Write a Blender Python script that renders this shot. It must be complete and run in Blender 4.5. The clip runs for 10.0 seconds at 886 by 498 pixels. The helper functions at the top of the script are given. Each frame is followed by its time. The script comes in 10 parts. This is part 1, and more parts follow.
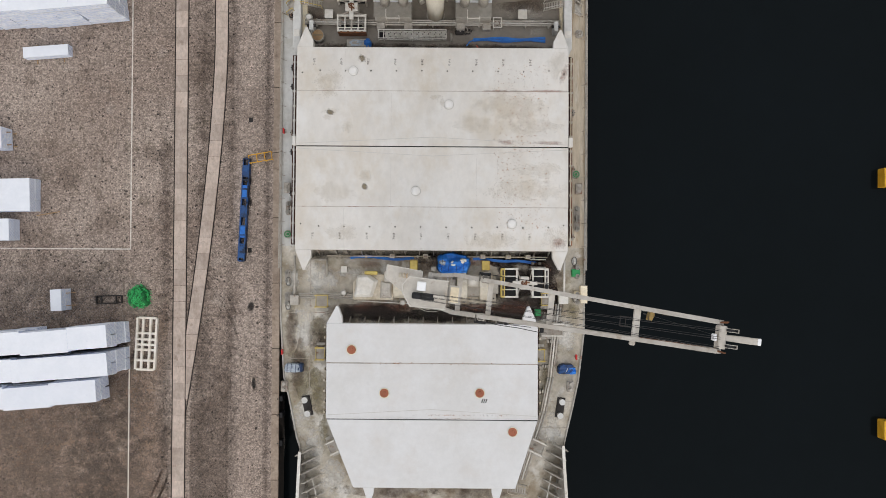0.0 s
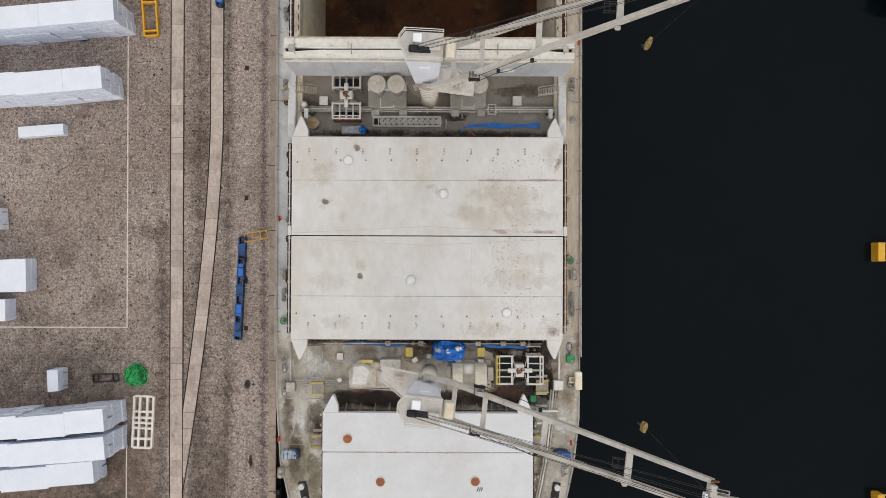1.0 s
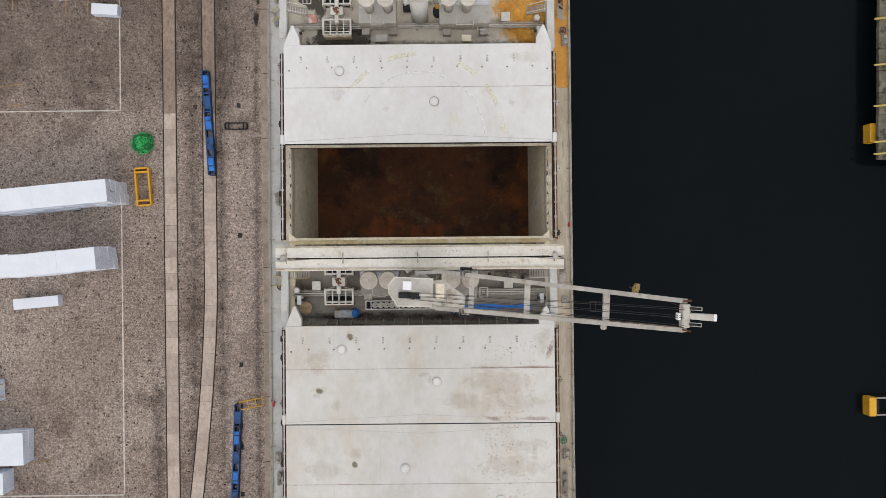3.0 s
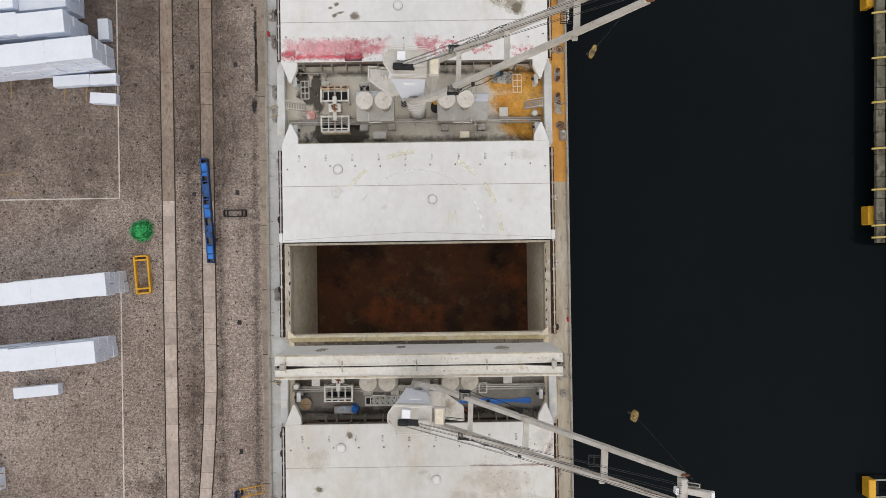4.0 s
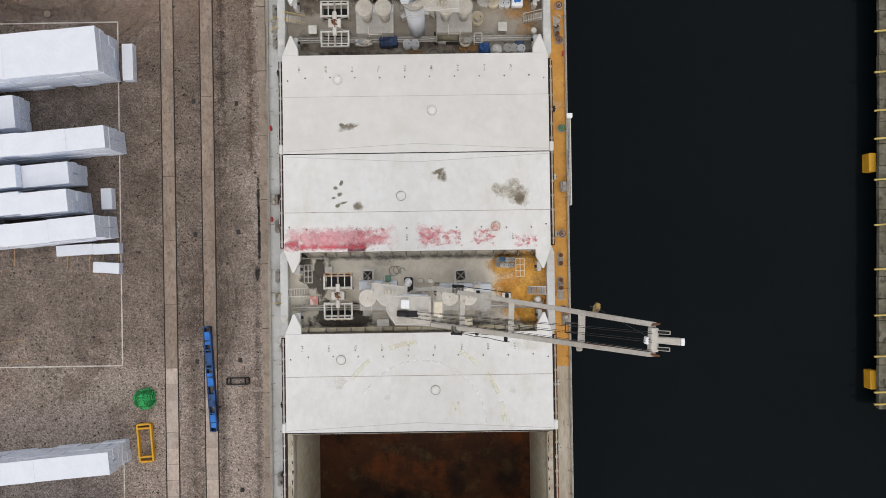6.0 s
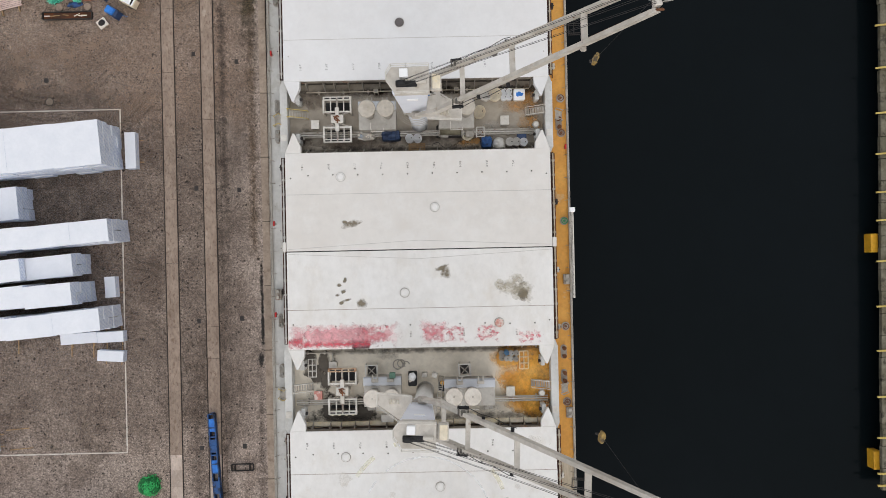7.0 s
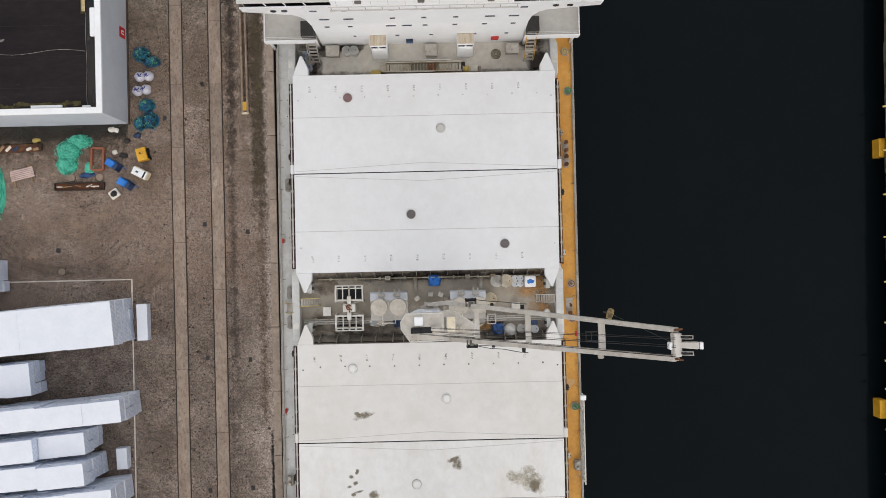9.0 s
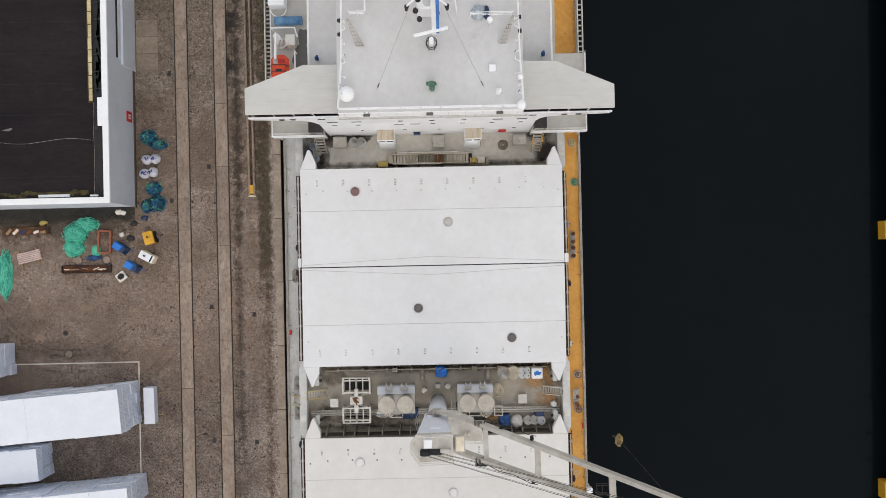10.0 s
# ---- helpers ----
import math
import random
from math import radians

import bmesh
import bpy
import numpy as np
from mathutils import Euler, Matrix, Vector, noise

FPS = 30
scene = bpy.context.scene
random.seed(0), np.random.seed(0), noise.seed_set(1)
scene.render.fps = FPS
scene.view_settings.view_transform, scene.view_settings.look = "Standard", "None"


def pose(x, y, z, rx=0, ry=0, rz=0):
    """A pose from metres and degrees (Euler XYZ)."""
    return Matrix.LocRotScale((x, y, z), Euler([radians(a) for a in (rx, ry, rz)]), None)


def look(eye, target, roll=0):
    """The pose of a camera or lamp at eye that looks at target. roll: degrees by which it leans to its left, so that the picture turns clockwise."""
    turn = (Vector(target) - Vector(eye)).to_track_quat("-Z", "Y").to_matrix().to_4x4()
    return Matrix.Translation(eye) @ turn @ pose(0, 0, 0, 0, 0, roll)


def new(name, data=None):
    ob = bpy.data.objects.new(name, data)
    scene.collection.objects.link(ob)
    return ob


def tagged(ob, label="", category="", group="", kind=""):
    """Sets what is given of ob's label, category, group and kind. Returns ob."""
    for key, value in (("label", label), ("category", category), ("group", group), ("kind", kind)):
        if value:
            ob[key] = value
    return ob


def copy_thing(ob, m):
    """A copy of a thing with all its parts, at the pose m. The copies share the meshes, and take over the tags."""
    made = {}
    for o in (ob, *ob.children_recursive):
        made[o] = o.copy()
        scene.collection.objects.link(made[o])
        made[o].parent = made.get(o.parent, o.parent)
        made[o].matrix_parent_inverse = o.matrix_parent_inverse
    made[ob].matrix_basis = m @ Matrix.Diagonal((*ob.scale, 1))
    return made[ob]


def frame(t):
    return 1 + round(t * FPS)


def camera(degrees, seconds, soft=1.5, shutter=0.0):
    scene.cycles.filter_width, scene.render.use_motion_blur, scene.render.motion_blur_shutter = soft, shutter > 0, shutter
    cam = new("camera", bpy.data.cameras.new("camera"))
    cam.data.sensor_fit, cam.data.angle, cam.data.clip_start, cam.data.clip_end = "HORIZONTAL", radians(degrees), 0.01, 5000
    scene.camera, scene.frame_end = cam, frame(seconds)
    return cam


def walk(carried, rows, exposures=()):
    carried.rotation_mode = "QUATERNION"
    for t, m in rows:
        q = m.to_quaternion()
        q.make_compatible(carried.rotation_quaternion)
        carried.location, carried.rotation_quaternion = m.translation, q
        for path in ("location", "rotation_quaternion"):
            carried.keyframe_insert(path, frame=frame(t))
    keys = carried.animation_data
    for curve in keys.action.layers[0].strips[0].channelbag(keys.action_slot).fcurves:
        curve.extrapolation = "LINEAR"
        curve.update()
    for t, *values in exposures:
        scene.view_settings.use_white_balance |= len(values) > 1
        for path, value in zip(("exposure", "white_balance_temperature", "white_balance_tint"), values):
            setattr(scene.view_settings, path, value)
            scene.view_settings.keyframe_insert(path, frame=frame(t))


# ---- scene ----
cam = camera(60.56, 10.0, soft=0.42)
PATH = [
    (0.0, 0.312, -0.848, 87.058, 0.726, 0.208, 0.289),
    (0.5, 0.442, 3.824, 87.238, 0.401, 0.144, 0.135),
    (1.0, 0.568, 8.616, 87.445, 0.350, 0.059, 0.095),
    (1.5, 0.718, 13.375, 87.691, 0.152, 0.019, 0.022),
    (2.0, 0.930, 18.183, 87.862, 0.254, 0.020, -0.124),
    (2.5, 1.103, 22.981, 88.013, 0.164, 0.007, -0.346),
    (2.7, 1.185, 24.938, 88.036, 0.145, -0.010, -0.510),
    (3.8, 1.536, 35.872, 88.226, 0.208, -0.032, -0.862),
    (4.0, 1.570, 37.838, 88.243, 0.198, -0.019, -0.948),
    (4.5, 1.648, 42.691, 88.282, 0.109, -0.010, -1.063),
    (5.0, 1.633, 47.539, 88.324, 0.290, -0.036, -1.056),
    (5.5, 1.654, 52.359, 88.354, 0.195, -0.015, -1.033),
    (5.7, 1.642, 54.324, 88.360, 0.213, 0.011, -0.924),
    (6.8, 1.448, 65.254, 88.564, 0.235, -0.036, -1.181),
    (7.0, 1.408, 67.234, 88.589, 0.212, -0.012, -1.320),
    (7.5, 1.291, 72.153, 88.682, 0.103, -0.000, -1.432),
    (8.0, 1.115, 76.958, 88.814, 0.349, 0.004, -1.490),
    (8.5, 0.890, 81.771, 88.918, 0.329, -0.000, -1.473),
    (9.0, 0.692, 86.625, 89.060, 0.515, 0.022, -1.364),
    (9.5, 0.481, 91.544, 89.159, 0.380, 0.049, -1.323),
    (10.0, 0.189, 96.589, 89.291, 0.386, 0.035, -1.293),
]
walk(cam, [(t, pose(x, y, z, rx, ry, rz)) for t, x, y, z, rx, ry, rz in PATH],
     exposures=[(0.0, 0.0), (10.0, 0.0)])

# overcast daylight: a pale sky and one very soft sun behind the cloud
world = bpy.data.worlds.new("overcast_sky")
scene.world = world
world.use_nodes = True
wn, wl = world.node_tree.nodes, world.node_tree.links
sky = wn.new("ShaderNodeTexSky")
sky.sky_type = "NISHITA"
sky.sun_disc = False
sky.sun_elevation = radians(39)
sky.sun_rotation = radians(172)
sky.air_density, sky.dust_density, sky.ozone_density = 1.0, 6.0, 1.0
cloud = wn.new("ShaderNodeMix")
cloud.data_type = "RGBA"
cloud.inputs["Factor"].default_value = 0.82
cloud.inputs["B"].default_value = (7.9, 8.05, 8.4, 1)
wl.new(sky.outputs["Color"], cloud.inputs["A"])
wl.new(cloud.outputs["Result"], wn["Background"].inputs["Color"])
wn["Background"].inputs["Strength"].default_value = 0.1145

sun = new("sun", bpy.data.lights.new("sun", "SUN"))
sun.data.energy, sun.data.angle, sun.data.color = 0.55, radians(60), (1.0, 0.97, 0.93)
sun.matrix_world = look((0, 0, 100), (-8.9, 63.3, 48))

# ---- materials ----


def lin(r, g, b, k=1.0):
    return tuple(((v / 255 + 0.055) / 1.055) ** 2.4 * k if v > 10 else v / 255 / 12.92 * k for v in (r, g, b)) + (1,)


def mk(name, c1, c2, rough=0.6, s1=0.25, s2=4.0, specks=(), metal=0.0, bump=0.15, bscale=14.0, spec=0.5, amount=0.22, stretch=(1, 1, 1), cells=None, vary=0.0, dots=(), courses=None):
    """A weathered surface: two colours in large patches, fine grain, and specks (colour, scale, threshold, strength, softness of the edge);
    courses (length, height, depth) lays small pavers in rows."""
    m = bpy.data.materials.new(name)
    m.use_nodes = True
    n, l = m.node_tree.nodes, m.node_tree.links
    bsdf = n["Principled BSDF"]
    geo = n.new("ShaderNodeNewGeometry")
    mp = n.new("ShaderNodeMapping")
    mp.inputs["Scale"].default_value = stretch
    l.new(geo.outputs["Position"], mp.inputs["Vector"])

    def noise_at(scale, detail, rough_n=0.55):
        t = n.new("ShaderNodeTexNoise")
        t.inputs["Scale"].default_value, t.inputs["Detail"].default_value, t.inputs["Roughness"].default_value = scale, detail, rough_n
        l.new(mp.outputs["Vector"], t.inputs["Vector"])
        return t.outputs["Fac"]

    def ramp(fac, lo, hi):
        r = n.new("ShaderNodeMapRange")
        r.inputs["From Min"].default_value, r.inputs["From Max"].default_value = lo, hi
        l.new(fac, r.inputs["Value"])
        return r.outputs["Result"]

    def mix(fac, a, b, blend="MIX"):
        x = n.new("ShaderNodeMix")
        x.data_type, x.blend_type = "RGBA", blend
        for socket, value in (("Factor", fac), ("A", a), ("B", b)):
            if isinstance(value, (tuple, float)):
                x.inputs[socket].default_value = value
            else:
                l.new(value, x.inputs[socket])
        return x.outputs["Result"]

    fine = noise_at(s2, 8, 0.65)
    col = mix(ramp(noise_at(s1, 6, 0.6), 0.35, 0.65), c1, c2)
    shade = n.new("ShaderNodeMapRange")
    shade.inputs["From Min"].default_value, shade.inputs["From Max"].default_value = 0.25, 0.75
    shade.inputs["To Min"].default_value, shade.inputs["To Max"].default_value = 1 - amount, 1 + amount * 0.6
    l.new(fine, shade.inputs["Value"])
    col = mix(1.0, col, shade.outputs["Result"], "MULTIPLY")
    for colour, scale, threshold, strength, *edge in specks:
        mask = ramp(noise_at(scale, 7, 0.68), threshold, threshold + (edge[0] if edge else 0.06))
        k = n.new("ShaderNodeMath")
        k.operation = "MULTIPLY"
        k.inputs[1].default_value = strength
        l.new(mask, k.inputs[0])
        col = mix(k.outputs[0], col, colour)
    if cells:
        # small setts or stones: each its own tone, with darker joints
        scale, tone, joint = cells
        vor = n.new("ShaderNodeTexVoronoi")
        vor.inputs["Scale"].default_value = scale
        l.new(mp.outputs["Vector"], vor.inputs["Vector"])
        sep = n.new("ShaderNodeSeparateColor")
        l.new(vor.outputs["Color"], sep.inputs["Color"])
        for value, a0, a1, b0, b1 in ((sep.outputs[0], 0, 1, 1 - tone, 1 + tone * 0.7), (vor.outputs["Distance"], 0.3, 0.62, 1, 1 - joint)):
            r2 = n.new("ShaderNodeMapRange")
            for key, v in (("From Min", a0), ("From Max", a1), ("To Min", b0), ("To Max", b1)):
                r2.inputs[key].default_value = v
            l.new(value, r2.inputs["Value"])
            col = mix(1.0, col, r2.outputs["Result"], "MULTIPLY")
    if courses:
        bond = n.new("ShaderNodeTexBrick")
        bond.inputs["Color1"].default_value, bond.inputs["Color2"].default_value = (1.05, 1.05, 1.05, 1), (0.9, 0.9, 0.9, 1)
        bond.inputs["Mortar"].default_value = (1 - courses[2],) * 3 + (1,)
        for key, v in (("Scale", 1.0), ("Brick Width", courses[0]), ("Row Height", courses[1]), ("Mortar Size", 0.022), ("Mortar Smooth", 0.3)):
            bond.inputs[key].default_value = v
        l.new(mp.outputs["Vector"], bond.inputs["Vector"])
        col = mix(1.0, col, bond.outputs["Color"], "MULTIPLY")
    for scale, radius, share, colour in dots:
        # scattered crumbs and drips of uneven shape
        vor = n.new("ShaderNodeTexVoronoi")
        vor.inputs["Scale"].default_value = scale
        warp = n.new("ShaderNodeVectorMath")
        warp.operation = "MULTIPLY_ADD"
        wob = n.new("ShaderNodeTexNoise")
        wob.inputs["Scale"].default_value, wob.inputs["Detail"].default_value = scale * 2.2, 3
        l.new(mp.outputs["Vector"], wob.inputs["Vector"])
        l.new(wob.outputs["Color"], warp.inputs[0])
        warp.inputs[1].default_value = (0.5 / scale,) * 3
        l.new(mp.outputs["Vector"], warp.inputs[2])
        l.new(warp.outputs["Vector"], vor.inputs["Vector"])
        sep = n.new("ShaderNodeSeparateColor")
        l.new(vor.outputs["Color"], sep.inputs["Color"])
        size = n.new("ShaderNodeMapRange")
        size.inputs["From Max"].default_value = share
        size.inputs["To Min"].default_value, size.inputs["To Max"].default_value = radius, 0.0
        l.new(sep.outputs[0], size.inputs["Value"])
        less = n.new("ShaderNodeMath")
        less.operation = "LESS_THAN"
        l.new(vor.outputs["Distance"], less.inputs[0])
        l.new(size.outputs["Result"], less.inputs[1])
        k = n.new("ShaderNodeMath")
        k.operation = "MULTIPLY"
        k.inputs[1].default_value = 0.85
        l.new(less.outputs[0], k.inputs[0])
        col = mix(k.outputs[0], col, colour)
    if vary:
        info = n.new("ShaderNodeObjectInfo")
        r3 = n.new("ShaderNodeMapRange")
        r3.inputs["To Min"].default_value, r3.inputs["To Max"].default_value = 1 - vary, 1 + vary * 0.5
        l.new(info.outputs["Random"], r3.inputs["Value"])
        col = mix(1.0, col, r3.outputs["Result"], "MULTIPLY")
    l.new(col, bsdf.inputs["Base Color"])
    rr = n.new("ShaderNodeMapRange")
    rr.inputs["To Min"].default_value, rr.inputs["To Max"].default_value = max(rough - 0.12, 0.02), min(rough + 0.15, 1)
    l.new(fine, rr.inputs["Value"])
    l.new(rr.outputs["Result"], bsdf.inputs["Roughness"])
    bsdf.inputs["Metallic"].default_value = metal
    bsdf.inputs["Specular IOR Level"].default_value = spec
    if bump:
        b = n.new("ShaderNodeBump")
        b.inputs["Strength"].default_value, b.inputs["Distance"].default_value = bump, 0.05
        l.new(noise_at(bscale, 5), b.inputs["Height"])
        l.new(b.outputs["Normal"], bsdf.inputs["Normal"])
    return m


RUST = lin(122, 72, 40)
DARK = lin(52, 48, 44)
M = {
    "asphalt": mk("asphalt", lin(198, 180, 166), lin(166, 146, 132), 0.92, 0.08, 2.6, [(lin(122, 106, 94), 0.16, 0.54, 0.5), (lin(120, 108, 88), 0.3, 0.6, 0.4), (lin(196, 182, 170), 0.45, 0.59, 0.4), (lin(88, 74, 64), 1.0, 0.575, 0.5), (lin(58, 48, 42), 2.4, 0.59, 0.7), (lin(50, 42, 36), 1.2, 0.625, 0.65), (lin(212, 200, 190), 3.0, 0.65, 0.35)], bump=0.7, bscale=9, amount=0.42, cells=(7.0, 0.4, 0.3), courses=(0.34, 0.17, 0.2), dots=((1.1, 0.17, 0.6, lin(28, 22, 18)), (2.4, 0.28, 0.42, lin(36, 29, 24)), (4.2, 0.34, 0.3, lin(34, 27, 23)))),
    "quay_gravel": mk("quay_gravel", lin(212, 193, 179), lin(188, 169, 155), 0.95, 0.12, 2.6, [(lin(150, 131, 118), 0.2, 0.56, 0.45), (lin(96, 80, 69), 2.2, 0.61, 0.5), (lin(226, 212, 200), 3.5, 0.63, 0.45)], bump=0.8, bscale=8, amount=0.42, cells=(7.0, 0.4, 0.28), courses=(0.34, 0.17, 0.2), dots=((0.9, 0.15, 0.5, lin(44, 36, 31)), (2.4, 0.26, 0.4, lin(50, 41, 35)), (4.2, 0.32, 0.3, lin(48, 39, 33)))),
    "dirt": mk("dirt", lin(92, 80, 71), lin(74, 64, 57), 0.95, 0.3, 3.0, [(lin(48, 42, 38), 2.5, 0.6, 0.6)], bump=0.6, bscale=8, amount=0.4),
    "smooth_asphalt": mk("smooth_asphalt", lin(120, 107, 97), lin(100, 88, 79), 0.88, 0.14, 5.0, [(lin(52, 46, 41), 7.0, 0.62, 0.7), (lin(66, 58, 52), 0.35, 0.58, 0.55), (lin(56, 50, 46), 1.6, 0.64, 0.6), (lin(150, 138, 126), 4.0, 0.66, 0.4)], bump=0.5, bscale=9, amount=0.45),
    "slab_pale": mk("pale_slab_concrete", lin(204, 187, 174), lin(184, 166, 152), 0.85, 0.7, 3.0, [(lin(136, 116, 102), 1.3, 0.59, 0.5), (lin(220, 206, 194), 1.0, 0.62, 0.5), (lin(60, 50, 44), 3.0, 0.66, 0.8)], bump=0.4, amount=0.3, stretch=(1, 0.6, 1), vary=0.18),
    "slab": mk("slab_concrete", lin(170, 151, 135), lin(146, 127, 112), 0.85, 0.7, 3.0, [(lin(104, 80, 66), 3.2, 0.55, 0.55), (lin(112, 90, 74), 1.3, 0.59, 0.55), (lin(96, 80, 68), 0.5, 0.62, 0.45), (lin(200, 184, 168), 1.0, 0.62, 0.5), (lin(60, 50, 44), 3.5, 0.69, 0.8)], bump=0.4, amount=0.34, stretch=(1.1, 0.55, 1), vary=0.16),
    "slab_brown": mk("brown_slab_concrete", lin(156, 141, 124), lin(134, 118, 102), 0.88, 0.5, 3.0, [(lin(84, 72, 60), 0.9, 0.58, 0.5, 0.14), (lin(160, 146, 130), 1.4, 0.6, 0.4)], bump=0.4, amount=0.3, vary=0.1),
    "cope": mk("cope_concrete", lin(190, 171, 153), lin(166, 147, 130), 0.85, 0.5, 3.5, [(lin(116, 98, 83), 1.0, 0.59, 0.5), (lin(86, 74, 64), 2.6, 0.66, 0.7), (lin(214, 200, 184), 1.6, 0.64, 0.5)], bump=0.4, amount=0.3, vary=0.1),
    "concrete": mk("pier_concrete", lin(150, 147, 140), lin(122, 118, 110), 0.9, 0.4, 2.5, [(lin(80, 78, 66), 0.8, 0.55, 0.7)], bump=0.5, amount=0.35),
    "moss_stone": mk("mossy_stone", lin(128, 122, 106), lin(92, 87, 68), 0.9, 0.5, 2.5, [(lin(54, 50, 40), 0.9, 0.55, 0.8), (lin(170, 164, 150), 1.5, 0.64, 0.7)], bump=0.6, amount=0.4),
    "net_green_light": mk("green_net_strands", lin(84, 214, 126), lin(40, 168, 88), 0.7, 1.5, 6, bump=0.2, amount=0.3),
    "net_teal_light": mk("teal_net_strands", lin(118, 222, 192), lin(84, 198, 168), 0.7, 1.5, 6, bump=0.2, amount=0.3),
    "net_blue_light": mk("blue_net_strands", lin(34, 130, 150), lin(26, 80, 130), 0.7, 1.5, 6, bump=0.2, amount=0.3),
    "cord_lime": mk("lime_cord", lin(150, 200, 90), lin(90, 180, 130), 0.7, 2.0, 6, bump=0.1),
    "quay_wall": mk("quay_wall", lin(70, 62, 54), lin(48, 44, 40), 0.9, 0.4, 3, bump=0.4),
    "rail_steel": mk("rail_steel", lin(58, 52, 48), lin(40, 36, 34), 0.6, 1.0, 6, [(RUST, 3, 0.55, 0.6)], metal=0.3),
    "line_paint": mk("line_paint", lin(226, 220, 210), lin(196, 186, 174), 0.8, 1.0, 6, [(lin(140, 126, 114), 4, 0.58, 0.8)], bump=0.2),
    "groove": mk("rail_groove_dirt", lin(58, 50, 44), lin(38, 33, 30), 0.95, 0.6, 4.0, bump=0.3, amount=0.4),
    "iron": mk("cast_iron", lin(62, 58, 56), lin(46, 42, 40), 0.7, 1, 8, metal=0.2),
    "hatch": mk("hatch_paint", lin(231, 229, 225), lin(222, 218, 212), 0.55, 0.14, 1.6, [(lin(200, 190, 174), 0.35, 0.52, 0.4, 0.2), (RUST, 2.6, 0.735, 0.7), (lin(176, 166, 152), 0.9, 0.62, 0.3, 0.16), (lin(120, 108, 96), 5.5, 0.73, 0.6), (lin(234, 232, 229), 0.5, 0.5, 0.5, 0.2)], bump=0.05, bscale=2, amount=0.08, stretch=(1, 0.7, 1)),
    "hatch_worn": mk("hatch_paint_worn", lin(219, 215, 209), lin(205, 199, 190), 0.55, 0.14, 1.6, [(lin(198, 184, 162), 0.25, 0.49, 0.55, 0.22), (RUST, 2.4, 0.72, 0.75), (lin(172, 158, 138), 0.8, 0.61, 0.35, 0.16), (lin(156, 122, 94), 4.6, 0.71, 0.7), (lin(226, 225, 222), 0.45, 0.5, 0.5, 0.2)], bump=0.05, bscale=2, amount=0.09, stretch=(1, 0.7, 1)),
    "hatch_fore": mk("hatch_paint_fore", lin(218, 217, 216), lin(209, 207, 204), 0.5, 0.14, 1.6, [(lin(200, 191, 182), 0.3, 0.53, 0.4, 0.2), (RUST, 3.2, 0.75, 0.75), (lin(130, 116, 102), 4.5, 0.745, 0.6), (lin(222, 222, 222), 0.5, 0.5, 0.5, 0.2)], bump=0.04, bscale=2, amount=0.06),
    "hatch_mid": mk("hatch_paint_mid", lin(226, 222, 216), lin(219, 214, 207), 0.5, 0.12, 1.4, [(lin(206, 198, 188), 0.35, 0.53, 0.4, 0.2), (lin(150, 138, 124), 4.5, 0.75, 0.5), (lin(229, 227, 223), 0.6, 0.5, 0.5, 0.2)], bump=0.04, bscale=2, amount=0.06),
    "hatch_clean": mk("hatch_paint_clean", lin(229, 228, 227), lin(222, 220, 218), 0.5, 0.12, 1.4, [(lin(208, 203, 196), 0.35, 0.55, 0.35, 0.2), (lin(150, 138, 124), 4.5, 0.76, 0.5), (lin(230, 230, 229), 0.6, 0.5, 0.5, 0.2)], bump=0.04, bscale=2, amount=0.05),
    "dark_rust": mk("dark_rust", lin(74, 46, 34), lin(50, 36, 30), 0.85, 0.8, 4, [(lin(120, 74, 44), 1.5, 0.6, 0.6)], bump=0.3, amount=0.3),
    "skirt": mk("shaded_skirt_paint", lin(150, 142, 130), lin(104, 94, 82), 0.7, 0.9, 4, [(RUST, 1.6, 0.58, 0.7), (lin(46, 40, 36), 1.1, 0.58, 0.7)], bump=0.1, amount=0.3, stretch=(1, 1, 0.4)),
    "seam": mk("seam", lin(188, 180, 170), lin(160, 148, 136), 0.8, 1.2, 5, [(RUST, 1.5, 0.56, 0.7), (lin(60, 48, 40), 2.6, 0.62, 0.7)]),
    "black_gap": mk("gasket_gap_black", lin(38, 34, 32), lin(26, 24, 22), 0.8, 1, 5),
    "coaming": mk("coaming_paint", lin(182, 176, 166), lin(150, 140, 128), 0.6, 0.6, 3, [(RUST, 1.2, 0.58, 0.7), (lin(70, 62, 56), 0.9, 0.62, 0.6)], bump=0.2, amount=0.25),
    "deck_grey": mk("deck_paint", lin(178, 168, 153), lin(160, 149, 133), 0.6, 0.22, 1.6, [(lin(128, 115, 99), 0.4, 0.56, 0.5, 0.16), (RUST, 2.0, 0.70, 0.5), (lin(192, 185, 174), 0.4, 0.57, 0.5, 0.16), (lin(90, 80, 70), 1.6, 0.68, 0.55)], bump=0.1, amount=0.2),
    "deck_dark": mk("deck_paint_dirty", lin(148, 140, 129), lin(130, 121, 110), 0.6, 0.22, 1.6, [(lin(104, 95, 84), 0.35, 0.56, 0.5, 0.16), (RUST, 2.2, 0.72, 0.5), (lin(166, 160, 150), 0.4, 0.58, 0.5, 0.16), (lin(76, 68, 60), 1.6, 0.69, 0.5)], bump=0.1, amount=0.2),
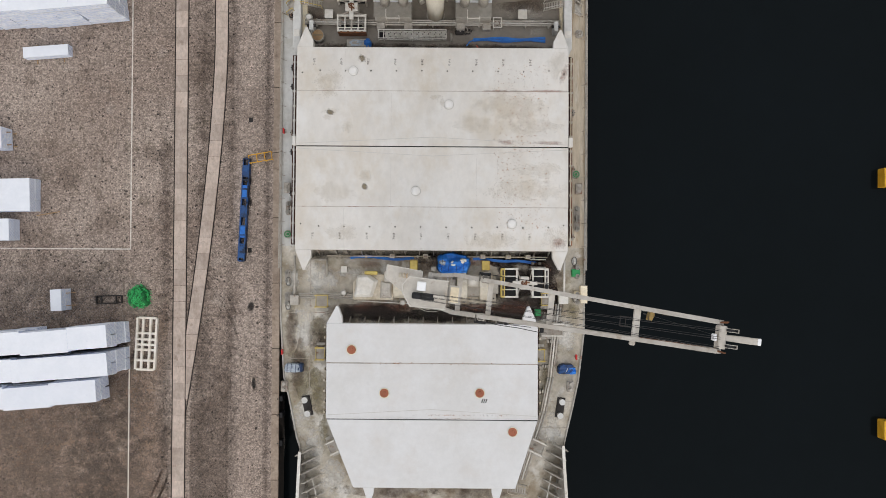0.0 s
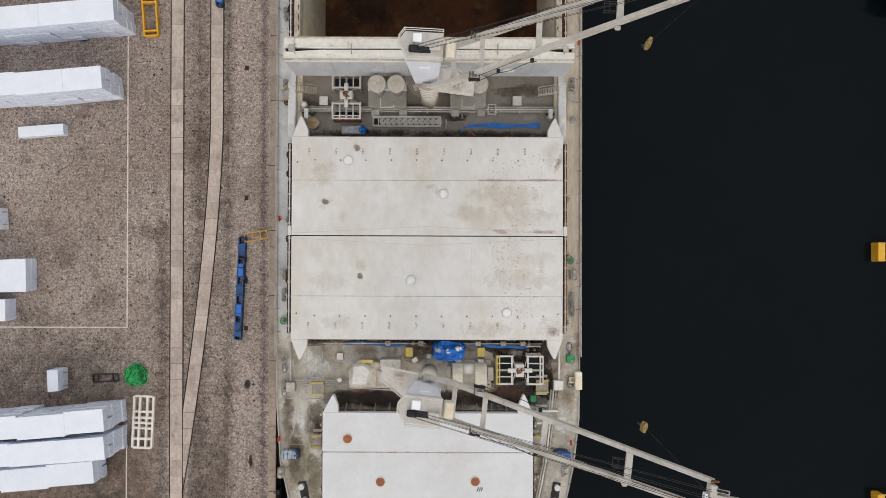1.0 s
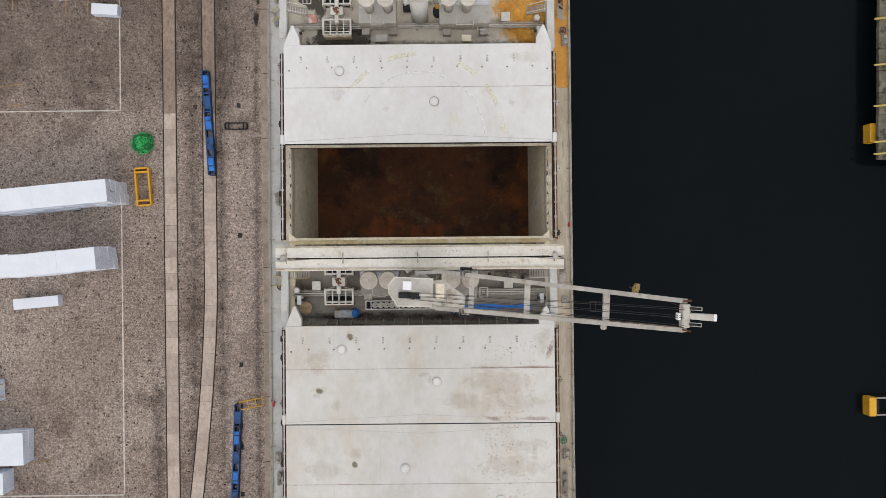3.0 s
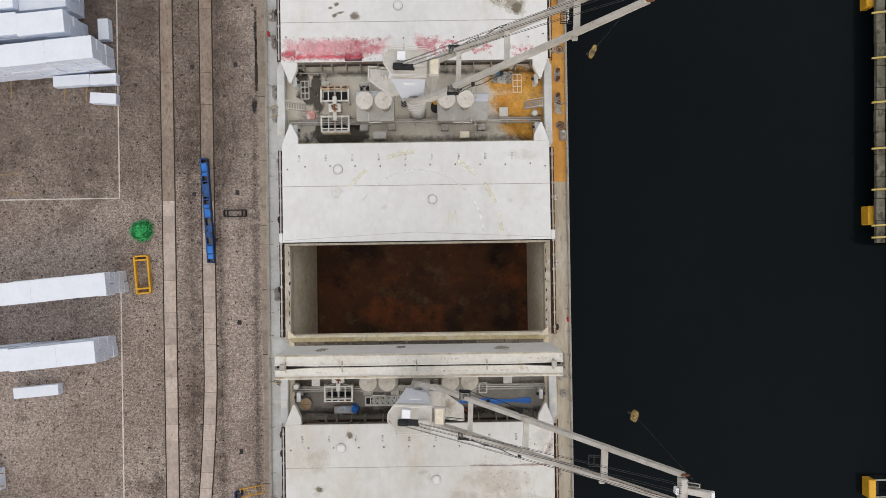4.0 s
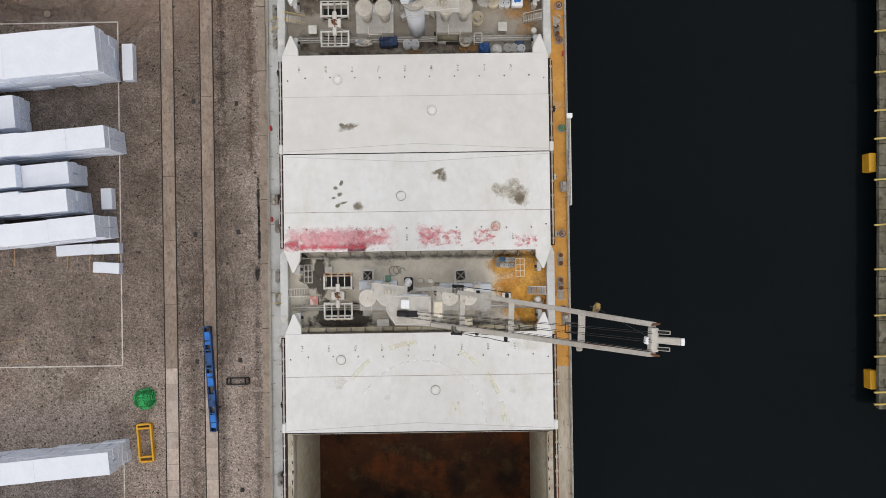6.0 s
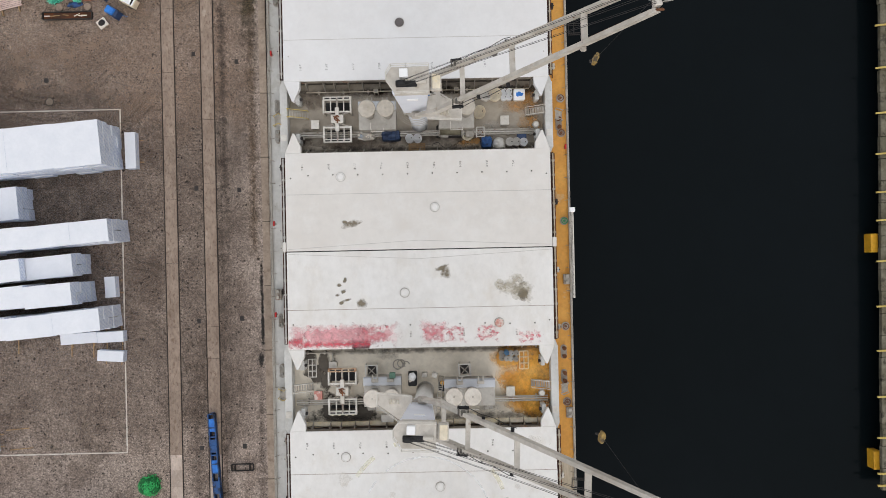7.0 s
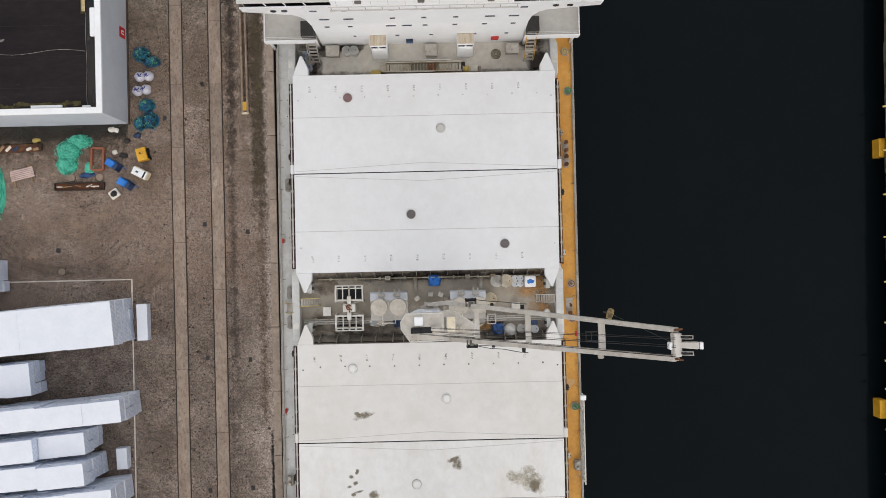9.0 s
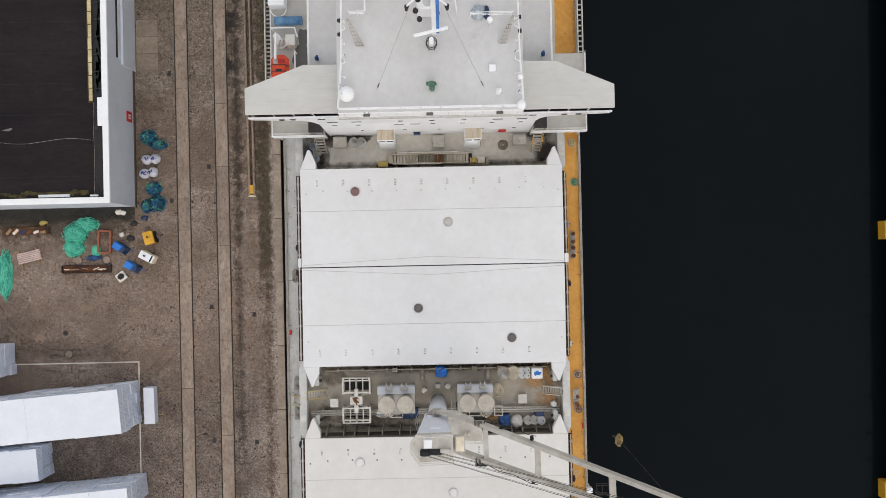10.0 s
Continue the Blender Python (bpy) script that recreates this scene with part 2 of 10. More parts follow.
    "deck_brown": mk("deck_rusty", lin(202, 194, 180), lin(166, 154, 134), 0.7, 0.2, 2.0, [(lin(136, 116, 90), 0.4, 0.52, 0.6, 0.14), (lin(130, 122, 98), 0.28, 0.53, 0.5, 0.12), (lin(132, 84, 58), 1.2, 0.64, 0.55, 0.08), (lin(222, 219, 212), 0.35, 0.53, 0.75, 0.12), (lin(78, 64, 50), 0.8, 0.62, 0.6, 0.1), (lin(54, 44, 36), 3.2, 0.68, 0.7)], bump=0.2, amount=0.3),
    "deck_tan": mk("deck_paint_tan", lin(208, 196, 176), lin(186, 170, 146), 0.7, 0.5, 2.4, [(lin(150, 118, 84), 0.9, 0.56, 0.55, 0.1), (lin(222, 216, 206), 0.7, 0.54, 0.6, 0.12), (lin(96, 76, 58), 1.5, 0.63, 0.6), (lin(120, 72, 44), 2.4, 0.66, 0.7)], bump=0.15, amount=0.24, stretch=(1.6, 0.3, 1)),
    "walk_white": mk("walkway_pale", lin(212, 211, 207), lin(194, 192, 187), 0.6, 0.3, 2, [(lin(140, 130, 118), 0.9, 0.64, 0.5), (lin(176, 172, 162), 0.4, 0.56, 0.5)], bump=0.1, amount=0.14),
    "orange_primer": mk("orange_primer", lin(228, 168, 80), lin(212, 150, 64), 0.65, 0.35, 2.5, [(lin(150, 92, 46), 1.0, 0.63, 0.5), (lin(206, 178, 140), 0.45, 0.62, 0.6)], bump=0.1, amount=0.16),
    "hull": mk("hull_paint", lin(52, 54, 58), lin(38, 38, 40), 0.5, 0.3, 3, [(RUST, 0.9, 0.62, 0.7)]),
    "hull_rim": mk("hull_rim", lin(176, 172, 164), lin(150, 144, 134), 0.6, 0.6, 4, [(RUST, 1.5, 0.6, 0.7)]),
    "hold_wall": mk("hold_wall", lin(244, 234, 212), lin(230, 214, 182), 0.7, 0.35, 2.0, [(lin(184, 152, 110), 0.6, 0.58, 0.4, 0.12), (lin(226, 204, 146), 0.5, 0.58, 0.5), (lin(120, 86, 58), 0.9, 0.64, 0.5)], bump=0.3, amount=0.25, stretch=(1, 1, 0.35)),
    "hold_floor": mk("hold_floor", lin(112, 68, 40), lin(68, 50, 38), 0.85, 0.13, 1.2, [(lin(186, 100, 42), 0.12, 0.52, 0.6, 0.16), (lin(150, 126, 84), 0.32, 0.55, 0.55, 0.16), (lin(26, 23, 22), 0.14, 0.51, 0.92, 0.14), (lin(54, 40, 32), 0.55, 0.55, 0.7, 0.14), (lin(190, 110, 56), 0.9, 0.62, 0.45, 0.1)], bump=0.3, amount=0.3),
    "crane": mk("crane_paint", lin(212, 206, 196), lin(188, 180, 168), 0.5, 0.5, 2.4, [(lin(150, 126, 96), 0.8, 0.59, 0.55, 0.1), (RUST, 1.8, 0.67, 0.7), (lin(96, 78, 62), 1.1, 0.66, 0.6, 0.08)], bump=0.08, amount=0.14),
    "vent_grimy": mk("grimy_vent_paint", lin(196, 188, 175), lin(176, 166, 151), 0.6, 0.9, 3, [(lin(132, 118, 100), 1.0, 0.58, 0.5, 0.14), (RUST, 3.4, 0.71, 0.5), (lin(208, 202, 192), 1.4, 0.56, 0.5, 0.14)], bump=0.08, amount=0.18),
    "house_grimy": mk("grimy_deckhouse_roof", lin(152, 147, 138), lin(132, 126, 116), 0.55, 0.4, 2.5, [(lin(102, 94, 83), 0.8, 0.59, 0.5, 0.12), (lin(174, 169, 160), 0.8, 0.6, 0.4), (RUST, 2.6, 0.7, 0.5)], bump=0.08, amount=0.2),
    "vent_white": mk("weathered_vent_paint", lin(218, 211, 200), lin(200, 191, 178), 0.55, 0.9, 3, [(lin(160, 142, 120), 1.2, 0.60, 0.4, 0.14), (RUST, 3.4, 0.70, 0.5), (lin(228, 224, 217), 1.4, 0.56, 0.5, 0.14)], bump=0.08, amount=0.16),
    "casing_grey": mk("casing_grey_paint", lin(200, 203, 208), lin(184, 186, 190), 0.42, 0.5, 2, [(lin(150, 142, 130), 0.9, 0.62, 0.5)], bump=0.05, amount=0.1),
    "cover_grey": mk("cover_grey_paint", lin(186, 188, 190), lin(168, 169, 170), 0.6, 0.3, 1.6, [(lin(204, 204, 202), 0.5, 0.54, 0.6, 0.14), (lin(138, 132, 124), 0.8, 0.62, 0.5, 0.1), (RUST, 2.6, 0.70, 0.6)], bump=0.06, amount=0.12, stretch=(1, 1, 0.5)),
    # darker copy of the coaming paint, the hatch overhang's shade in its colour
    "coaming_dirty": mk("shaded_coaming_paint", lin(88, 80, 71), lin(60, 53, 47), 0.75, 0.5, 3, [(lin(132, 122, 109), 0.7, 0.60, 0.6), (lin(84, 52, 36), 1.3, 0.6, 0.6), (lin(34, 30, 27), 0.9, 0.6, 0.7)], bump=0.2, amount=0.3),
    "winch_cream": mk("weathered_winch_paint", lin(214, 206, 190), lin(190, 180, 160), 0.62, 0.5, 3, [(lin(196, 146, 70), 0.7, 0.60, 0.75, 0.1), (lin(224, 220, 211), 0.8, 0.55, 0.6, 0.12), (lin(120, 84, 54), 1.6, 0.66, 0.7)], bump=0.12, amount=0.22),
    "crane_house": mk("crane_house_paint", lin(228, 231, 239), lin(218, 222, 231), 0.35, 0.5, 2, [(lin(172, 168, 160), 0.9, 0.66, 0.5)], bump=0.05, amount=0.07),
    "column_grey": mk("column_grey_paint", lin(208, 205, 199), lin(190, 186, 179), 0.5, 0.4, 2, [(lin(150, 138, 120), 0.9, 0.6, 0.5, 0.1), (lin(224, 222, 218), 0.6, 0.56, 0.6, 0.12), (RUST, 2.2, 0.7, 0.5)], bump=0.08, amount=0.12, stretch=(1.6, 1.6, 0.35)),
    "column": mk("column_paint", lin(218, 211, 196), lin(198, 188, 168), 0.6, 0.4, 2, [(lin(186, 158, 96), 0.5, 0.58, 0.6, 0.12), (lin(120, 100, 78), 1.2, 0.64, 0.6, 0.1), (lin(230, 226, 218), 0.6, 0.56, 0.6, 0.12)], bump=0.08, amount=0.14, stretch=(1.6, 1.6, 0.35)),
    "steel_grey": mk("painted_steel_grey", lin(190, 184, 174), lin(162, 154, 142), 0.55, 0.7, 3, [(RUST, 1.6, 0.62, 0.65), (lin(110, 98, 84), 0.8, 0.62, 0.5), (lin(210, 206, 198), 1.1, 0.6, 0.5)], bump=0.12, amount=0.24),
    "steel_white": mk("painted_steel_white", lin(222, 218, 210), lin(204, 198, 187), 0.5, 0.6, 3, [(lin(160, 142, 120), 1.4, 0.63, 0.55), (RUST, 2.4, 0.68, 0.6)], bump=0.06, amount=0.16),
    "house_grey": mk("deckhouse_roof", lin(184, 180, 172), lin(168, 162, 153), 0.5, 0.5, 2.5, [(lin(140, 130, 116), 1.0, 0.62, 0.5), (lin(206, 202, 194), 0.8, 0.62, 0.4)], bump=0.08, amount=0.16),
    "superwhite": mk("superstructure_white", lin(247, 247, 247), lin(241, 241, 240), 0.45, 0.2, 2, [(lin(206, 197, 182), 0.8, 0.68, 0.4)], bump=0.04, amount=0.05),
    "top_grey": mk("top_deck_grey", lin(212, 210, 208), lin(201, 198, 195), 0.6, 0.15, 1.8, [(lin(188, 184, 178), 0.4, 0.61, 0.5), (lin(170, 164, 154), 1.2, 0.68, 0.5)], bump=0.05, amount=0.08),
    "boat_grey": mk("boat_deck_paint", lin(196, 192, 184), lin(178, 172, 163), 0.6, 0.25, 1.8, [(lin(150, 142, 130), 0.5, 0.58, 0.4, 0.14), (lin(208, 204, 197), 0.5, 0.54, 0.5, 0.14), (lin(120, 104, 88), 1.8, 0.67, 0.5)], bump=0.08, amount=0.12),
    "deck_mid": mk("deck_paint_beige", lin(232, 223, 206), lin(216, 205, 186), 0.6, 0.22, 1.6, [(lin(176, 164, 145), 0.4, 0.57, 0.5, 0.16), (lin(238, 232, 220), 0.4, 0.56, 0.5, 0.16), (RUST, 1.8, 0.70, 0.5), (lin(128, 116, 100), 1.2, 0.67, 0.5)], bump=0.1, amount=0.16),
    "deck_pale": mk("deck_paint_pale", lin(214, 207, 195), lin(196, 188, 174), 0.6, 0.3, 1.8, [(lin(140, 129, 114), 0.5, 0.60, 0.5), (lin(206, 202, 195), 0.4, 0.58, 0.5), (RUST, 1.8, 0.69, 0.5), (lin(104, 94, 82), 1.2, 0.66, 0.5)], bump=0.1, amount=0.16),
    "raft_blue": mk("raft_cover_blue", lin(112, 156, 190), lin(72, 118, 158), 0.6, 1.2, 4, bump=0.4, bscale=4, amount=0.3),
    "canvas_green": mk("green_canvas", lin(112, 146, 128), lin(80, 112, 96), 0.8, 1.5, 5, bump=0.4, bscale=5, amount=0.3),
    "channel": mk("channel_steel", lin(140, 124, 111), lin(112, 98, 87), 0.8, 1.0, 5, [(lin(70, 60, 52), 2.0, 0.58, 0.7)], bump=0.2, amount=0.3, vary=0.3),
    "boom_beige": mk("boom_steel", lin(176, 156, 136), lin(140, 120, 102), 0.8, 0.8, 4, [(lin(80, 66, 55), 1.2, 0.57, 0.7)], bump=0.2, amount=0.3),
    "wing_grey": mk("wing_roof_beige", lin(207, 205, 198), lin(198, 195, 188), 0.6, 0.2, 2, [(lin(160, 152, 140), 0.9, 0.68, 0.5)], bump=0.06, amount=0.08, stretch=(0.4, 1, 1)),
    "rust": mk("rusty_steel", lin(132, 84, 52), lin(96, 62, 42), 0.85, 0.8, 4, [(lin(170, 110, 66), 2, 0.6, 0.6)], bump=0.3, amount=0.3),
    "cap_orange": mk("cap_red_oxide", lin(168, 100, 72), lin(150, 88, 62), 0.7, 1.0, 4, bump=0.1),
    "cap_dark": mk("cap_dark_grey", lin(112, 105, 103), lin(96, 89, 87), 0.7, 1.0, 4, bump=0.1),
    "cap_brown": mk("cap_brown", lin(142, 110, 110), lin(122, 94, 93), 0.7, 1.0, 4, bump=0.1),
    "hook_ochre": mk("hook_block_paint", lin(172, 142, 76), lin(120, 98, 58), 0.6, 2.0, 5, [(lin(50, 46, 40), 1.5, 0.55, 0.8)], bump=0.1),
    "pink_lid": mk("flaking_red_lid", lin(208, 150, 138), lin(190, 120, 106), 0.6, 1.5, 4, [(lin(214, 206, 196), 1.2, 0.5, 0.8)], bump=0.1),
    "cover_cream": mk("cover_cream_paint", lin(231, 226, 216), lin(218, 211, 197), 0.6, 0.4, 2.5, [(lin(170, 146, 104), 0.6, 0.60, 0.5), (RUST, 1.6, 0.66, 0.7), (lin(90, 78, 64), 2.4, 0.68, 0.6)], bump=0.06, amount=0.16),
    "weathered_cream": mk("weathered_cream_paint", lin(208, 198, 180), lin(174, 160, 136), 0.65, 0.6, 3, [(lin(150, 108, 68), 1.2, 0.58, 0.6, 0.1), (lin(92, 78, 64), 0.8, 0.60, 0.65, 0.08), (lin(224, 219, 209), 0.8, 0.56, 0.6, 0.1)], bump=0.12, amount=0.25),
    "lip_yellow": mk("yellowed_lip_paint", lin(218, 202, 160), lin(188, 166, 120), 0.65, 0.5, 3, [(lin(150, 112, 70), 1.0, 0.58, 0.5, 0.1), (lin(90, 74, 58), 1.4, 0.63, 0.7), (lin(228, 220, 200), 0.7, 0.56, 0.6, 0.1)], bump=0.12, amount=0.24),
    "rust_cream": mk("rusted_cream_paint", lin(176, 134, 98), lin(206, 190, 166), 0.7, 1.2, 4, [(RUST, 1.4, 0.54, 0.7)], bump=0.15, amount=0.25),
    "roof_margin": mk("roof_margin_felt", lin(62, 58, 57), lin(44, 41, 41), 0.95, 0.6, 3, [(lin(92, 88, 86), 1.2, 0.62, 0.5)], bump=0.3, spec=0.15, amount=0.3, stretch=(1, 0.4, 1)),
    "black": mk("black_rubber", lin(34, 34, 36), lin(24, 24, 26), 0.7, 1, 5, bump=0.1),
    "wire": mk("wire_rope", lin(46, 44, 44), lin(34, 32, 32), 0.6, 1, 5, bump=0.0),
    "grey_glass": mk("salt_hazed_glass", lin(92, 96, 102), lin(70, 74, 80), 0.15, 1, 5, bump=0.0),
    "glass": mk("dark_glass", lin(26, 30, 34), lin(18, 20, 24), 0.08, 1, 5, bump=0.0),
    "yellow": mk("yellow_paint", lin(232, 176, 48), lin(214, 156, 36), 0.5, 0.8, 3, [(lin(120, 88, 40), 2.2, 0.66, 0.6)], bump=0.08, amount=0.14),
    "yellow_pale": mk("yellow_rail_paint", lin(206, 184, 104), lin(190, 164, 84), 0.55, 0.8, 3, [(RUST, 2.2, 0.66, 0.6)], bump=0.05),
    "blue_steel": mk("blue_steel", lin(40, 88, 146), lin(30, 66, 116), 0.5, 0.7, 3, [(lin(22, 30, 44), 0.9, 0.50, 0.85), (lin(120, 150, 190), 3, 0.66, 0.5)], bump=0.1, amount=0.25),
    "blue_tarp": mk("blue_tarpaulin", lin(48, 132, 220), lin(30, 106, 196), 0.45, 0.8, 3, bump=0.4, bscale=4, amount=0.2),
    "blue_dark": mk("dark_blue_tarpaulin", lin(52, 74, 110), lin(34, 50, 80), 0.5, 0.8, 3, bump=0.4, bscale=4, amount=0.25),
    "grey_sheet": mk("grey_sheet", lin(190, 199, 207), lin(156, 165, 176), 0.5, 0.8, 3, bump=0.4, bscale=4, amount=0.25),
    "red": mk("red_paint", lin(206, 44, 40), lin(180, 34, 32), 0.5, 0.8, 3, bump=0.05),
    "orange": mk("orange_grp", lin(228, 82, 40), lin(206, 66, 32), 0.4, 0.8, 3, bump=0.05),
    "green": mk("green_paint", lin(44, 150, 84), lin(32, 122, 68), 0.5, 0.8, 3, bump=0.1),
    "net_green": mk("green_netting", lin(28, 132, 66), lin(16, 92, 46), 0.7, 1.5, 6, bump=0.3, amount=0.4),
    "net_teal": mk("teal_netting", lin(62, 176, 146), lin(44, 142, 118), 0.7, 1.5, 6, bump=0.3, amount=0.35),
    "net_blue": mk("blue_green_netting", lin(12, 52, 64), lin(12, 36, 60), 0.7, 1.2, 6, [(lin(60, 150, 100), 2.0, 0.58, 0.7)], bump=0.3, amount=0.5),
    "wood": mk("timber", lin(176, 146, 108), lin(150, 120, 86), 0.8, 1, 5, bump=0.2, amount=0.25),
    "pallet_pink": mk("weathered_pink_timber", lin(226, 200, 192), lin(200, 172, 162), 0.8, 1, 4, [(lin(130, 108, 96), 2.0, 0.6, 0.7)], bump=0.2, amount=0.2),
    "pallet_white": mk("weathered_white_timber", lin(248, 242, 232), lin(230, 221, 206), 0.75, 1, 4, [(lin(150, 132, 112), 2.5, 0.64, 0.6)], bump=0.2, amount=0.16),
    "wrap": mk("white_wrap", lin(234, 236, 241), lin(227, 230, 236), 0.4, 0.5, 2.5, [(lin(206, 212, 222), 1.6, 0.66, 0.4)], bump=0.12, bscale=3, amount=0.04),
    "roof_felt": mk("roof_felt", lin(46, 41, 42), lin(35, 31, 33), 0.95, 0.25, 2.5, [(lin(50, 47, 47), 0.8, 0.62, 0.5), (lin(100, 96, 94), 3.0, 0.69, 0.6)], bump=0.3, spec=0.15, amount=0.3, stretch=(0.35, 1, 1), dots=((0.5, 0.09, 0.35, lin(130, 126, 122)),)),
    "wall_sheet": mk("grey_wall_sheet", lin(212, 218, 226), lin(203, 208, 216), 0.5, 0.3, 2, [(lin(186, 188, 190), 0.7, 0.66, 0.4)], bump=0.03, amount=0.06),
    "moss": mk("moss", lin(96, 88, 44), lin(58, 50, 30), 0.95, 1.4, 5, [(lin(40, 34, 24), 1.8, 0.55, 0.8)], bump=0.5, amount=0.5),
    "pink_white": mk("bag_white", lin(226, 224, 230), lin(206, 204, 214), 0.6, 1, 4, bump=0.3, amount=0.12),
    "bag_blue": mk("bag_blue", lin(50, 60, 140), lin(40, 46, 110), 0.6, 1, 4, bump=0.2),
    "stain_olive": mk("olive_stain", lin(140, 134, 112), lin(112, 104, 84), 0.7, 0.8, 3, bump=0.1, amount=0.3),
    "stain_grey": mk("wet_patch", lin(104, 100, 92), lin(92, 88, 80), 0.5, 0.8, 3, bump=0.05, amount=0.15),
    "wet_solid": mk("standing_water_film", lin(96, 94, 88), lin(84, 82, 77), 0.12, 0.6, 3, bump=0.02, amount=0.1),
    "faint_yellow": mk("faded_yellow_line", lin(224, 216, 188), lin(222, 218, 204), 0.6, 0.8, 3, bump=0.02, amount=0.05),
    "faint_grey": mk("faded_mark", lin(188, 184, 178), lin(200, 196, 190), 0.6, 0.8, 3, bump=0.02, amount=0.05),
}


def end_grain(name, scale, dark, bend):
    """The wrapped end or side of a package: thin board layers showing through."""
    m = mk(name, lin(238, 242, 250), lin(224, 230, 242), 0.5, 0.9, 5, bump=0.1, amount=0.12)
    n, l = m.node_tree.nodes, m.node_tree.links
    geo = n.new("ShaderNodeNewGeometry")
    wave = n.new("ShaderNodeTexWave")
    wave.bands_direction = "DIAGONAL"
    wave.inputs["Scale"].default_value, wave.inputs["Distortion"].default_value = scale, bend
    wave.inputs["Detail"].default_value, wave.inputs["Detail Scale"].default_value = 3.0, 2.6
    l.new(geo.outputs["Position"], wave.inputs["Vector"])
    x = n.new("ShaderNodeMix")
    x.data_type, x.blend_type = "RGBA", "MULTIPLY"
    r = n.new("ShaderNodeValToRGB")
    r.color_ramp.elements[0].position, r.color_ramp.elements[0].color = 0.16, dark
    r.color_ramp.elements[1].position, r.color_ramp.elements[1].color = 0.6, (1, 1, 1, 1)
    l.new(wave.outputs["Fac"], r.inputs["Fac"])
    x.inputs["Factor"].default_value = 1.0
    old = n["Principled BSDF"].inputs["Base Color"].links[0].from_socket
    l.new(old, x.inputs["A"])
    l.new(r.outputs["Color"], x.inputs["B"])
    l.new(x.outputs["Result"], n["Principled BSDF"].inputs["Base Color"])
    return m


M["wrap_end"] = end_grain("wrapped_board_ends", 1.9, (0.66, 0.71, 0.83, 1), 5.0)
M["wrap_side"] = end_grain("wrapped_board_sides", 0.7, (0.82, 0.87, 0.96, 1), 9.0)


def worn_patch(name, colour, scale, lo, hi, most=1.0, edge=None, second=None, amount=0.25, **more):
    """A stain or flaked paint: bare where the noise falls below the threshold; edge gives the ragged rim's
    width as shares of the patch across and along, or "round" for one that thins out from its middle."""
    m = mk(name, colour, second or tuple(min(1, v * 1.25) for v in colour[:3]) + (1,), 0.7, 0.6, 4, bump=0.03, amount=amount, **more)
    n, l = m.node_tree.nodes, m.node_tree.links

    def math_node(op, a, b):
        k = n.new("ShaderNodeMath")
        k.operation = op
        for i, v in ((0, a), (1, b)):
            if isinstance(v, (int, float)):
                k.inputs[i].default_value = v
            else:
                l.new(v, k.inputs[i])
        return k.outputs[0]

    geo = n.new("ShaderNodeNewGeometry")
    t = n.new("ShaderNodeTexNoise")
    t.inputs["Scale"].default_value, t.inputs["Detail"].default_value, t.inputs["Roughness"].default_value = scale, 9, 0.7
    l.new(geo.outputs["Position"], t.inputs["Vector"])
    value = t.outputs["Fac"]
    if edge:
        gen = n.new("ShaderNodeTexCoord")
        sep = n.new("ShaderNodeSeparateXYZ")
        l.new(gen.outputs["Generated"], sep.inputs["Vector"])
        if edge == "round":
            dx, dy = math_node("SUBTRACT", sep.outputs["X"], 0.5), math_node("SUBTRACT", sep.outputs["Y"], 0.5)
            d2 = math_node("ADD", math_node("MULTIPLY", dx, dx), math_node("MULTIPLY", dy, dy))
            low = math_node("SUBTRACT", 1.0, math_node("MULTIPLY", d2, 4.6))
        else:
            low = math_node("MINIMUM", math_node("DIVIDE", math_node("PINGPONG", sep.outputs["X"], 0.5), edge[0]), math_node("DIVIDE", math_node("PINGPONG", sep.outputs["Y"], 0.5), edge[1]))
        drop = n.new("ShaderNodeMapRange")
        drop.inputs["To Min"].default_value, drop.inputs["To Max"].default_value = -0.3, 0.0
        l.new(low, drop.inputs["Value"])
        value = math_node("ADD", value, drop.outputs["Result"])
    r = n.new("ShaderNodeMapRange")
    r.inputs["From Min"].default_value, r.inputs["From Max"].default_value = lo, hi
    r.inputs["To Max"].default_value = most
    l.new(value, r.inputs["Value"])
    l.new(r.outputs["Result"], n["Principled BSDF"].inputs["Alpha"])
    return m


SETTS = dict(cells=(6.0, 0.5, 0.34), dots=((1.1, 0.17, 0.6, lin(26, 21, 18)), (2.4, 0.28, 0.42, lin(34, 28, 24)), (4.2, 0.34, 0.34, lin(32, 26, 22))))
M["red_worn"] = worn_patch("flaked_red_paint", lin(208, 84, 96), 1.6, 0.30, 0.56, 0.78, (0.14, 0.5))
M["red_faded"] = worn_patch("faded_red_paint", lin(214, 110, 120), 2.2, 0.46, 0.60, 0.6, (0.25, 0.25))
M["red_base"] = worn_patch("thin_red_paint", lin(228, 160, 166), 1.2, 0.2, 0.52, 0.55, (0.08, 0.3))
M["red_wash"] = worn_patch("washed_red_paint", lin(230, 168, 172), 1.3, 0.26, 0.60, 0.62, (0.3, 0.4))
M["orange_spill"] = worn_patch("orange_primer_patch", lin(252, 186, 72), 0.5, 0.14, 0.56, 0.95, "round", lin(246, 190, 98))
M["rust_spill"] = worn_patch("rust_wash_patch", lin(196, 146, 84), 0.9, 0.20, 0.60, 0.7, "round")
M["scuff"] = worn_patch("scuff_patch", lin(172, 163, 143), 1.5, 0.2, 0.5, 0.55, "round")
M["scuff_dark"] = worn_patch("dark_scuff_patch", lin(124, 113, 92), 1.6, 0.18, 0.44, 0.75, "round")
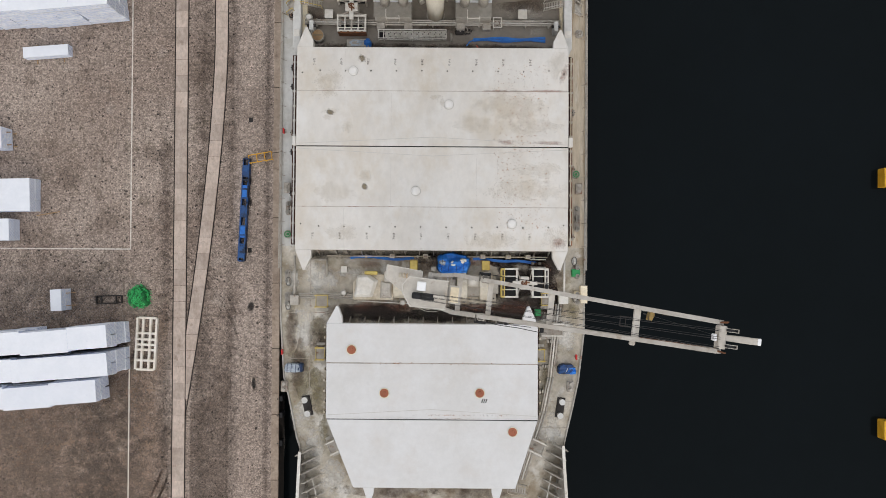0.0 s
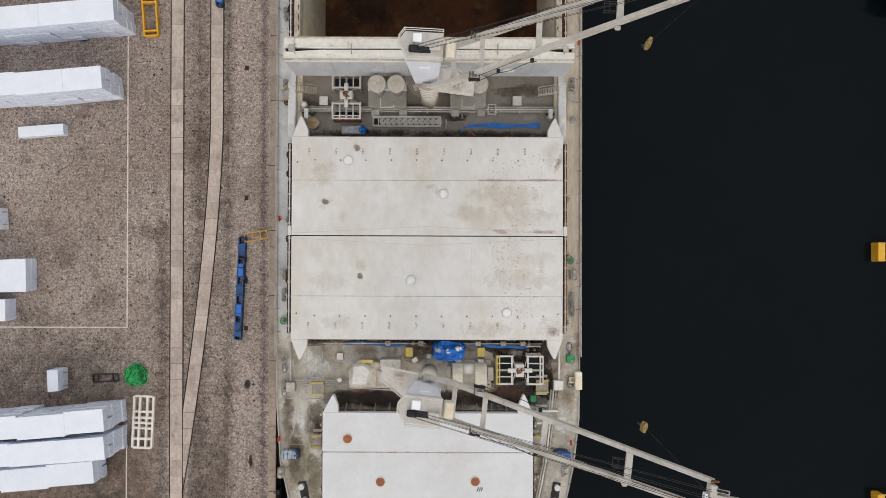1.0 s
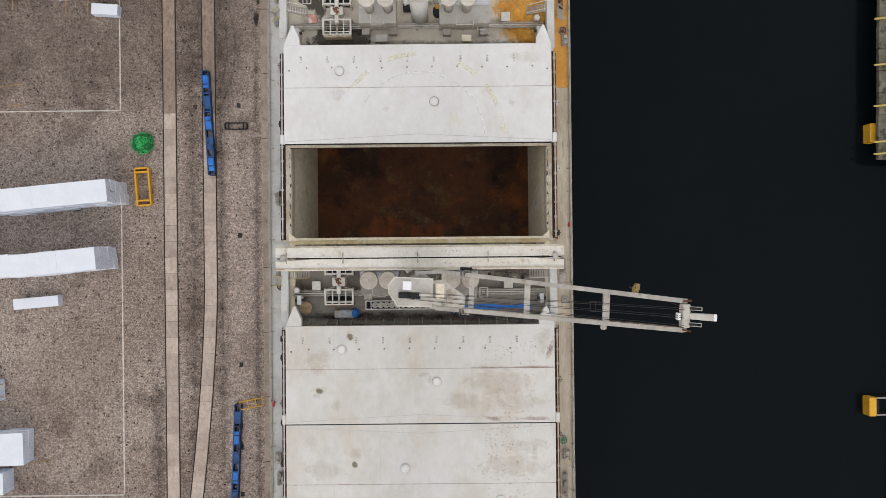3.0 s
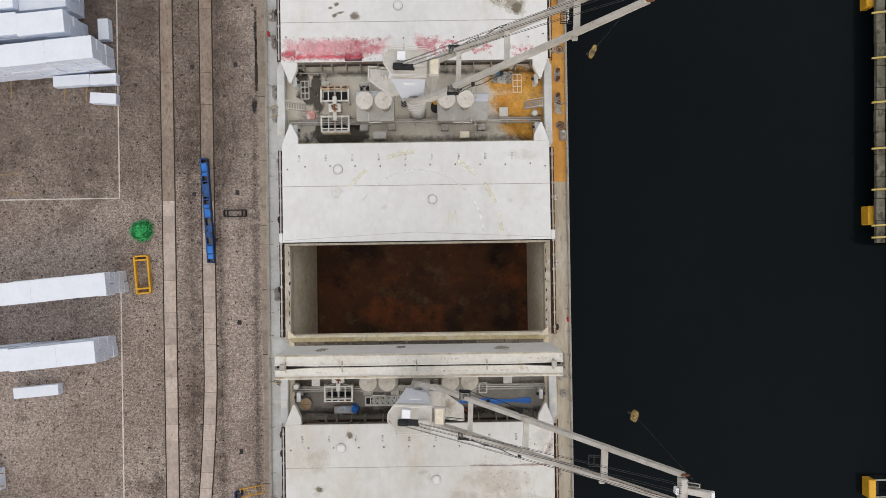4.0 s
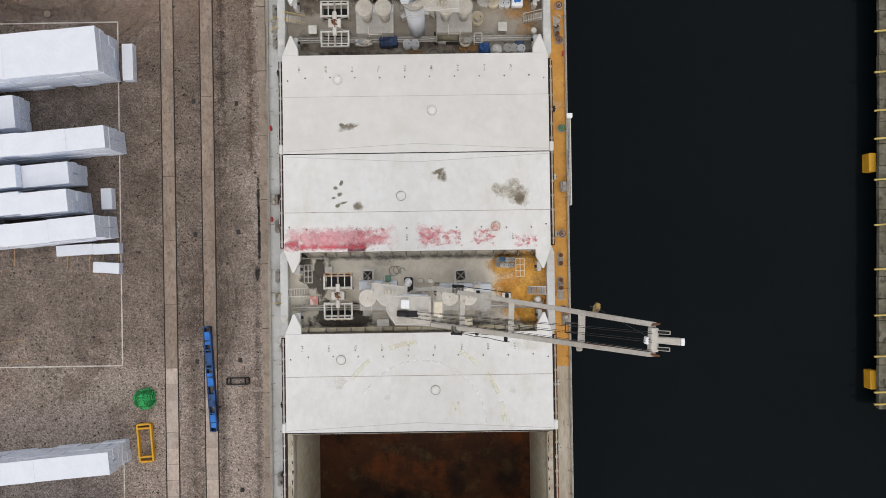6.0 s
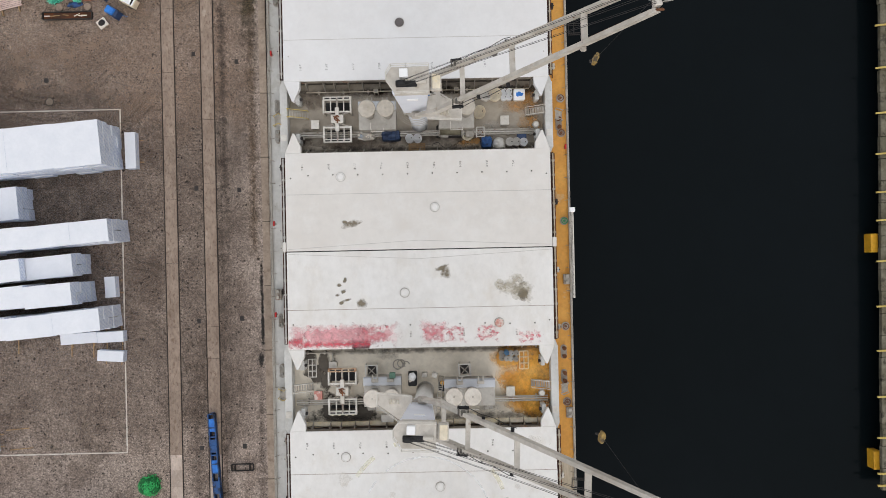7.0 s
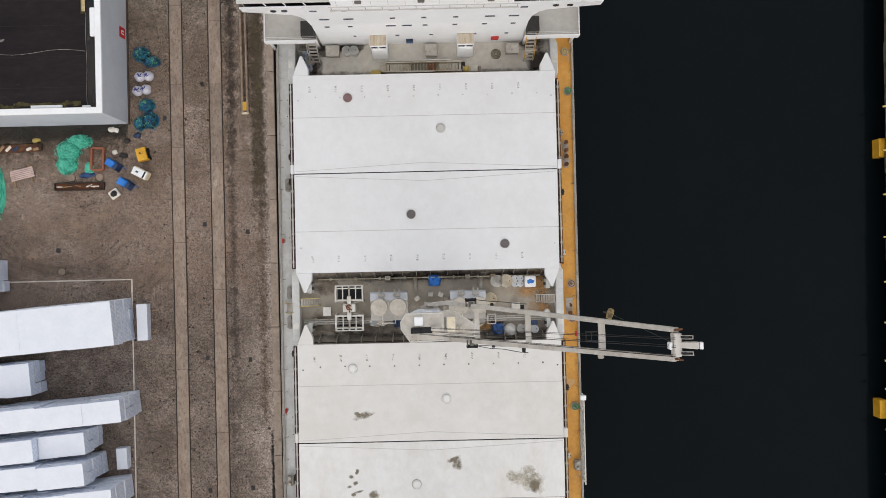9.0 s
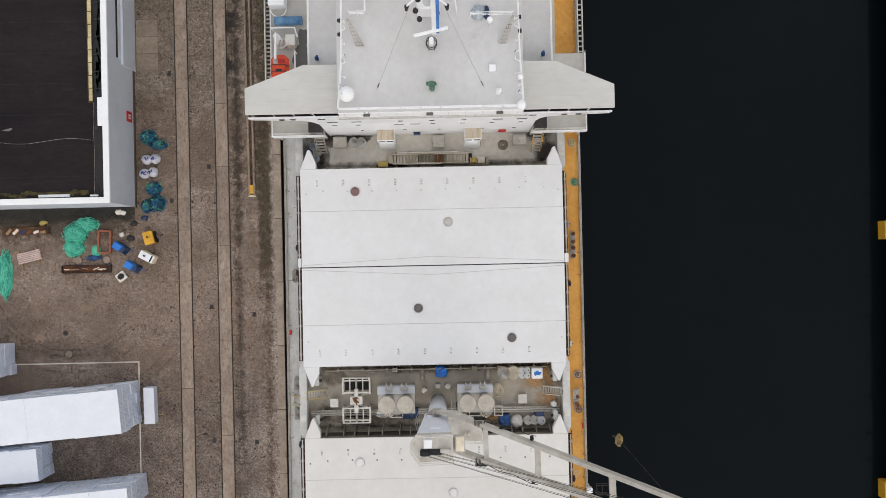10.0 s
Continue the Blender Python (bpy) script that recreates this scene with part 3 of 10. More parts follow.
M["dirt_dense"] = worn_patch("dense_dirt_patch", lin(92, 76, 66), 0.8, 0.28, 0.66, 0.5, (0.5, 0.16), None, 0.4, **SETTS)
M["yellow_faded"] = worn_patch("washed_yellow_line", lin(236, 228, 196), 0.8, 0.3, 0.7, 0.55)
M["white_faded"] = worn_patch("washed_white_line", lin(242, 241, 238), 1.3, 0.26, 0.6, 0.8)
M["pale_patch"] = worn_patch("pale_worn_patch", lin(214, 211, 204), 0.8, 0.30, 0.62, 0.8, "round")
M["rust_dots"] = worn_patch("rust_dots", lin(190, 134, 84), 4.6, 0.585, 0.66, 0.75, (0.22, 0.08))
M["grime"] = worn_patch("grime_patch", lin(194, 178, 152), 1.0, 0.28, 0.72, 0.3, "round")
M["dirt_patch"] = worn_patch("dirt_patch", lin(84, 72, 62), 0.7, 0.34, 0.76, 0.62, (0.3, 0.12))
M["deck_dirt"] = worn_patch("deck_dirt_patch", lin(86, 67, 52), 0.9, 0.22, 0.6, 0.7, "round")
M["deck_black"] = worn_patch("dirt_shade_deck_patch", lin(48, 37, 30), 0.8, 0.1, 0.42, 0.82, "round")
M["deck_wet"] = worn_patch("wet_deck_patch", lin(86, 79, 70), 0.7, 0.2, 0.38, 0.9, "round")
M["algae"] = worn_patch("algae_wash_patch", lin(134, 124, 94), 0.8, 0.24, 0.62, 0.7, "round")
M["rust_red"] = worn_patch("red_rust_patch", lin(146, 92, 68), 1.2, 0.26, 0.66, 0.5, "round")
M["new_asphalt"] = worn_patch("smooth_asphalt_patch", lin(132, 114, 101), 0.5, 0.2, 0.56, 0.7, (0.12, 0.14), lin(154, 135, 121))
M["tar_asphalt"] = worn_patch("tarred_asphalt_patch", lin(96, 83, 73), 0.35, 0.28, 0.56, 0.3, "round")
M["tyre_mark"] = worn_patch("tyre_mark", lin(74, 64, 56), 0.6, 0.38, 0.7, 0.28)
M["brown_dirt"] = worn_patch("brown_ground_dirt", lin(118, 100, 87), 0.22, 0.24, 0.66, 0.6, (0.05, 0.16), lin(142, 122, 107), 0.5, **SETTS)
M["thin_dirt"] = worn_patch("thin_brown_dirt", lin(145, 119, 100), 0.3, 0.22, 0.62, 0.62, (0.05, 0.16), lin(168, 143, 123), 0.45, dots=((1.1, 0.15, 0.55, lin(34, 28, 23)), (2.6, 0.28, 0.4, lin(40, 33, 28)), (4.2, 0.34, 0.3, lin(38, 31, 26))))
M["olive_dirt"] = worn_patch("olive_ground_dirt", lin(130, 113, 92), 0.3, 0.2, 0.56, 0.6, (0.06, 0.2), lin(156, 139, 118), 0.45, **SETTS)
M["rust_speck"] = worn_patch("rust_specks", lin(184, 122, 76), 5.5, 0.52, 0.66, 0.7, (0.3, 0.4))
M["kerb_dark"] = worn_patch("kerb_damp", lin(40, 34, 30), 0.9, 0.24, 0.46, 0.85, "round")
M["wall_damp"] = worn_patch("dark_wall_asphalt", lin(34, 31, 24), 0.5, 0.08, 0.42, 0.92, (0.05, 0.3), lin(48, 44, 33))
M["wall_brown"] = worn_patch("brown_wall_asphalt", lin(66, 56, 45), 0.6, 0.16, 0.56, 0.72, (0.08, 0.36), lin(88, 75, 60), 0.4)
M["moss_brown"] = worn_patch("brown_moss_strip", lin(104, 80, 56), 1.1, 0.3, 0.62, 0.7, (0.5, 0.02), lin(124, 98, 70), 0.4)
M["cope_moss"] = worn_patch("olive_moss_strip", lin(78, 66, 48), 0.9, 0.3, 0.6, 0.85, (0.3, 0.06), lin(104, 90, 64), 0.5)
M["track_soot"] = worn_patch("sooty_rail_dirt", lin(70, 56, 47), 0.9, 0.32, 0.62, 0.75, (0.5, 0.05), None, 0.4)
# soot, with the shade beside the coamings mixed into its colour
M["edge_grime"] = worn_patch("deck_edge_shade_grime", lin(44, 38, 33), 1.4, 0.2, 0.6, 0.7, (0.02, 0.5), lin(60, 50, 41), 0.4)
M["bleached"] = worn_patch("bleached_deck_patch", lin(186, 180, 170), 0.8, 0.34, 0.66, 0.6, "round")
M["stencil_pale"] = worn_patch("faded_pale_stencil", lin(186, 182, 177), 5.0, 0.42, 0.62, 0.36)
M["stencil"] = worn_patch("faded_stencil", lin(136, 126, 116), 5.0, 0.44, 0.66, 0.5)

water_m = mk("dock_water", lin(12, 18, 21), lin(9, 15, 17), 0.12, 0.02, 0.4, bump=0.03, bscale=0.6, spec=0.07, amount=0.1)
M["water"] = water_m

# ---- building helpers ----
SHIP = pose(-0.87, 0, 0, -0.49, 0, -0.13)
DECK, TOP = 8.3, 11.08


def box(bm, x0, x1, y0, y1, z0, z1):
    v = [bm.verts.new((x, y, z)) for x in (x0, x1) for y in (y0, y1) for z in (z0, z1)]
    for q in ((0, 1, 3, 2), (4, 6, 7, 5), (0, 4, 5, 1), (2, 3, 7, 6), (0, 2, 6, 4), (1, 5, 7, 3)):
        bm.faces.new([v[i] for i in q])
    return bm


def prism(bm, pts, z0, z1, top=None):
    """A polygon (counter-clockwise) pulled up; top gives another outline above."""
    low = [bm.verts.new((x, y, z0)) for x, y in pts]
    high = [bm.verts.new((x, y, z1)) for x, y in (top or pts)]
    bm.faces.new(low[::-1])
    bm.faces.new(high)
    for i in range(len(pts)):
        j = (i + 1) % len(pts)
        bm.faces.new((low[i], low[j], high[j], high[i]))
    return bm


def rod(bm, p, q, r, r2=None, n=8):
    """A round bar or tapered tube from p to q."""
    p, q = Vector(p), Vector(q)
    r2 = r if r2 is None else r2
    d = (q - p).normalized()
    a = d.orthogonal().normalized()
    b = d.cross(a)
    lo, hi = [], []
    for i in range(n):
        w = a * math.cos(2 * math.pi * i / n) + b * math.sin(2 * math.pi * i / n)
        lo.append(bm.verts.new(p + w * r))
        hi.append(bm.verts.new(q + w * r2))
    for i in range(n):
        j = (i + 1) % n
        bm.faces.new((lo[i], lo[j], hi[j], hi[i])).smooth = n > 6
    bm.faces.new(lo[::-1])
    bm.faces.new(hi)
    return bm


def beam(bm, p, q, w, h, w2=None, h2=None):
    """A box section from p to q; w across, h in the upright plane."""
    p, q = Vector(p), Vector(q)
    d = (q - p).normalized()
    side = d.cross(Vector((0, 0, 1)))
    side = side.normalized() if side.length > 1e-4 else Vector((1, 0, 0))
    up = side.cross(d)
    w2, h2 = w2 or w, h2 or h
    ends = []
    for c, ww, hh in ((p, w, h), (q, w2, h2)):
        ends.append([bm.verts.new(c + side * sx * ww / 2 + up * sz * hh / 2) for sx, sz in ((-1, -1), (1, -1), (1, 1), (-1, 1))])
    lo, hi = ends
    for i in range(4):
        j = (i + 1) % 4
        bm.faces.new((lo[i], lo[j], hi[j], hi[i]))
    bm.faces.new(lo[::-1])
    bm.faces.new(hi)
    return bm


def ring(bm, c, r, t, a0=0, a1=360, n=24, m=6):
    """A bent round bar about the upright axis."""
    shut = abs(a1 - a0) >= 360
    loops = []
    for i in range(n if shut else n + 1):
        a = radians(a0 + (a1 - a0) * i / n)
        loops.append([bm.verts.new((c[0] + (r + t * math.cos(2 * math.pi * k / m)) * math.cos(a), c[1] + (r + t * math.cos(2 * math.pi * k / m)) * math.sin(a), c[2] + t * math.sin(2 * math.pi * k / m))) for k in range(m)])
    for p, q in zip(loops, loops[1:] + (loops[:1] if shut else [])):
        for k in range(m):
            bm.faces.new((p[k], p[(k + 1) % m], q[(k + 1) % m], q[k])).smooth = True
    if not shut:
        bm.faces.new(loops[0])
        bm.faces.new(loops[-1][::-1])
    return bm


def soften(bm, w=0.03, seg=1):
    bmesh.ops.recalc_face_normals(bm, faces=bm.faces[:])
    bmesh.ops.bevel(bm, geom=[e for e in bm.edges if e.calc_face_angle(0) > 0.6], offset=w, segments=seg, affect="EDGES", profile=0.6)
    return bm


def mesh_of(name, bm, mats):
    bmesh.ops.recalc_face_normals(bm, faces=bm.faces[:])
    me = bpy.data.meshes.new(name)
    bm.to_mesh(me)
    bm.free()
    for m in (mats if isinstance(mats, (list, tuple)) else [mats]):
        me.materials.append(M[m])
    return me


def sweep(bm, pts, w, h):
    """One bent bar of rectangular section along the points."""
    pts = [Vector(p) for p in pts]
    rings = []
    for i, p in enumerate(pts):
        d = (pts[min(i + 1, len(pts) - 1)] - pts[max(i - 1, 0)]).normalized()
        side = d.cross(Vector((0, 0, 1))).normalized() * (w / 2)
        rings.append([bm.verts.new(p + side * a + Vector((0, 0, b * h / 2))) for a, b in ((-1, -1), (1, -1), (1, 1), (-1, 1))])
    for a, b in zip(rings, rings[1:]):
        for i in range(4):
            bm.faces.new((a[i], a[(i + 1) % 4], b[(i + 1) % 4], b[i]))
    bm.faces.new(rings[0])
    bm.faces.new(rings[-1][::-1])
    return bm


def thing(name, loc, label, category, ship=True, rz=0, group="", kind=""):
    ob = new(name)
    ob.empty_display_size = 0.3
    m = pose(*loc, 0, 0, rz)
    ob.matrix_world = SHIP @ m if ship else m
    return tagged(ob, label, category, group, kind)


def part(name, bm, mat, parent, label="", loc=(0, 0, 0), rot=(0, 0, 0)):
    me = bm if isinstance(bm, bpy.types.Mesh) else mesh_of(name, bm, mat)
    ob = new(name, me)
    ob.parent = parent
    ob.matrix_basis = pose(*loc, *rot)
    return tagged(ob, label)


def solo(name, bm, mat, label, category, loc=(0, 0, 0), ship=True, rz=0, group="", kind=""):
    me = bm if isinstance(bm, bpy.types.Mesh) else mesh_of(name, bm, mat)
    ob = new(name, me)
    m = pose(*loc, 0, 0, rz)
    ob.matrix_world = SHIP @ m if ship else m
    return tagged(ob, label, category, group, kind)


B = bmesh.new
R = random.Random(7)


def blob(bm, rx, ry, n=28, z=0.0, rough=0.25, seed=0, c=(0, 0)):
    """A flat patch with an uneven outline."""
    r = random.Random(seed)
    ph = [(r.uniform(0, 6.28), r.uniform(0.3, 1) * rough / k) for k in (1, 2, 3, 5, 8)]
    vs = []
    for i in range(n):
        a = 2 * math.pi * i / n
        k = 1 + sum(w * math.sin(f * a + p) for f, (p, w) in zip((2, 3, 5, 8, 11), ph))
        vs.append(bm.verts.new((c[0] + rx * k * math.cos(a), c[1] + ry * k * math.sin(a), z)))
    bm.faces.new(vs)
    return bm


def heap(rx, ry, h, seed=0, seg=20, lump=0.25, flat=0.0):
    """A draped or piled lump, resting on z = 0."""
    bm = B()
    bmesh.ops.create_uvsphere(bm, u_segments=seg, v_segments=seg // 2, radius=1)
    for v in bm.verts:
        k = 1 + lump * noise.noise(v.co * 2.3 + Vector((seed * 7.1, seed, 0))) + lump * 0.5 * noise.noise(v.co * 6 + Vector((seed, 3, seed)))
        z = max(v.co.z, -0.15)
        if flat:
            z = min(z, flat)
        v.co = Vector((v.co.x * rx * k, v.co.y * ry * k, (z + 0.15) / 1.15 * h * k))
    for f in bm.faces:
        f.smooth = True
    return bm


def drape(rx, ry, h, seed=0, n=26, sag=0.25):
    """A sheet pulled over a bulky load: flat-topped, creased, with hanging sides down to z = 0."""
    bm = B()
    o = Vector((seed * 3.7, seed * 1.3, seed))
    rows = []
    for i in range(n + 1):
        line = []
        for j in range(n + 1):
            u, v = 2 * i / n - 1, 2 * j / n - 1
            x, y = u * math.sqrt(1 - 0.32 * v * v), v * math.sqrt(1 - 0.32 * u * u)
            edge = max(abs(u), abs(v))
            wob = 1 + 0.12 * noise.noise(Vector((x * 1.6, y * 1.6, 0)) + o) + 0.05 * noise.noise(Vector((x * 5, y * 5, 3)) + o)
            top = 1 - sag * 0.5 + sag * noise.noise(Vector((x * 1.8, y * 1.8, 5)) + o) - sag * 0.5 * abs(noise.noise(Vector((x * 4.2, y * 4.2, 9)) + o))
            z = h * top * min(1.0, (1 - edge ** 5) * 1.8 + 0.0)
            line.append(bm.verts.new((x * rx * wob, y * ry * wob, max(z, 0.0))))
        rows.append(line)
    for a, b2 in zip(rows, rows[1:]):
        for j in range(n):
            bm.faces.new((a[j], b2[j], b2[j + 1], a[j + 1])).smooth = True
    rim = [rows[i][0] for i in range(n + 1)] + [rows[n][j] for j in range(1, n + 1)] + [rows[i][n] for i in range(n - 1, -1, -1)] + [rows[0][j] for j in range(n - 1, 0, -1)]
    bm.faces.new(rim[::-1])
    return bm


# ---- water and quay ----
bm = B()
# one sheet, left out under the hull
outer = [bm.verts.new((x, y, -3)) for x, y in ((-3000, -3000), (3000, -3000), (3000, 3000), (-3000, 3000))]
inner = [bm.verts.new((x, y, -3)) for x, y in ((-15, 10), (13, 10), (13, 60), (-15, 60))]
for i in range(4):
    bm.faces.new((outer[i], outer[(i + 1) % 4], inner[(i + 1) % 4], inner[i]))
solo("water", bm, "water", "near-black still dock water beside the ship", "water", ship=False, kind="structure")

ground = thing("ground", (0, 0, 0), "worn brown-grey asphalt quay with dark speckled stains", "ground", False, kind="structure")
part("asphalt_sheet", box(B(), -3000, -24.2, -3000, 3000, -9, 0), "asphalt", ground)
part("quay_apron", box(B(), -24.2, -19.56, -3000, 3000, -9, -0.004), "quay_gravel", ground, "gravelly grey apron along the quay edge")
part("quay_wall", box(B(), -19.56, -18.72, -3000, 3000, -9, -0.12), "quay_wall", ground)
cope_me = mesh_of("cope_stone", soften(box(B(), -0.36, 0.50, -3.72, 3.72, -0.12, 0.10), 0.05), "cope")
for i in range(-5, 20):
    part("cope_stone", cope_me, None, ground, loc=(-19.2, i * 7.5, 0))
# smoother dark asphalt before the warehouse, dirt along the tracks
for k, (nm, x0, x1, y0, y1, mat, lab) in enumerate((
        ("dirt_streak", -25.4, -22.9, -45, 80, "dirt_dense", "dark dirt beside the rails"),
        ("dirt_streak", -20.9, -19.5, -45, 66, "dirt_dense", "dark dirt by the cope"),
        ("dirt_streak", -29.3, -25.9, -45, 62, "dirt_dense", "dark dirt between the tracks"),
        ("dirt_streak", -33.2, -30.6, -45, 20, "dirt_dense", "dark dirt beside the rails"),
        ("brown_dirt", -70, -19.8, 42, 90, "brown_dirt", "brown trodden dirt over the quay"),
        ("thin_dirt", -70, -19.8, 80, 118, "thin_dirt", "thin brown dirt over the quay"),
        ("olive_dirt", -70, -19.8, 94, 260, "olive_dirt", "olive-brown damp dirt over the quay"),
        ("thin_dirt", -70, -31.4, -70, -4.5, "thin_dirt", "brown trodden dirt over the quay"),
        ("brown_dirt", -29.0, -24.4, -70, -8, "brown_dirt", "brown trodden dirt between the rails"),
        # this dark sheet also paints the shade between the timber stacks
        ("oil_stain", -58, -36, 56, 80, "dirt_patch", "dark oily dirt and painted shade on the asphalt"),
        ("dirt_streak", -24.9, -22.9, 70, 190, "track_soot", "dark damp dirt beside the rails"),
        ("dirt_streak", -21.6, -19.5, 66, 190, "moss_brown", "brown mossy dirt by the cope"),
        ("dirt_streak", -24.7, -22.7, 98, 190, "track_soot", "black damp dirt beside the boom"),
        ("dirt_streak", -21.9, -19.6, 90, 190, "cope_moss", "dark olive moss by the cope"),
        ("oil_stain", -58, -31, -60, 4, "dirt_patch", "dark oily dirt and painted shade on the asphalt"),
        ("oil_stain", -44, -31, -45, -8, "dirt_patch", "dark oily dirt and painted shade on the asphalt"),
        ("smooth_asphalt", -62, -42.5, 85.5, 94.0, "tar_asphalt", "dark smooth patch of newer asphalt"),
        ("smooth_asphalt", -56, -33.5, 84.2, 88.2, "tar_asphalt", "dark smooth patch of newer asphalt"),
        ("smooth_asphalt", -66, -36.2, 98.6, 110, "wall_brown", "brown asphalt before the warehouse wall"),
        ("smooth_asphalt", -66, -36.0, 101.2, 107, "wall_damp", "near-black asphalt along the warehouse wall"))):
    bm = B()
    bm.faces.new([bm.verts.new(p) for p in ((x0, y0, 0.0), (x1, y0, 0.0), (x1, y1, 0.0), (x0, y1, 0.0))])
    part(nm, bm, mat, ground, lab, loc=(0, 0, 0.004 + 0.0012 * k))
for k, (x, y, rx, ry) in enumerate(((-19.8, 63.5, 0.24, 3.2), (-19.78, 59.0, 0.3, 2.9), (-20.0, 55.2, 0.32, 1.4), (-24.65, 124.6, 0.6, 2.4), (-24.7, 119.4, 0.4, 1.8), (-21.6, -15.4, 0.3, 0.9), (-22.3, 8.0, 0.3, 0.7), (-22.2, 5.6, 0.35, 0.6), (-22.0, -6.5, 0.35, 1.0), (-41.0, 33.4, 0.8, 0.6))):
    part("damp_stain", blob(B(), rx, ry, n=40, rough=0.4, seed=5 + k), "kerb_dark", ground, "black damp stain on the quay", loc=(x, y, 0.033 + 0.001 * k))
bm = B()
for r0 in (8.6, 9.3, 11.2, 14.4, 15.3):
    n = 30
    for i in range(n):
        a, b2 = radians(200 + 120 * i / n), radians(200 + 120 * (i + 1) / n)
        for cx, cy, turn in ((-44, 95, 0), (-37.5, -14.0, 1.9), (-46.0, -21.0, 0.4), (-27.5, -22.0, 2.6), (-38.0, 52.0, 2.2)):
            q = [bm.verts.new((cx + r * math.cos(t + turn), cy + r * math.sin(t + turn), 0.029)) for r, t in ((r0, a), (r0 + 0.28, a), (r0 + 0.28, b2), (r0, b2))]
            bm.faces.new(q)
tagged(part("tyre_mark", bm, "tyre_mark", ground, "curved dark tyre marks"), "curved dark tyre marks", "", "", "stuff")

for y in (-17.0, -18.9, -22.1):
    fd = thing("quay_fender", (-18.72, y, 0), "black rubber fender block on the quay wall", "fender", False, group="quay fenders")
    part("rubber", soften(box(B(), 0, 0.42, -0.32, 0.32, -1.5, -0.1), 0.06), "black", fd)
    part("chain_lug", rod(B(), (-0.12, 0, 0.1), (-0.12, 0, 0.2), 0.07, n=8), "iron", fd)

# white bay lines
lines = thing("bay_marking", (0, 0, 0.03), "thin white painted storage bay lines on the asphalt", "road marking", False, kind="structure")
for x0, x1, y0, y1 in ((-35.98, -35.84, -40, -11), (-35.98, -35.84, 0, 44.2 - 10.4), (-35.98, -35.84, 44.6, 84.8), (-60, -35.84, 0.0, 0.14), (-60, -35.84, 44.6, 44.74), (-60, -35.84, 84.66, 84.8)):
    part("painted_line", box(B(), x0, x1, y0, y1, -0.05, 0.0), "line_paint", lines)


# embedded railway tracks
def centre2(y):
    if y >= 24:
        return -25.62
    k = min((24 - y) / 44, 1.05)
    return -25.62 - 4.75 * (k ** 1.55)


def track(name, centre, y0, y1, label, west=-99.0):
    """west: the slabs are cut off along that line where another track runs beside them."""
    t = thing(name, (0, 0, 0), label, "railway track", False, kind="structure")
    for side in (-0.76, 0.76):
        bm = B()
        y = y0
        while y < y1:
            e = min(y + 3, y1)
            for w0, w1, z, in ((-0.035, 0.035, 0.03),):
                q = [bm.verts.new((centre(yy) + side + w, yy, zz)) for zz in (-0.1, z) for yy, w in ((y, w0), (y, w1), (e, w1), (e, w0))]
                for f in ((4, 5, 6, 7), (0, 1, 5, 4), (1, 2, 6, 5), (2, 3, 7, 6), (3, 0, 4, 7)):
                    bm.faces.new([q[i] for i in f])
            y = e
        part("rail", bm, "rail_steel", t)
        bm = B()
        y = y0
        while y < y1:
            e = min(y + 3, y1)
            bm.faces.new([bm.verts.new((centre(yy) + side + w, yy, 0.031)) for yy, w in ((y, -0.06), (y, 0.06), (e, 0.06), (e, -0.06))])
            y = e
        part("rail_groove", bm, "groove", t)
    y = y0
    while y < y1 - 1:
        e = y + (1.86 if y < 44 else R.choice((3.72, 7.44, 9.3)))
        half, gap = 0.68, R.choice((0.008, 0.01, 0.012, 0.03)) if y < 44 else 0.025
        bm = B()
        q = [(max(centre(yy) + w, west), yy) for yy, w in ((y + gap, -half), (y + gap, half), (e - gap, half), (e - gap, -half))]
        if q[1][0] - q[0][0] < 0.12:
            y = e
            continue
        prism(bm, q, -0.1, 0.04 + R.uniform(0, 0.012))
        part("track_slab", bm, "slab_pale" if y < 44 else "slab", t)
        y = e
    return t


track("railway_track", lambda y: -30.2, -45, 142, "straight embedded rails with pale concrete slabs between")
track("railway_track", centre2, -19, 142, "curving embedded rails with concrete slabs joining the other track", -29.42)

drains = thing("cable_channel", (0, 0, 0.0), "narrow steel cable channel let into the quay", "channel", False, kind="structure")
cover_me = mesh_of("channel_cover", box(B(), -0.08, 0.08, 0.04, 0.22, -0.05, 0.034), "channel")
for i in range(210):
    part("channel_cover", cover_me, None, drains, loc=(-27.35 + 0.3 * (i % 2), 20 + (i // 2) * 1.12, 0))
grate = mesh_of("drain_grate", soften(box(box(B(), -0.22, 0.22, -0.27, 0.27, -0.05, 0.035), -0.16, 0.16, -0.2, 0.2, 0.035, 0.045), 0.01), "iron")
for x, y in [(-22.2, y) for y in (0, 15, 30, 45.1, 60, 75, 90, 105)] + [(-27.2, y) for y in (45, 59.8, 75.3, 91, 107.5)] + [(-31.65, y) for y in (103.6, 118.6)]:
    solo("drain_grate", grate, None, "small square cast-iron drain grate in the quay", "drain", (x, y, 0), False, group="quay drains")
cover = mesh_of("manhole_cover", rod(B(), (0, 0, -0.05), (0, 0, 0.04), 0.42, n=20), "slab_brown")
mh = thing("manhole", (-44.1, 85.8, 0), "round brown manhole cover in a dark iron rim", "manhole", False)
part("lid", cover, None, mh)
part("rim", ring(B(), (0, 0, 0.02), 0.46, 0.05, n=24), "iron", mh)
solo("manhole_cover", mesh_of("manhole_dark", rod(B(), (0, 0, -0.05), (0, 0, 0.04), 0.3, n=16), "iron"), None, "round dark manhole cover in the asphalt", "manhole", (-44.45, 88.3, 0), False)

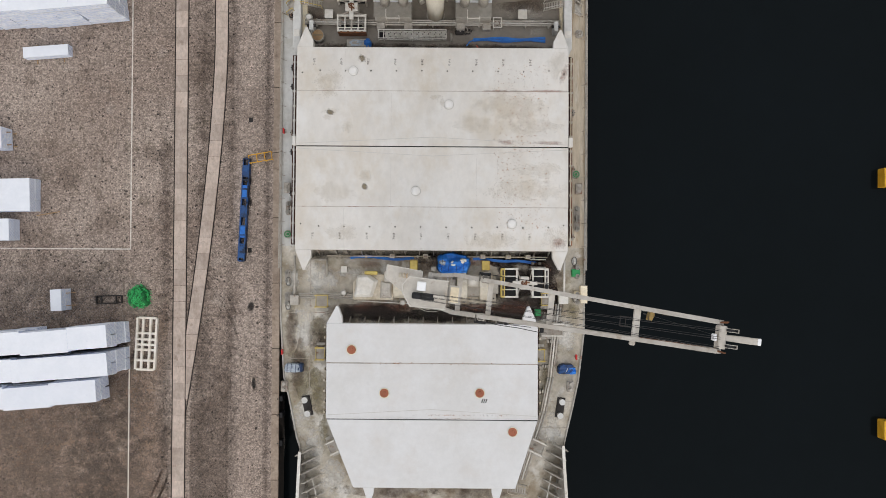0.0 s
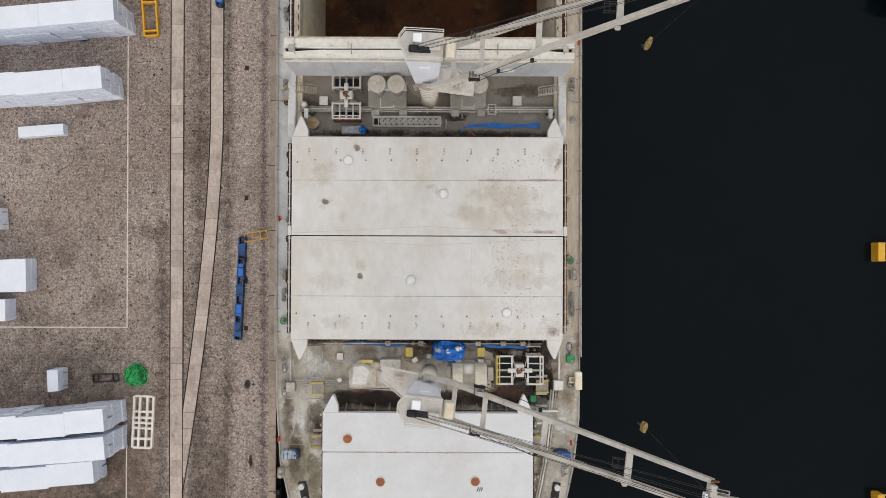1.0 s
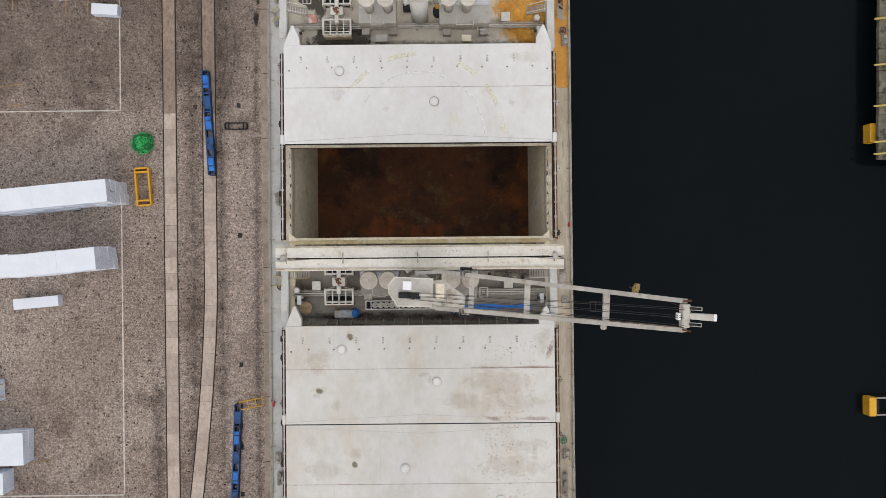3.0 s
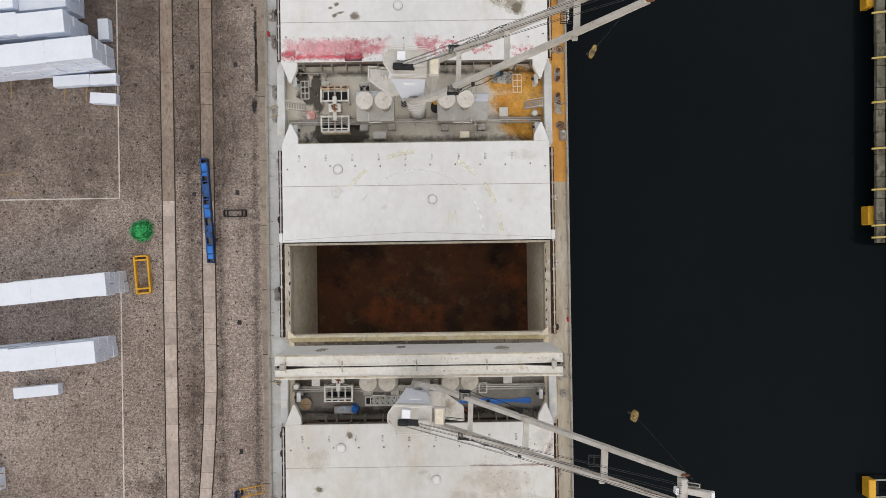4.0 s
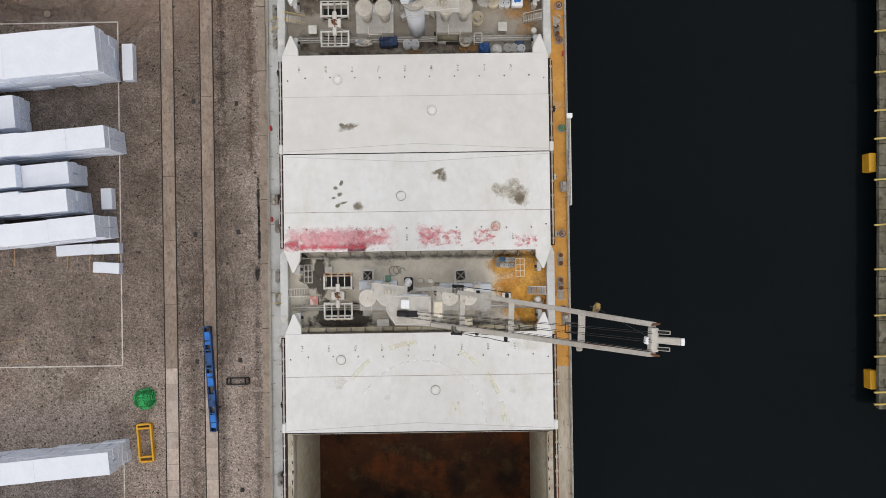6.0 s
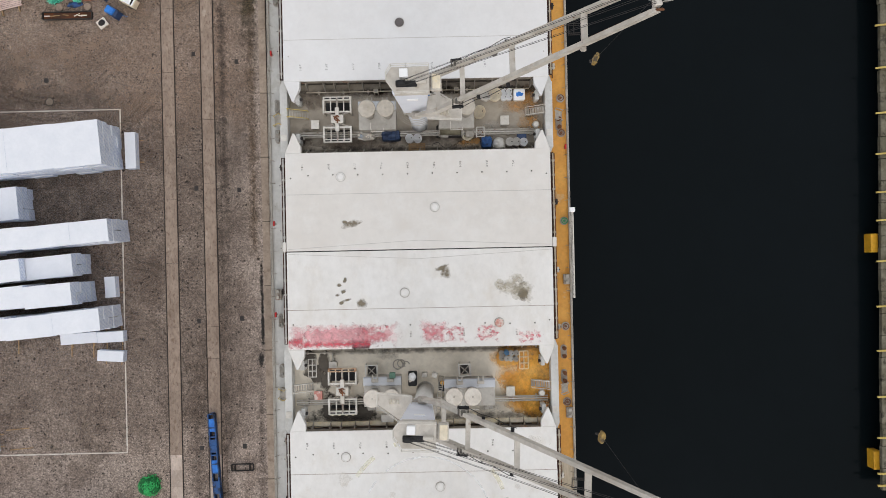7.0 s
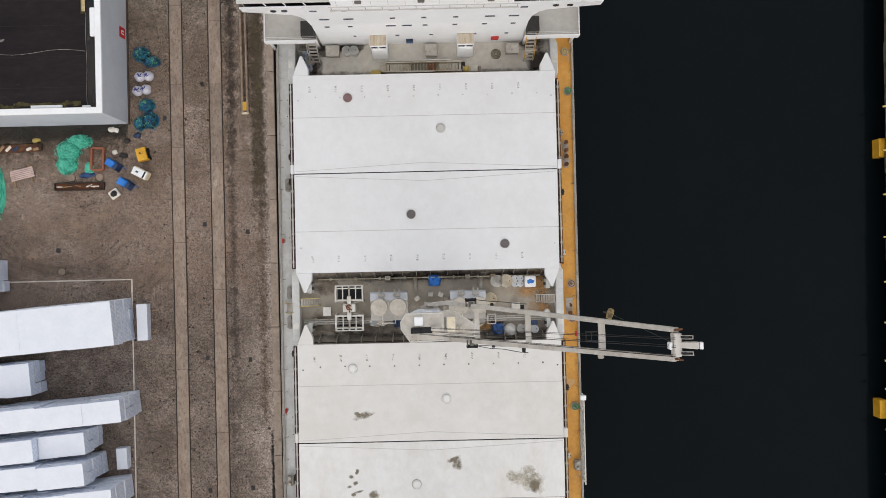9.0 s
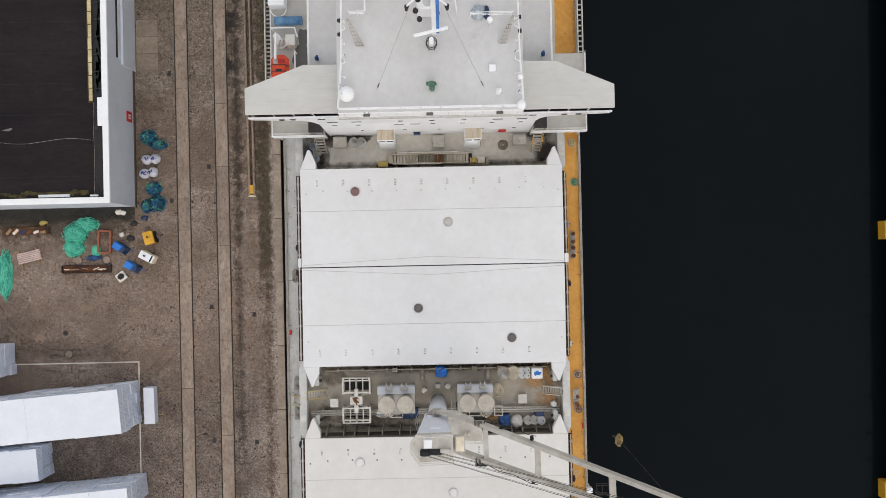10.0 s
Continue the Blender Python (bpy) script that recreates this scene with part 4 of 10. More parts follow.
# far pier across the basin
pier = thing("pier", (53.3, 0, 0), "weathered concrete pier across the basin", "pier", False, -1.1, kind="structure")
part("pier_deck", soften(box(B(), -0.6, 60, 37.8, 400, -0.5, 0.0), 0.08), "concrete", pier)
# near-black colour paints the shade of the undercut below the pier deck
part("pier_face", box(B(), 0.1, 59, 38.2, 400, -8, -0.5), "black_gap", pier)
stones = mesh_of("ledge_stone", soften(box(B(), -0.52, 0.52, -1.28, 1.28, -0.6, 0), 0.07, 2), "moss_stone")
for k in range(48):
    part("ledge_stone", stones, None, pier, loc=(-1.16 + R.uniform(-0.06, 0.06), 39.3 + k * 2.6, -0.5 + R.uniform(-0.06, 0.03)))
part("outer_pier_wall", box(B(), 2.2, 59, -400, 37.7, -8, -0.6), "quay_wall", pier)
stick = mesh_of("fender_timber", soften(beam(B(), (-1.35, 0, -0.35), (0.35, 0.12, -0.05), 0.2, 0.25), 0.02), "yellow_pale")
for i, y in enumerate((38.6, 40, 44.2, 49, 54.4, 59.6, 64.9, 69.7, 73, 77.5, 82.3, 87.6, 92.6, 97.8, 103)):
    part("fender_timber", stick, None, pier, loc=(-0.95, y, -0.1))
for x, y in ((51.5, -20.6), (51.6, 8.9), (52.1, 41.3), (52.4, 67.1), (53.2, 98.3)):
    f = thing("dock_fender", (x, y, -2), "yellow-faced dock fender panel on a dark steel frame", "fender", False, group="pier fenders")
    part("panel", soften(box(B(), -0.12, 0.75, -1.12, 1.12, -1.6, 0.5), 0.08), "yellow", f)
    for yy in (-1.0, 1.0):
        part("bracket", box(B(), 0.75, 3.9 if y < 37 else 1.6, yy - 0.06, yy + 0.06, 0.1, 0.25), "steel_grey", f)
    part("back_frame", soften(box(B(), 0.75, 1.25, -0.8, 0.8, -1.4, 0.1), 0.04), "black", f)

# ---- hull ----
PORT = [(-16.0, 150), (-16.0, 8), (-15.87, -7), (-15.45, -13.2), (-14.9, -15.4), (-14.05, -19.5), (-13.45, -21.3), (-12.9, -25), (-11.2, -31), (-6.5, -38.5), (-0.2, -43)]
STAR = [(15.65, 150), (15.65, 8), (15.5, -8.6), (14.95, -13.4), (14.38, -16.1), (13.46, -20.1), (12.6, -25), (10.9, -31), (6.2, -38.5)]
hull = thing("ship_hull", (0, 0, 0), "dark-painted steel hull of a moored open-hatch cargo ship", "ship")
OUT = PORT + STAR[::-1]


def skirt(bm, pts, z0, z1, shut=True, lean=0.0):
    n = len(pts)
    lo = [bm.verts.new((x, y, z0)) for x, y in pts]
    hi = [bm.verts.new((x + (lean if x > 0 else -lean), y, z1)) for x, y in pts]
    for i in range(n if shut else n - 1):
        bm.faces.new((lo[i], lo[(i + 1) % n], hi[(i + 1) % n], hi[i]))
    return bm


part("shell_plating", skirt(B(), OUT, -10, DECK - 0.02), "hull", hull)
bm = sweep(B(), [(*a, DECK + 0.06) for a in OUT], 0.16, 0.2)
part("gunwale_bar", bm, "hull_rim", hull, "pale rust-streaked deck edge bar")


def plate(name, pts, mat, z=DECK, label=""):
    return part(name, prism(B(), pts, z - 0.25, z), mat, hull, label)


def row(x0, x1, y0, y1):
    return [(x0, y0), (x1, y0), (x1, y1), (x0, y1)]


fore = [p for p in OUT if p[1] < 8]
fl = [p for p in PORT if p[1] < 8]
fr = [p for p in STAR if p[1] < 8]
plate("fore_deck", [(-15.9, 0.3)] + fl + fr[::-1] + [(15.6, 0.3)], "deck_brown", label="stained beige foredeck plating")
for name, y0, y1, mat in (("cross_deck", 20.2, 28.8, "deck_dark"), ("cross_deck", 48.8, 57.6, "deck_mid"), ("cross_deck", 77.6, 85.3, "deck_grey"), ("cross_deck", 105.4, 150, "deck_pale")):
    plate(name, row(-13.9, 13.4, y0, y1), mat, label="grimy grey cross deck plating")
plate("side_deck", row(-15.98, -13.9, 0.3, 150), "walk_white", label="pale grey side deck")
plate("side_deck", row(13.4, 15.63, 0.3, 45), "deck_tan", label="rust-streaked beige side deck")
plate("side_deck", row(13.4, 15.63, 45, 150), "orange_primer", label="orange-primed side deck")
# coamings of the holds
for y0, y1 in ((-0.1, 20.3), (28.6, 49.0), (57.3, 77.85), (85.0, 105.6)):
    side_paint = "weathered_cream" if y0 == 28.6 else "coaming"
    c = part("hatch_coaming", soften(box(B(), -14.0, -13.4, y0 + 0.25, y1 - 0.25, DECK, TOP - 0.95), 0.04), side_paint, hull, "rust-streaked hatch coaming")
    part("hatch_coaming", soften(box(B(), 12.85, 13.45, y0 + 0.25, y1 - 0.25, DECK, TOP - 0.95), 0.04), side_paint, hull)
    part("hatch_coaming", soften(box(B(), -13.4, 12.85, y0 + 0.25, y0 + 0.7, DECK, TOP - 0.95), 0.04), "hold_wall" if y0 == 28.6 else "coaming_dirty", hull)
    part("hatch_coaming", soften(box(B(), -13.4, 12.85, y1 - 0.7, y1 - 0.25, DECK, TOP - 0.95), 0.04), "coaming_dirty", hull)
    stay = mesh_of("coaming_stay", prism(B(), [(-0.04, 0), (0.04, 0), (0.04, 0.75), (-0.04, 0.75)], 0, 1.75, [(-0.04, 0), (0.04, 0), (0.04, 0.28), (-0.04, 0.28)]), "coaming")
    for k in range(17):
        x = -11.9 + k * 1.48 + (0.35 if k % 4 == 1 else 0)
        part("coaming_stay", stay, None, hull, loc=(x, y1 - 0.25, DECK))
        part("coaming_stay", stay, None, hull, loc=(x, y0 + 0.25, DECK), rot=(0, 0, 180))
    # cleats and a rail along each side of the coaming
    for x, s in ((-14.4, -1), (13.84, 1)):
        part("coaming_rail", box(B(), x - 0.06, x + 0.06, y0 + 0.6, y1 - 0.6, TOP - 1.25, TOP - 1.13), "weathered_cream" if x > 0 else "walk_white", hull)
        part("coaming_trough", box(B(), *((-14.62, -14.01) if x < 0 else (13.46, 13.92)), y0 + 0.5, y1 - 0.5, TOP - 1.42, TOP - 1.32), "dark_rust", hull, "dark grimy trough beside the coaming")
        cleat = mesh_of("coaming_cleat", soften(box(B(), -0.16, 0.16, -0.11, 0.11, 0, 1.55), 0.03), "coaming")
        for k in range(13):
            part("coaming_cleat", cleat, None, hull, loc=(x + 0.02 * s, y0 + 1.2 + k * 1.5, DECK))
post = mesh_of("coaming_post", soften(box(B(), -0.09, 0.09, -0.12, 0.12, 0, 1.5), 0.03), "weathered_cream")
for sx, x0 in ((-1, -10.78), (1, 10.55)):
    part("coaming_trough", box(B(), *sorted((x0, x0 + sx * 0.3)), -17.0, -7.6, DECK + 0.25, DECK + 0.35), "dark_rust", hull, "dark grimy trough beside the fore hatch")
    for k in range(9):
        part("coaming_post", post, None, hull, loc=(x0 + sx * 0.28, -16.6 + k * 1.08, DECK))
    part("coaming_trough", prism(B(), [(sx * 10.9 - 0.1, -17.0), (sx * 10.9 + 0.1, -17.0), (sx * 8.15 + 0.28, -23.8), (sx * 8.15 + 0.08, -23.8)] if sx > 0 else [(sx * 10.9 - 0.1, -17.0), (sx * 7.95 - 0.28, -23.8), (sx * 7.95 - 0.08, -23.8), (sx * 10.9 + 0.1, -17.0)], DECK + 0.25, DECK + 0.35), "dark_rust", hull)
fc = part("hatch_coaming", prism(B(), [(-10.4, -17), (-7.7, -23.5), (8.1, -23.5), (10.2, -17), (10.2, -7.7), (-10.4, -7.7)], DECK, TOP - 0.95), "coaming_dirty", hull, "fore hatch coaming")
for k in range(12):
    part("coaming_stay", stay, None, hull, loc=(-8.6 + k * 1.5, -7.7, DECK))
# the open hold
hold = part("hold", box(B(), -13.4, 12.85, 16.0, 39.5, -6.6, -6.4), "hold_floor", hull, "rust-brown bottom of the open empty hold")
part("hold_side", box(B(), -13.9, -13.4, 16, 49, -6.4, DECK + 0.4), "hold_wall", hull, "stained cream side of the hold")
part("hold_side", box(B(), 12.85, 13.35, 16, 49, -6.4, DECK + 0.4), "hold_wall", hull)
part("hold_end", box(B(), -13.4, 12.85, 15.6, 16.0, -6.4, DECK - 0.3), "hold_wall", hull)
part("hold_end", box(B(), -13.4, 12.85, 49, 49.4, -6.4, DECK + 0.4), "hold_wall", hull)
part("hold_floor_aft", box(B(), -13.4, 12.85, 39.5, 49, -6.6, -6.4), "hold_floor", hull)
part("coaming_lip", soften(box(B(), -13.4, 12.85, 28.62, 29.06, TOP - 0.95, TOP - 0.75), 0.05), "lip_yellow", hull, "cream coaming lip")
for x0, x1 in ((-13.62, -13.38), (12.83, 13.07)):
    part("coaming_lip", soften(box(B(), x0, x1, 29.06, 38.5, TOP - 0.95, TOP - 0.75), 0.05), "weathered_cream", hull, "rust-stained cream coaming lip")
for x in (-13.2, 12.6):
    part("corner_bracket", prism(B(), [(x - 0.5, 29.04), (x + 0.5, 29.04), (x + (0.5 if x > 0 else -0.5), 29.9)], TOP - 0.95, TOP - 0.72), "hold_wall", hull)
for x, w in ((-13.5, 0.1), (12.95, 0.1)):
    for k in range(9):
        y = 29.6 + k * 1.02
        part("rust_scab", blob(B(), w * 0.55, R.uniform(0.12, 0.36), n=16, rough=0.5, seed=k + int(x)), "dark_rust", hull, "rust scab on the coaming lip", loc=(x + R.uniform(-0.04, 0.04), y, TOP - 0.745))
# forecastle bulwark, flaring outward to the bow, with its stays
foot = [(-13.8, -20.5), (-13.3, -22.0), (-12.9, -25), (-11.2, -31), (-6.5, -38.5), (-0.2, -43), (6.2, -38.5), (10.9, -31), (12.6, -25), (13.1, -22.0), (13.55, -19.7)]
crest = [(-13.4, -20.5), (-13.5, -22.7), (-13.6, -25.1), (-12.9, -31), (-8.4, -39), (-0.2, -44.6), (8.1, -39), (12.6, -31), (13.5, -24.9), (13.26, -21.5), (13.16, -19.7)]
bm = B()
low, high = [bm.verts.new((*p, DECK)) for p in foot], [bm.verts.new((*p, DECK + 1.9)) for p in crest]
for a, b2, c2, d in zip(low, low[1:], high[1:], high):
    bm.faces.new((a, b2, c2, d))
part("bulwark", bm, "hull_rim", hull, "pale bulwark round the bow")
part("bulwark_cap", sweep(B(), [(*a, DECK + 1.92) for a in crest], 0.3, 0.1), "steel_white", hull)
bm = prism(B(), [(0, -0.03), (1.55, -0.03), (1.55, 0.03), (0, 0.03)], 0, 1.85, [(-0.3, -0.03), (0.1, -0.03), (0.1, 0.03), (-0.3, 0.03)])
beam(bm, (0.12, 0, 1.86), (1.6, 0, 0.06), 0.12, 0.05)
bst = mesh_of("bulwark_stay", bm, "steel_grey")
for k in range(11):
    for pts, s in ((foot[:5], 1), (foot[::-1][:5], -1)):
        y = -20.9 - k * 0.93 + (0.7 if s < 0 else 0)
        x = float(np.interp(-y, [-p[1] for p in pts], [p[0] for p in pts]))
        part("bulwark_stay", bst, None, hull, loc=(x + 0.05 * s, y, DECK), rot=(0, 0, 17 if s > 0 else 163))
for pts in ([(-12.35, -23.4, DECK + 0.75), (-11.6, -26.4, DECK + 0.75)], [(12.1, -23.0, DECK + 0.75), (11.5, -26.2, DECK + 0.75)]):
    part("stay_tie", sweep(B(), pts, 0.12, 0.08), "steel_white", hull)


# ---- hatch covers ----
def ear(bm, x0, x1, xa, y0, ya):
    """A pointed ear whose inner side runs straight for a third of its length."""
    bend = y0 + (ya - y0) * 0.36
    pts = [(x0, y0), (x1, y0)] + ([(x1 - 0.04, bend)] if xa < 0 else []) + [(xa + 0.1, ya), (xa - 0.1, ya)] + ([(x0 + 0.04, bend)] if xa > 0 else [])
    return prism(bm, pts if ya > y0 else pts[::-1], TOP - 0.75, TOP - 0.02)


def hatch(ym, ends, mat, label, cap_mat, cap_label, marks=True):
    """A pair of folding panels between ym (the meeting line) and ends; s is the way from there to the hinge end."""
    joint, end = ends
    s = 1 if end > ym else -1
    h = thing("hatch_cover", (0, 0, 0), label, "hatch cover", group="cargo hatch covers")
    lo, hi = sorted((ym + s * 0.05, joint))
    centre = soften(box(B(), -13.95, 13.42, lo, hi, TOP - 0.92, TOP), 0.03)
    c = part("centre_panel", centre, mat, h)
    lo, hi = sorted((joint, end))
    e = part("end_panel", soften(box(B(), -13.95, 13.40, lo + 0.004, hi, TOP - 0.92, TOP), 0.03), mat, h)
    part("hinge_seam", box(B(), -13.9, 13.37, joint - 0.03, joint + 0.03, TOP - 0.06, TOP + 0.003), "faint_grey" if mat in ("hatch_clean", "hatch_mid") else "seam", h)
    if s > 0:
        part("meeting_gasket", box(B(), -13.9, 13.4, ym - 0.06, ym + 0.06, TOP - 0.3, TOP - 0.05), "black_gap", h)
    for x, w in ((-14.0, -0.35), (13.45, 0.42)):
        x0, x1 = sorted((x, x + w))
        if s > 0:
            part("end_lug", soften(box(B(), x0, x1, ym + 0.05, ym + 1.0, TOP - 0.7, TOP - 0.01), 0.05), mat, h)
    part("lifting_ear", soften(ear(B(), -13.95, -12.3, -13.05, end - 0.01 * s, end + s * 2.05), 0.04), mat, h)
    part("lifting_ear", soften(ear(B(), 11.84, 13.40, 12.6, end - 0.01 * s, end + s * 1.9), 0.04), mat, h)
    # rusty dark plate paints the shade line below the hatch edge
    part("end_skirt", box(B(), -12.25, 11.8, *sorted((end + s * 0.002, end + s * 0.03)), TOP - 0.9, TOP - 0.1), "skirt", h)
    # crease of the stiffened edge
    bm = B()
    beam(bm, (-13.8, ym + s * 0.25, TOP + 0.004), (-0.3, ym + s * 0.95, TOP + 0.004), 0.05, 0.012)
    beam(bm, (-0.3, ym + s * 0.95, TOP + 0.004), (13.3, ym + s * 0.25, TOP + 0.004), 0.05, 0.012)
    part("edge_crease", bm, "faint_grey", h)
    stud = mesh_of("stud", rod(rod(B(), (0, 0, 0), (0, 0, 0.05), 0.085, 0.065, n=8), (0, 0, 0.05), (0, 0, 0.09), 0.035, n=6), "faint_grey" if mat == "hatch_clean" else "stain_grey")
    for k in range(0 if cap_mat == "cap_dark" else 10):
        part("stud", stud, None, h, loc=(-11.6 + k * 2.56, end - s * 2.35 + R.uniform(-0.05, 0.05), TOP))
    for x in (-13.4, 12.95):
        part("stud", stud, None, h, loc=(x, end - s * 2.6, TOP))
    if marks:
        rows = (-0.27, -0.03, 0.21)
        rim = [q for d in rows for q in ((0.015, d - 0.09), (0.11, d - 0.09), (0.11, d + 0.07), (0.015, d + 0.07))]
        rim += [q for d in rows[::-1] for q in ((-0.015, d + 0.09), (-0.11, d + 0.09), (-0.11, d - 0.09), (-0.015, d - 0.09))]
        bm = prism(B(), rim, 0.0, 0.005)
        stencil = mesh_of("stencil_mark", bm, "stencil" if mat != "hatch_clean" else "stencil_pale")
        for k in range(9):
            part("stencil_mark", stencil, None, h, loc=(-12.2 + k * 2.72, end - s * 1.45, TOP + 0.001))
    for x in (-9.1, -4.4, 4.2, 6.3, 9.0) if mat == "hatch_worn" else ():
        y0, y1 = sorted((joint + s * 0.2, end - s * 0.2)) if int(x) % 2 else sorted((ym + s * 1.1, joint - s * 0.2))
        part("weld_seam", box(B(), x - 0.01, x + 0.01, y0, y1, TOP, TOP + 0.003), "faint_grey", h)
    caps = ((-8.25, joint + s * (1.7 if 30 < ym < 60 else 2.0 if ym < 60 or ym > 90 else 1.75)), (1.38, joint - s * (1.5 if 30 < ym < 60 else 1.35 if ym < 60 or ym > 90 else 1.55))) if s > 0 else ((7.78, joint + s * 1.65), (-1.88, joint - s * 1.6))
    for x, y in caps:
        bm = rod(B(), (0, 0, 0), (0, 0, 0.16), 0.46, 0.43, n=24)
        rod(bm, (0, 0, 0.16), (0, 0, 0.19), 0.34, 0.30, n=20)
        cp = part("vent_cap", bm, cap_mat if x < 0 or s < 0 or cap_mat != "cap_brown" else "faint_grey", h, cap_label, loc=(x, y, TOP))
        part("cap_rim", ring(B(), (0, 0, 0.02), 0.48, 0.028, n=24), "coaming" if mat == "hatch" else "faint_grey", cp)
    return h


hatch(10.3, (4.22, -0.14), "hatch_worn", "pale grey folding steel hatch cover with rust stains and dark scuffs", "hatch", "pale round vent cap")
hatch(10.3, (15.9, 20.31), "hatch_worn", "pale grey folding steel hatch cover with scattered rust spots", "hatch", "pale round vent cap")
hatch(38.85, (44.6, 48.98), "hatch", "off-white folding hatch cover with a faded yellow landing circle", "hatch", "pale round vent cap")
hatch(67.45, (61.43, 57.35), "hatch", "off-white hatch cover with flaked red paint along its edge", "hatch", "faded round vent cap")
hatch(67.45, (73.32, 77.62), "hatch_mid", "clean off-white folding steel hatch cover with one dark patch", "hatch", "pale round vent cap")
hatch(95.35, (89.33, 85.03), "hatch_clean", "clean white folding steel hatch cover", "cap_dark", "dark grey round vent cap")
hatch(95.35, (101.2, 105.62), "hatch_clean", "clean white folding hatch cover before the superstructure", "cap_brown", "brown-grey round vent cap")

edge = thing("edge_seal", (0, 0, 0), "rust-streaked sealing flange under the hatch edge over the hold", "seal")
part("flange", soften(box(B(), -13.6, 13.1, 38.58, 38.9, TOP - 0.86, TOP - 0.7), 0.03), "weathered_cream", edge)
part("rubber", box(B(), -13.5, 13.0, 38.52, 38.58, TOP - 0.84, TOP - 0.74), "dark_rust", edge)

# fore hatch
h = thing("hatch_cover", (0, 0, 0), "white fore hatch cover with rust-brown round caps", "hatch cover", group="cargo hatch covers")
part("end_panel", soften(box(B(), -10.7, 10.45, -11.42, -7.48, TOP - 0.92, TOP), 0.05), "hatch_fore", h)
part("centre_panel", soften(box(B(), -10.68, 10.47, -16.98, -11.44, TOP - 0.92, TOP), 0.05), "hatch_fore", h)
part("tapered_panel", soften(prism(B(), [(-10.6, -17.06), (-7.87, -23.8), (8.27, -23.8), (10.45, -17.06)], TOP - 0.92, TOP), 0.05), "hatch_fore", h)
part("hinge_seam", box(B(), -10.65, 10.42, -11.47, -11.40, TOP - 0.06, TOP + 0.003), "seam", h)
part("meeting_gasket", box(B(), -10.6, 10.4, -17.07, -16.96, TOP - 0.3, TOP - 0.05), "black_gap", h)
part("rust_band", box(B(), -10.5, 10.3, -16.97, -16.8, TOP, TOP + 0.004), "rust_speck", h, "rust along the meeting edge")
part("rust_band", box(B(), -10.5, 10.3, -11.6, -11.3, TOP + 0.004, TOP + 0.007), "rust_dots", h, "rust dots along the hinge seam")
part("lifting_ear", soften(ear(B(), -10.7, -9.1, -9.65, -7.5, -5.75), 0.04), "hatch_fore", h)
part("lifting_ear", soften(ear(B(), 8.9, 10.45, 9.53, -7.5, -5.65), 0.04), "hatch_fore", h)
part("lifting_ear", soften(ear(B(), -6.9, -5.8, -6.3, -23.78, -25.4), 0.04), "hatch_fore", h)
part("lifting_ear", soften(ear(B(), 5.9, 7.0, 6.4, -23.78, -25.4), 0.04), "hatch_fore", h)
bm = B()
beam(bm, (-10.5, -16.6, TOP + 0.004), (-0.2, -16.0, TOP + 0.004), 0.05, 0.012)
beam(bm, (-0.2, -16.0, TOP + 0.004), (10.3, -16.6, TOP + 0.004), 0.05, 0.012)
part("edge_crease", bm, "faint_grey", h)
part("rust_band", blob(B(), 8.5, 0.28, c=(2.0, -16.55), z=TOP + 0.008, rough=0.4, seed=4), "rust_speck", h, "rust-stained band")
for x, y in ((-8.17, -10.1), (-4.86, -14.4), (4.67, -14.33), (7.96, -18.17)):
    cp = part("vent_cap", rod(rod(B(), (0, 0, 0), (0, 0, 0.10), 0.45, 0.42, n=24), (0, 0, 0.10), (0, 0, 0.14), 0.2, 0.16, n=14), "cap_orange", h, "rust-brown round cap", loc=(x, y, TOP))
    part("cap_rim", ring(B(), (0, 0, 0.03), 0.48, 0.05, n=24), "faint_yellow", cp)
bm = B()
for k in range(3):
    beam(bm, (-0.25 + k * 0.2, -0.2, 0.004), (-0.1 + k * 0.2, 0.2, 0.004), 0.09, 0.008)
part("painted_mark", bm, "black", h, "small black painted mark", loc=(5.1, -15.1, TOP))

# folded hatch cover standing on edge
h = thing("hatch_cover", (0, 0, 0), "folded cream hatch cover standing on edge by the open hold", "hatch cover", group="cargo hatch covers")
for y0, y1, nm in ((26.15, 27.12, "folded_panel"), (27.22, 28.3, "folded_panel")):
    out = [(-13.35, y0), (13.32, y0), (13.32, y1 - 0.2), (9.6, y1), (-9.9, y1), (-13.35, y1 - 0.2)] if y0 < 27 else [(-13.35, y0 + 0.1), (-9.5, y0), (9.2, y0), (13.32, y0 + 0.1), (13.32, y1), (-13.35, y1)]
    p = part(nm, soften(prism(B(), out, 12.5 if y0 < 27 else TOP - 0.3, 18.25), 0.06), "cover_cream", h)
    edge = y0 if y0 < 27 else y1 - 0.14
    part("edge_flange", soften(box(B(), -13.35, 13.32, edge, edge + 0.14, 18.25, 18.36), 0.02), "weathered_cream", p)
    part("inner_flange", sweep(B(), [(x, y + (-0.08 if y0 < 27 else 0.08), 18.29) for x, y in (out[2:] if y0 < 27 else out[:4])], 0.1, 0.1), "cover_cream", p)
face = part("outer_plate", soften(box(B(), -13.3, 13.27, 28.3, 28.33, TOP - 0.2, 18.2), 0.01), "hatch", h, "off-white outer plate")
part("round_port", ring(B(), (0, 0, 0), 0.42, 0.06, n=22), "stain_grey", face, loc=(-1.9, 28.34, 13.4), rot=(90, 0, 0))
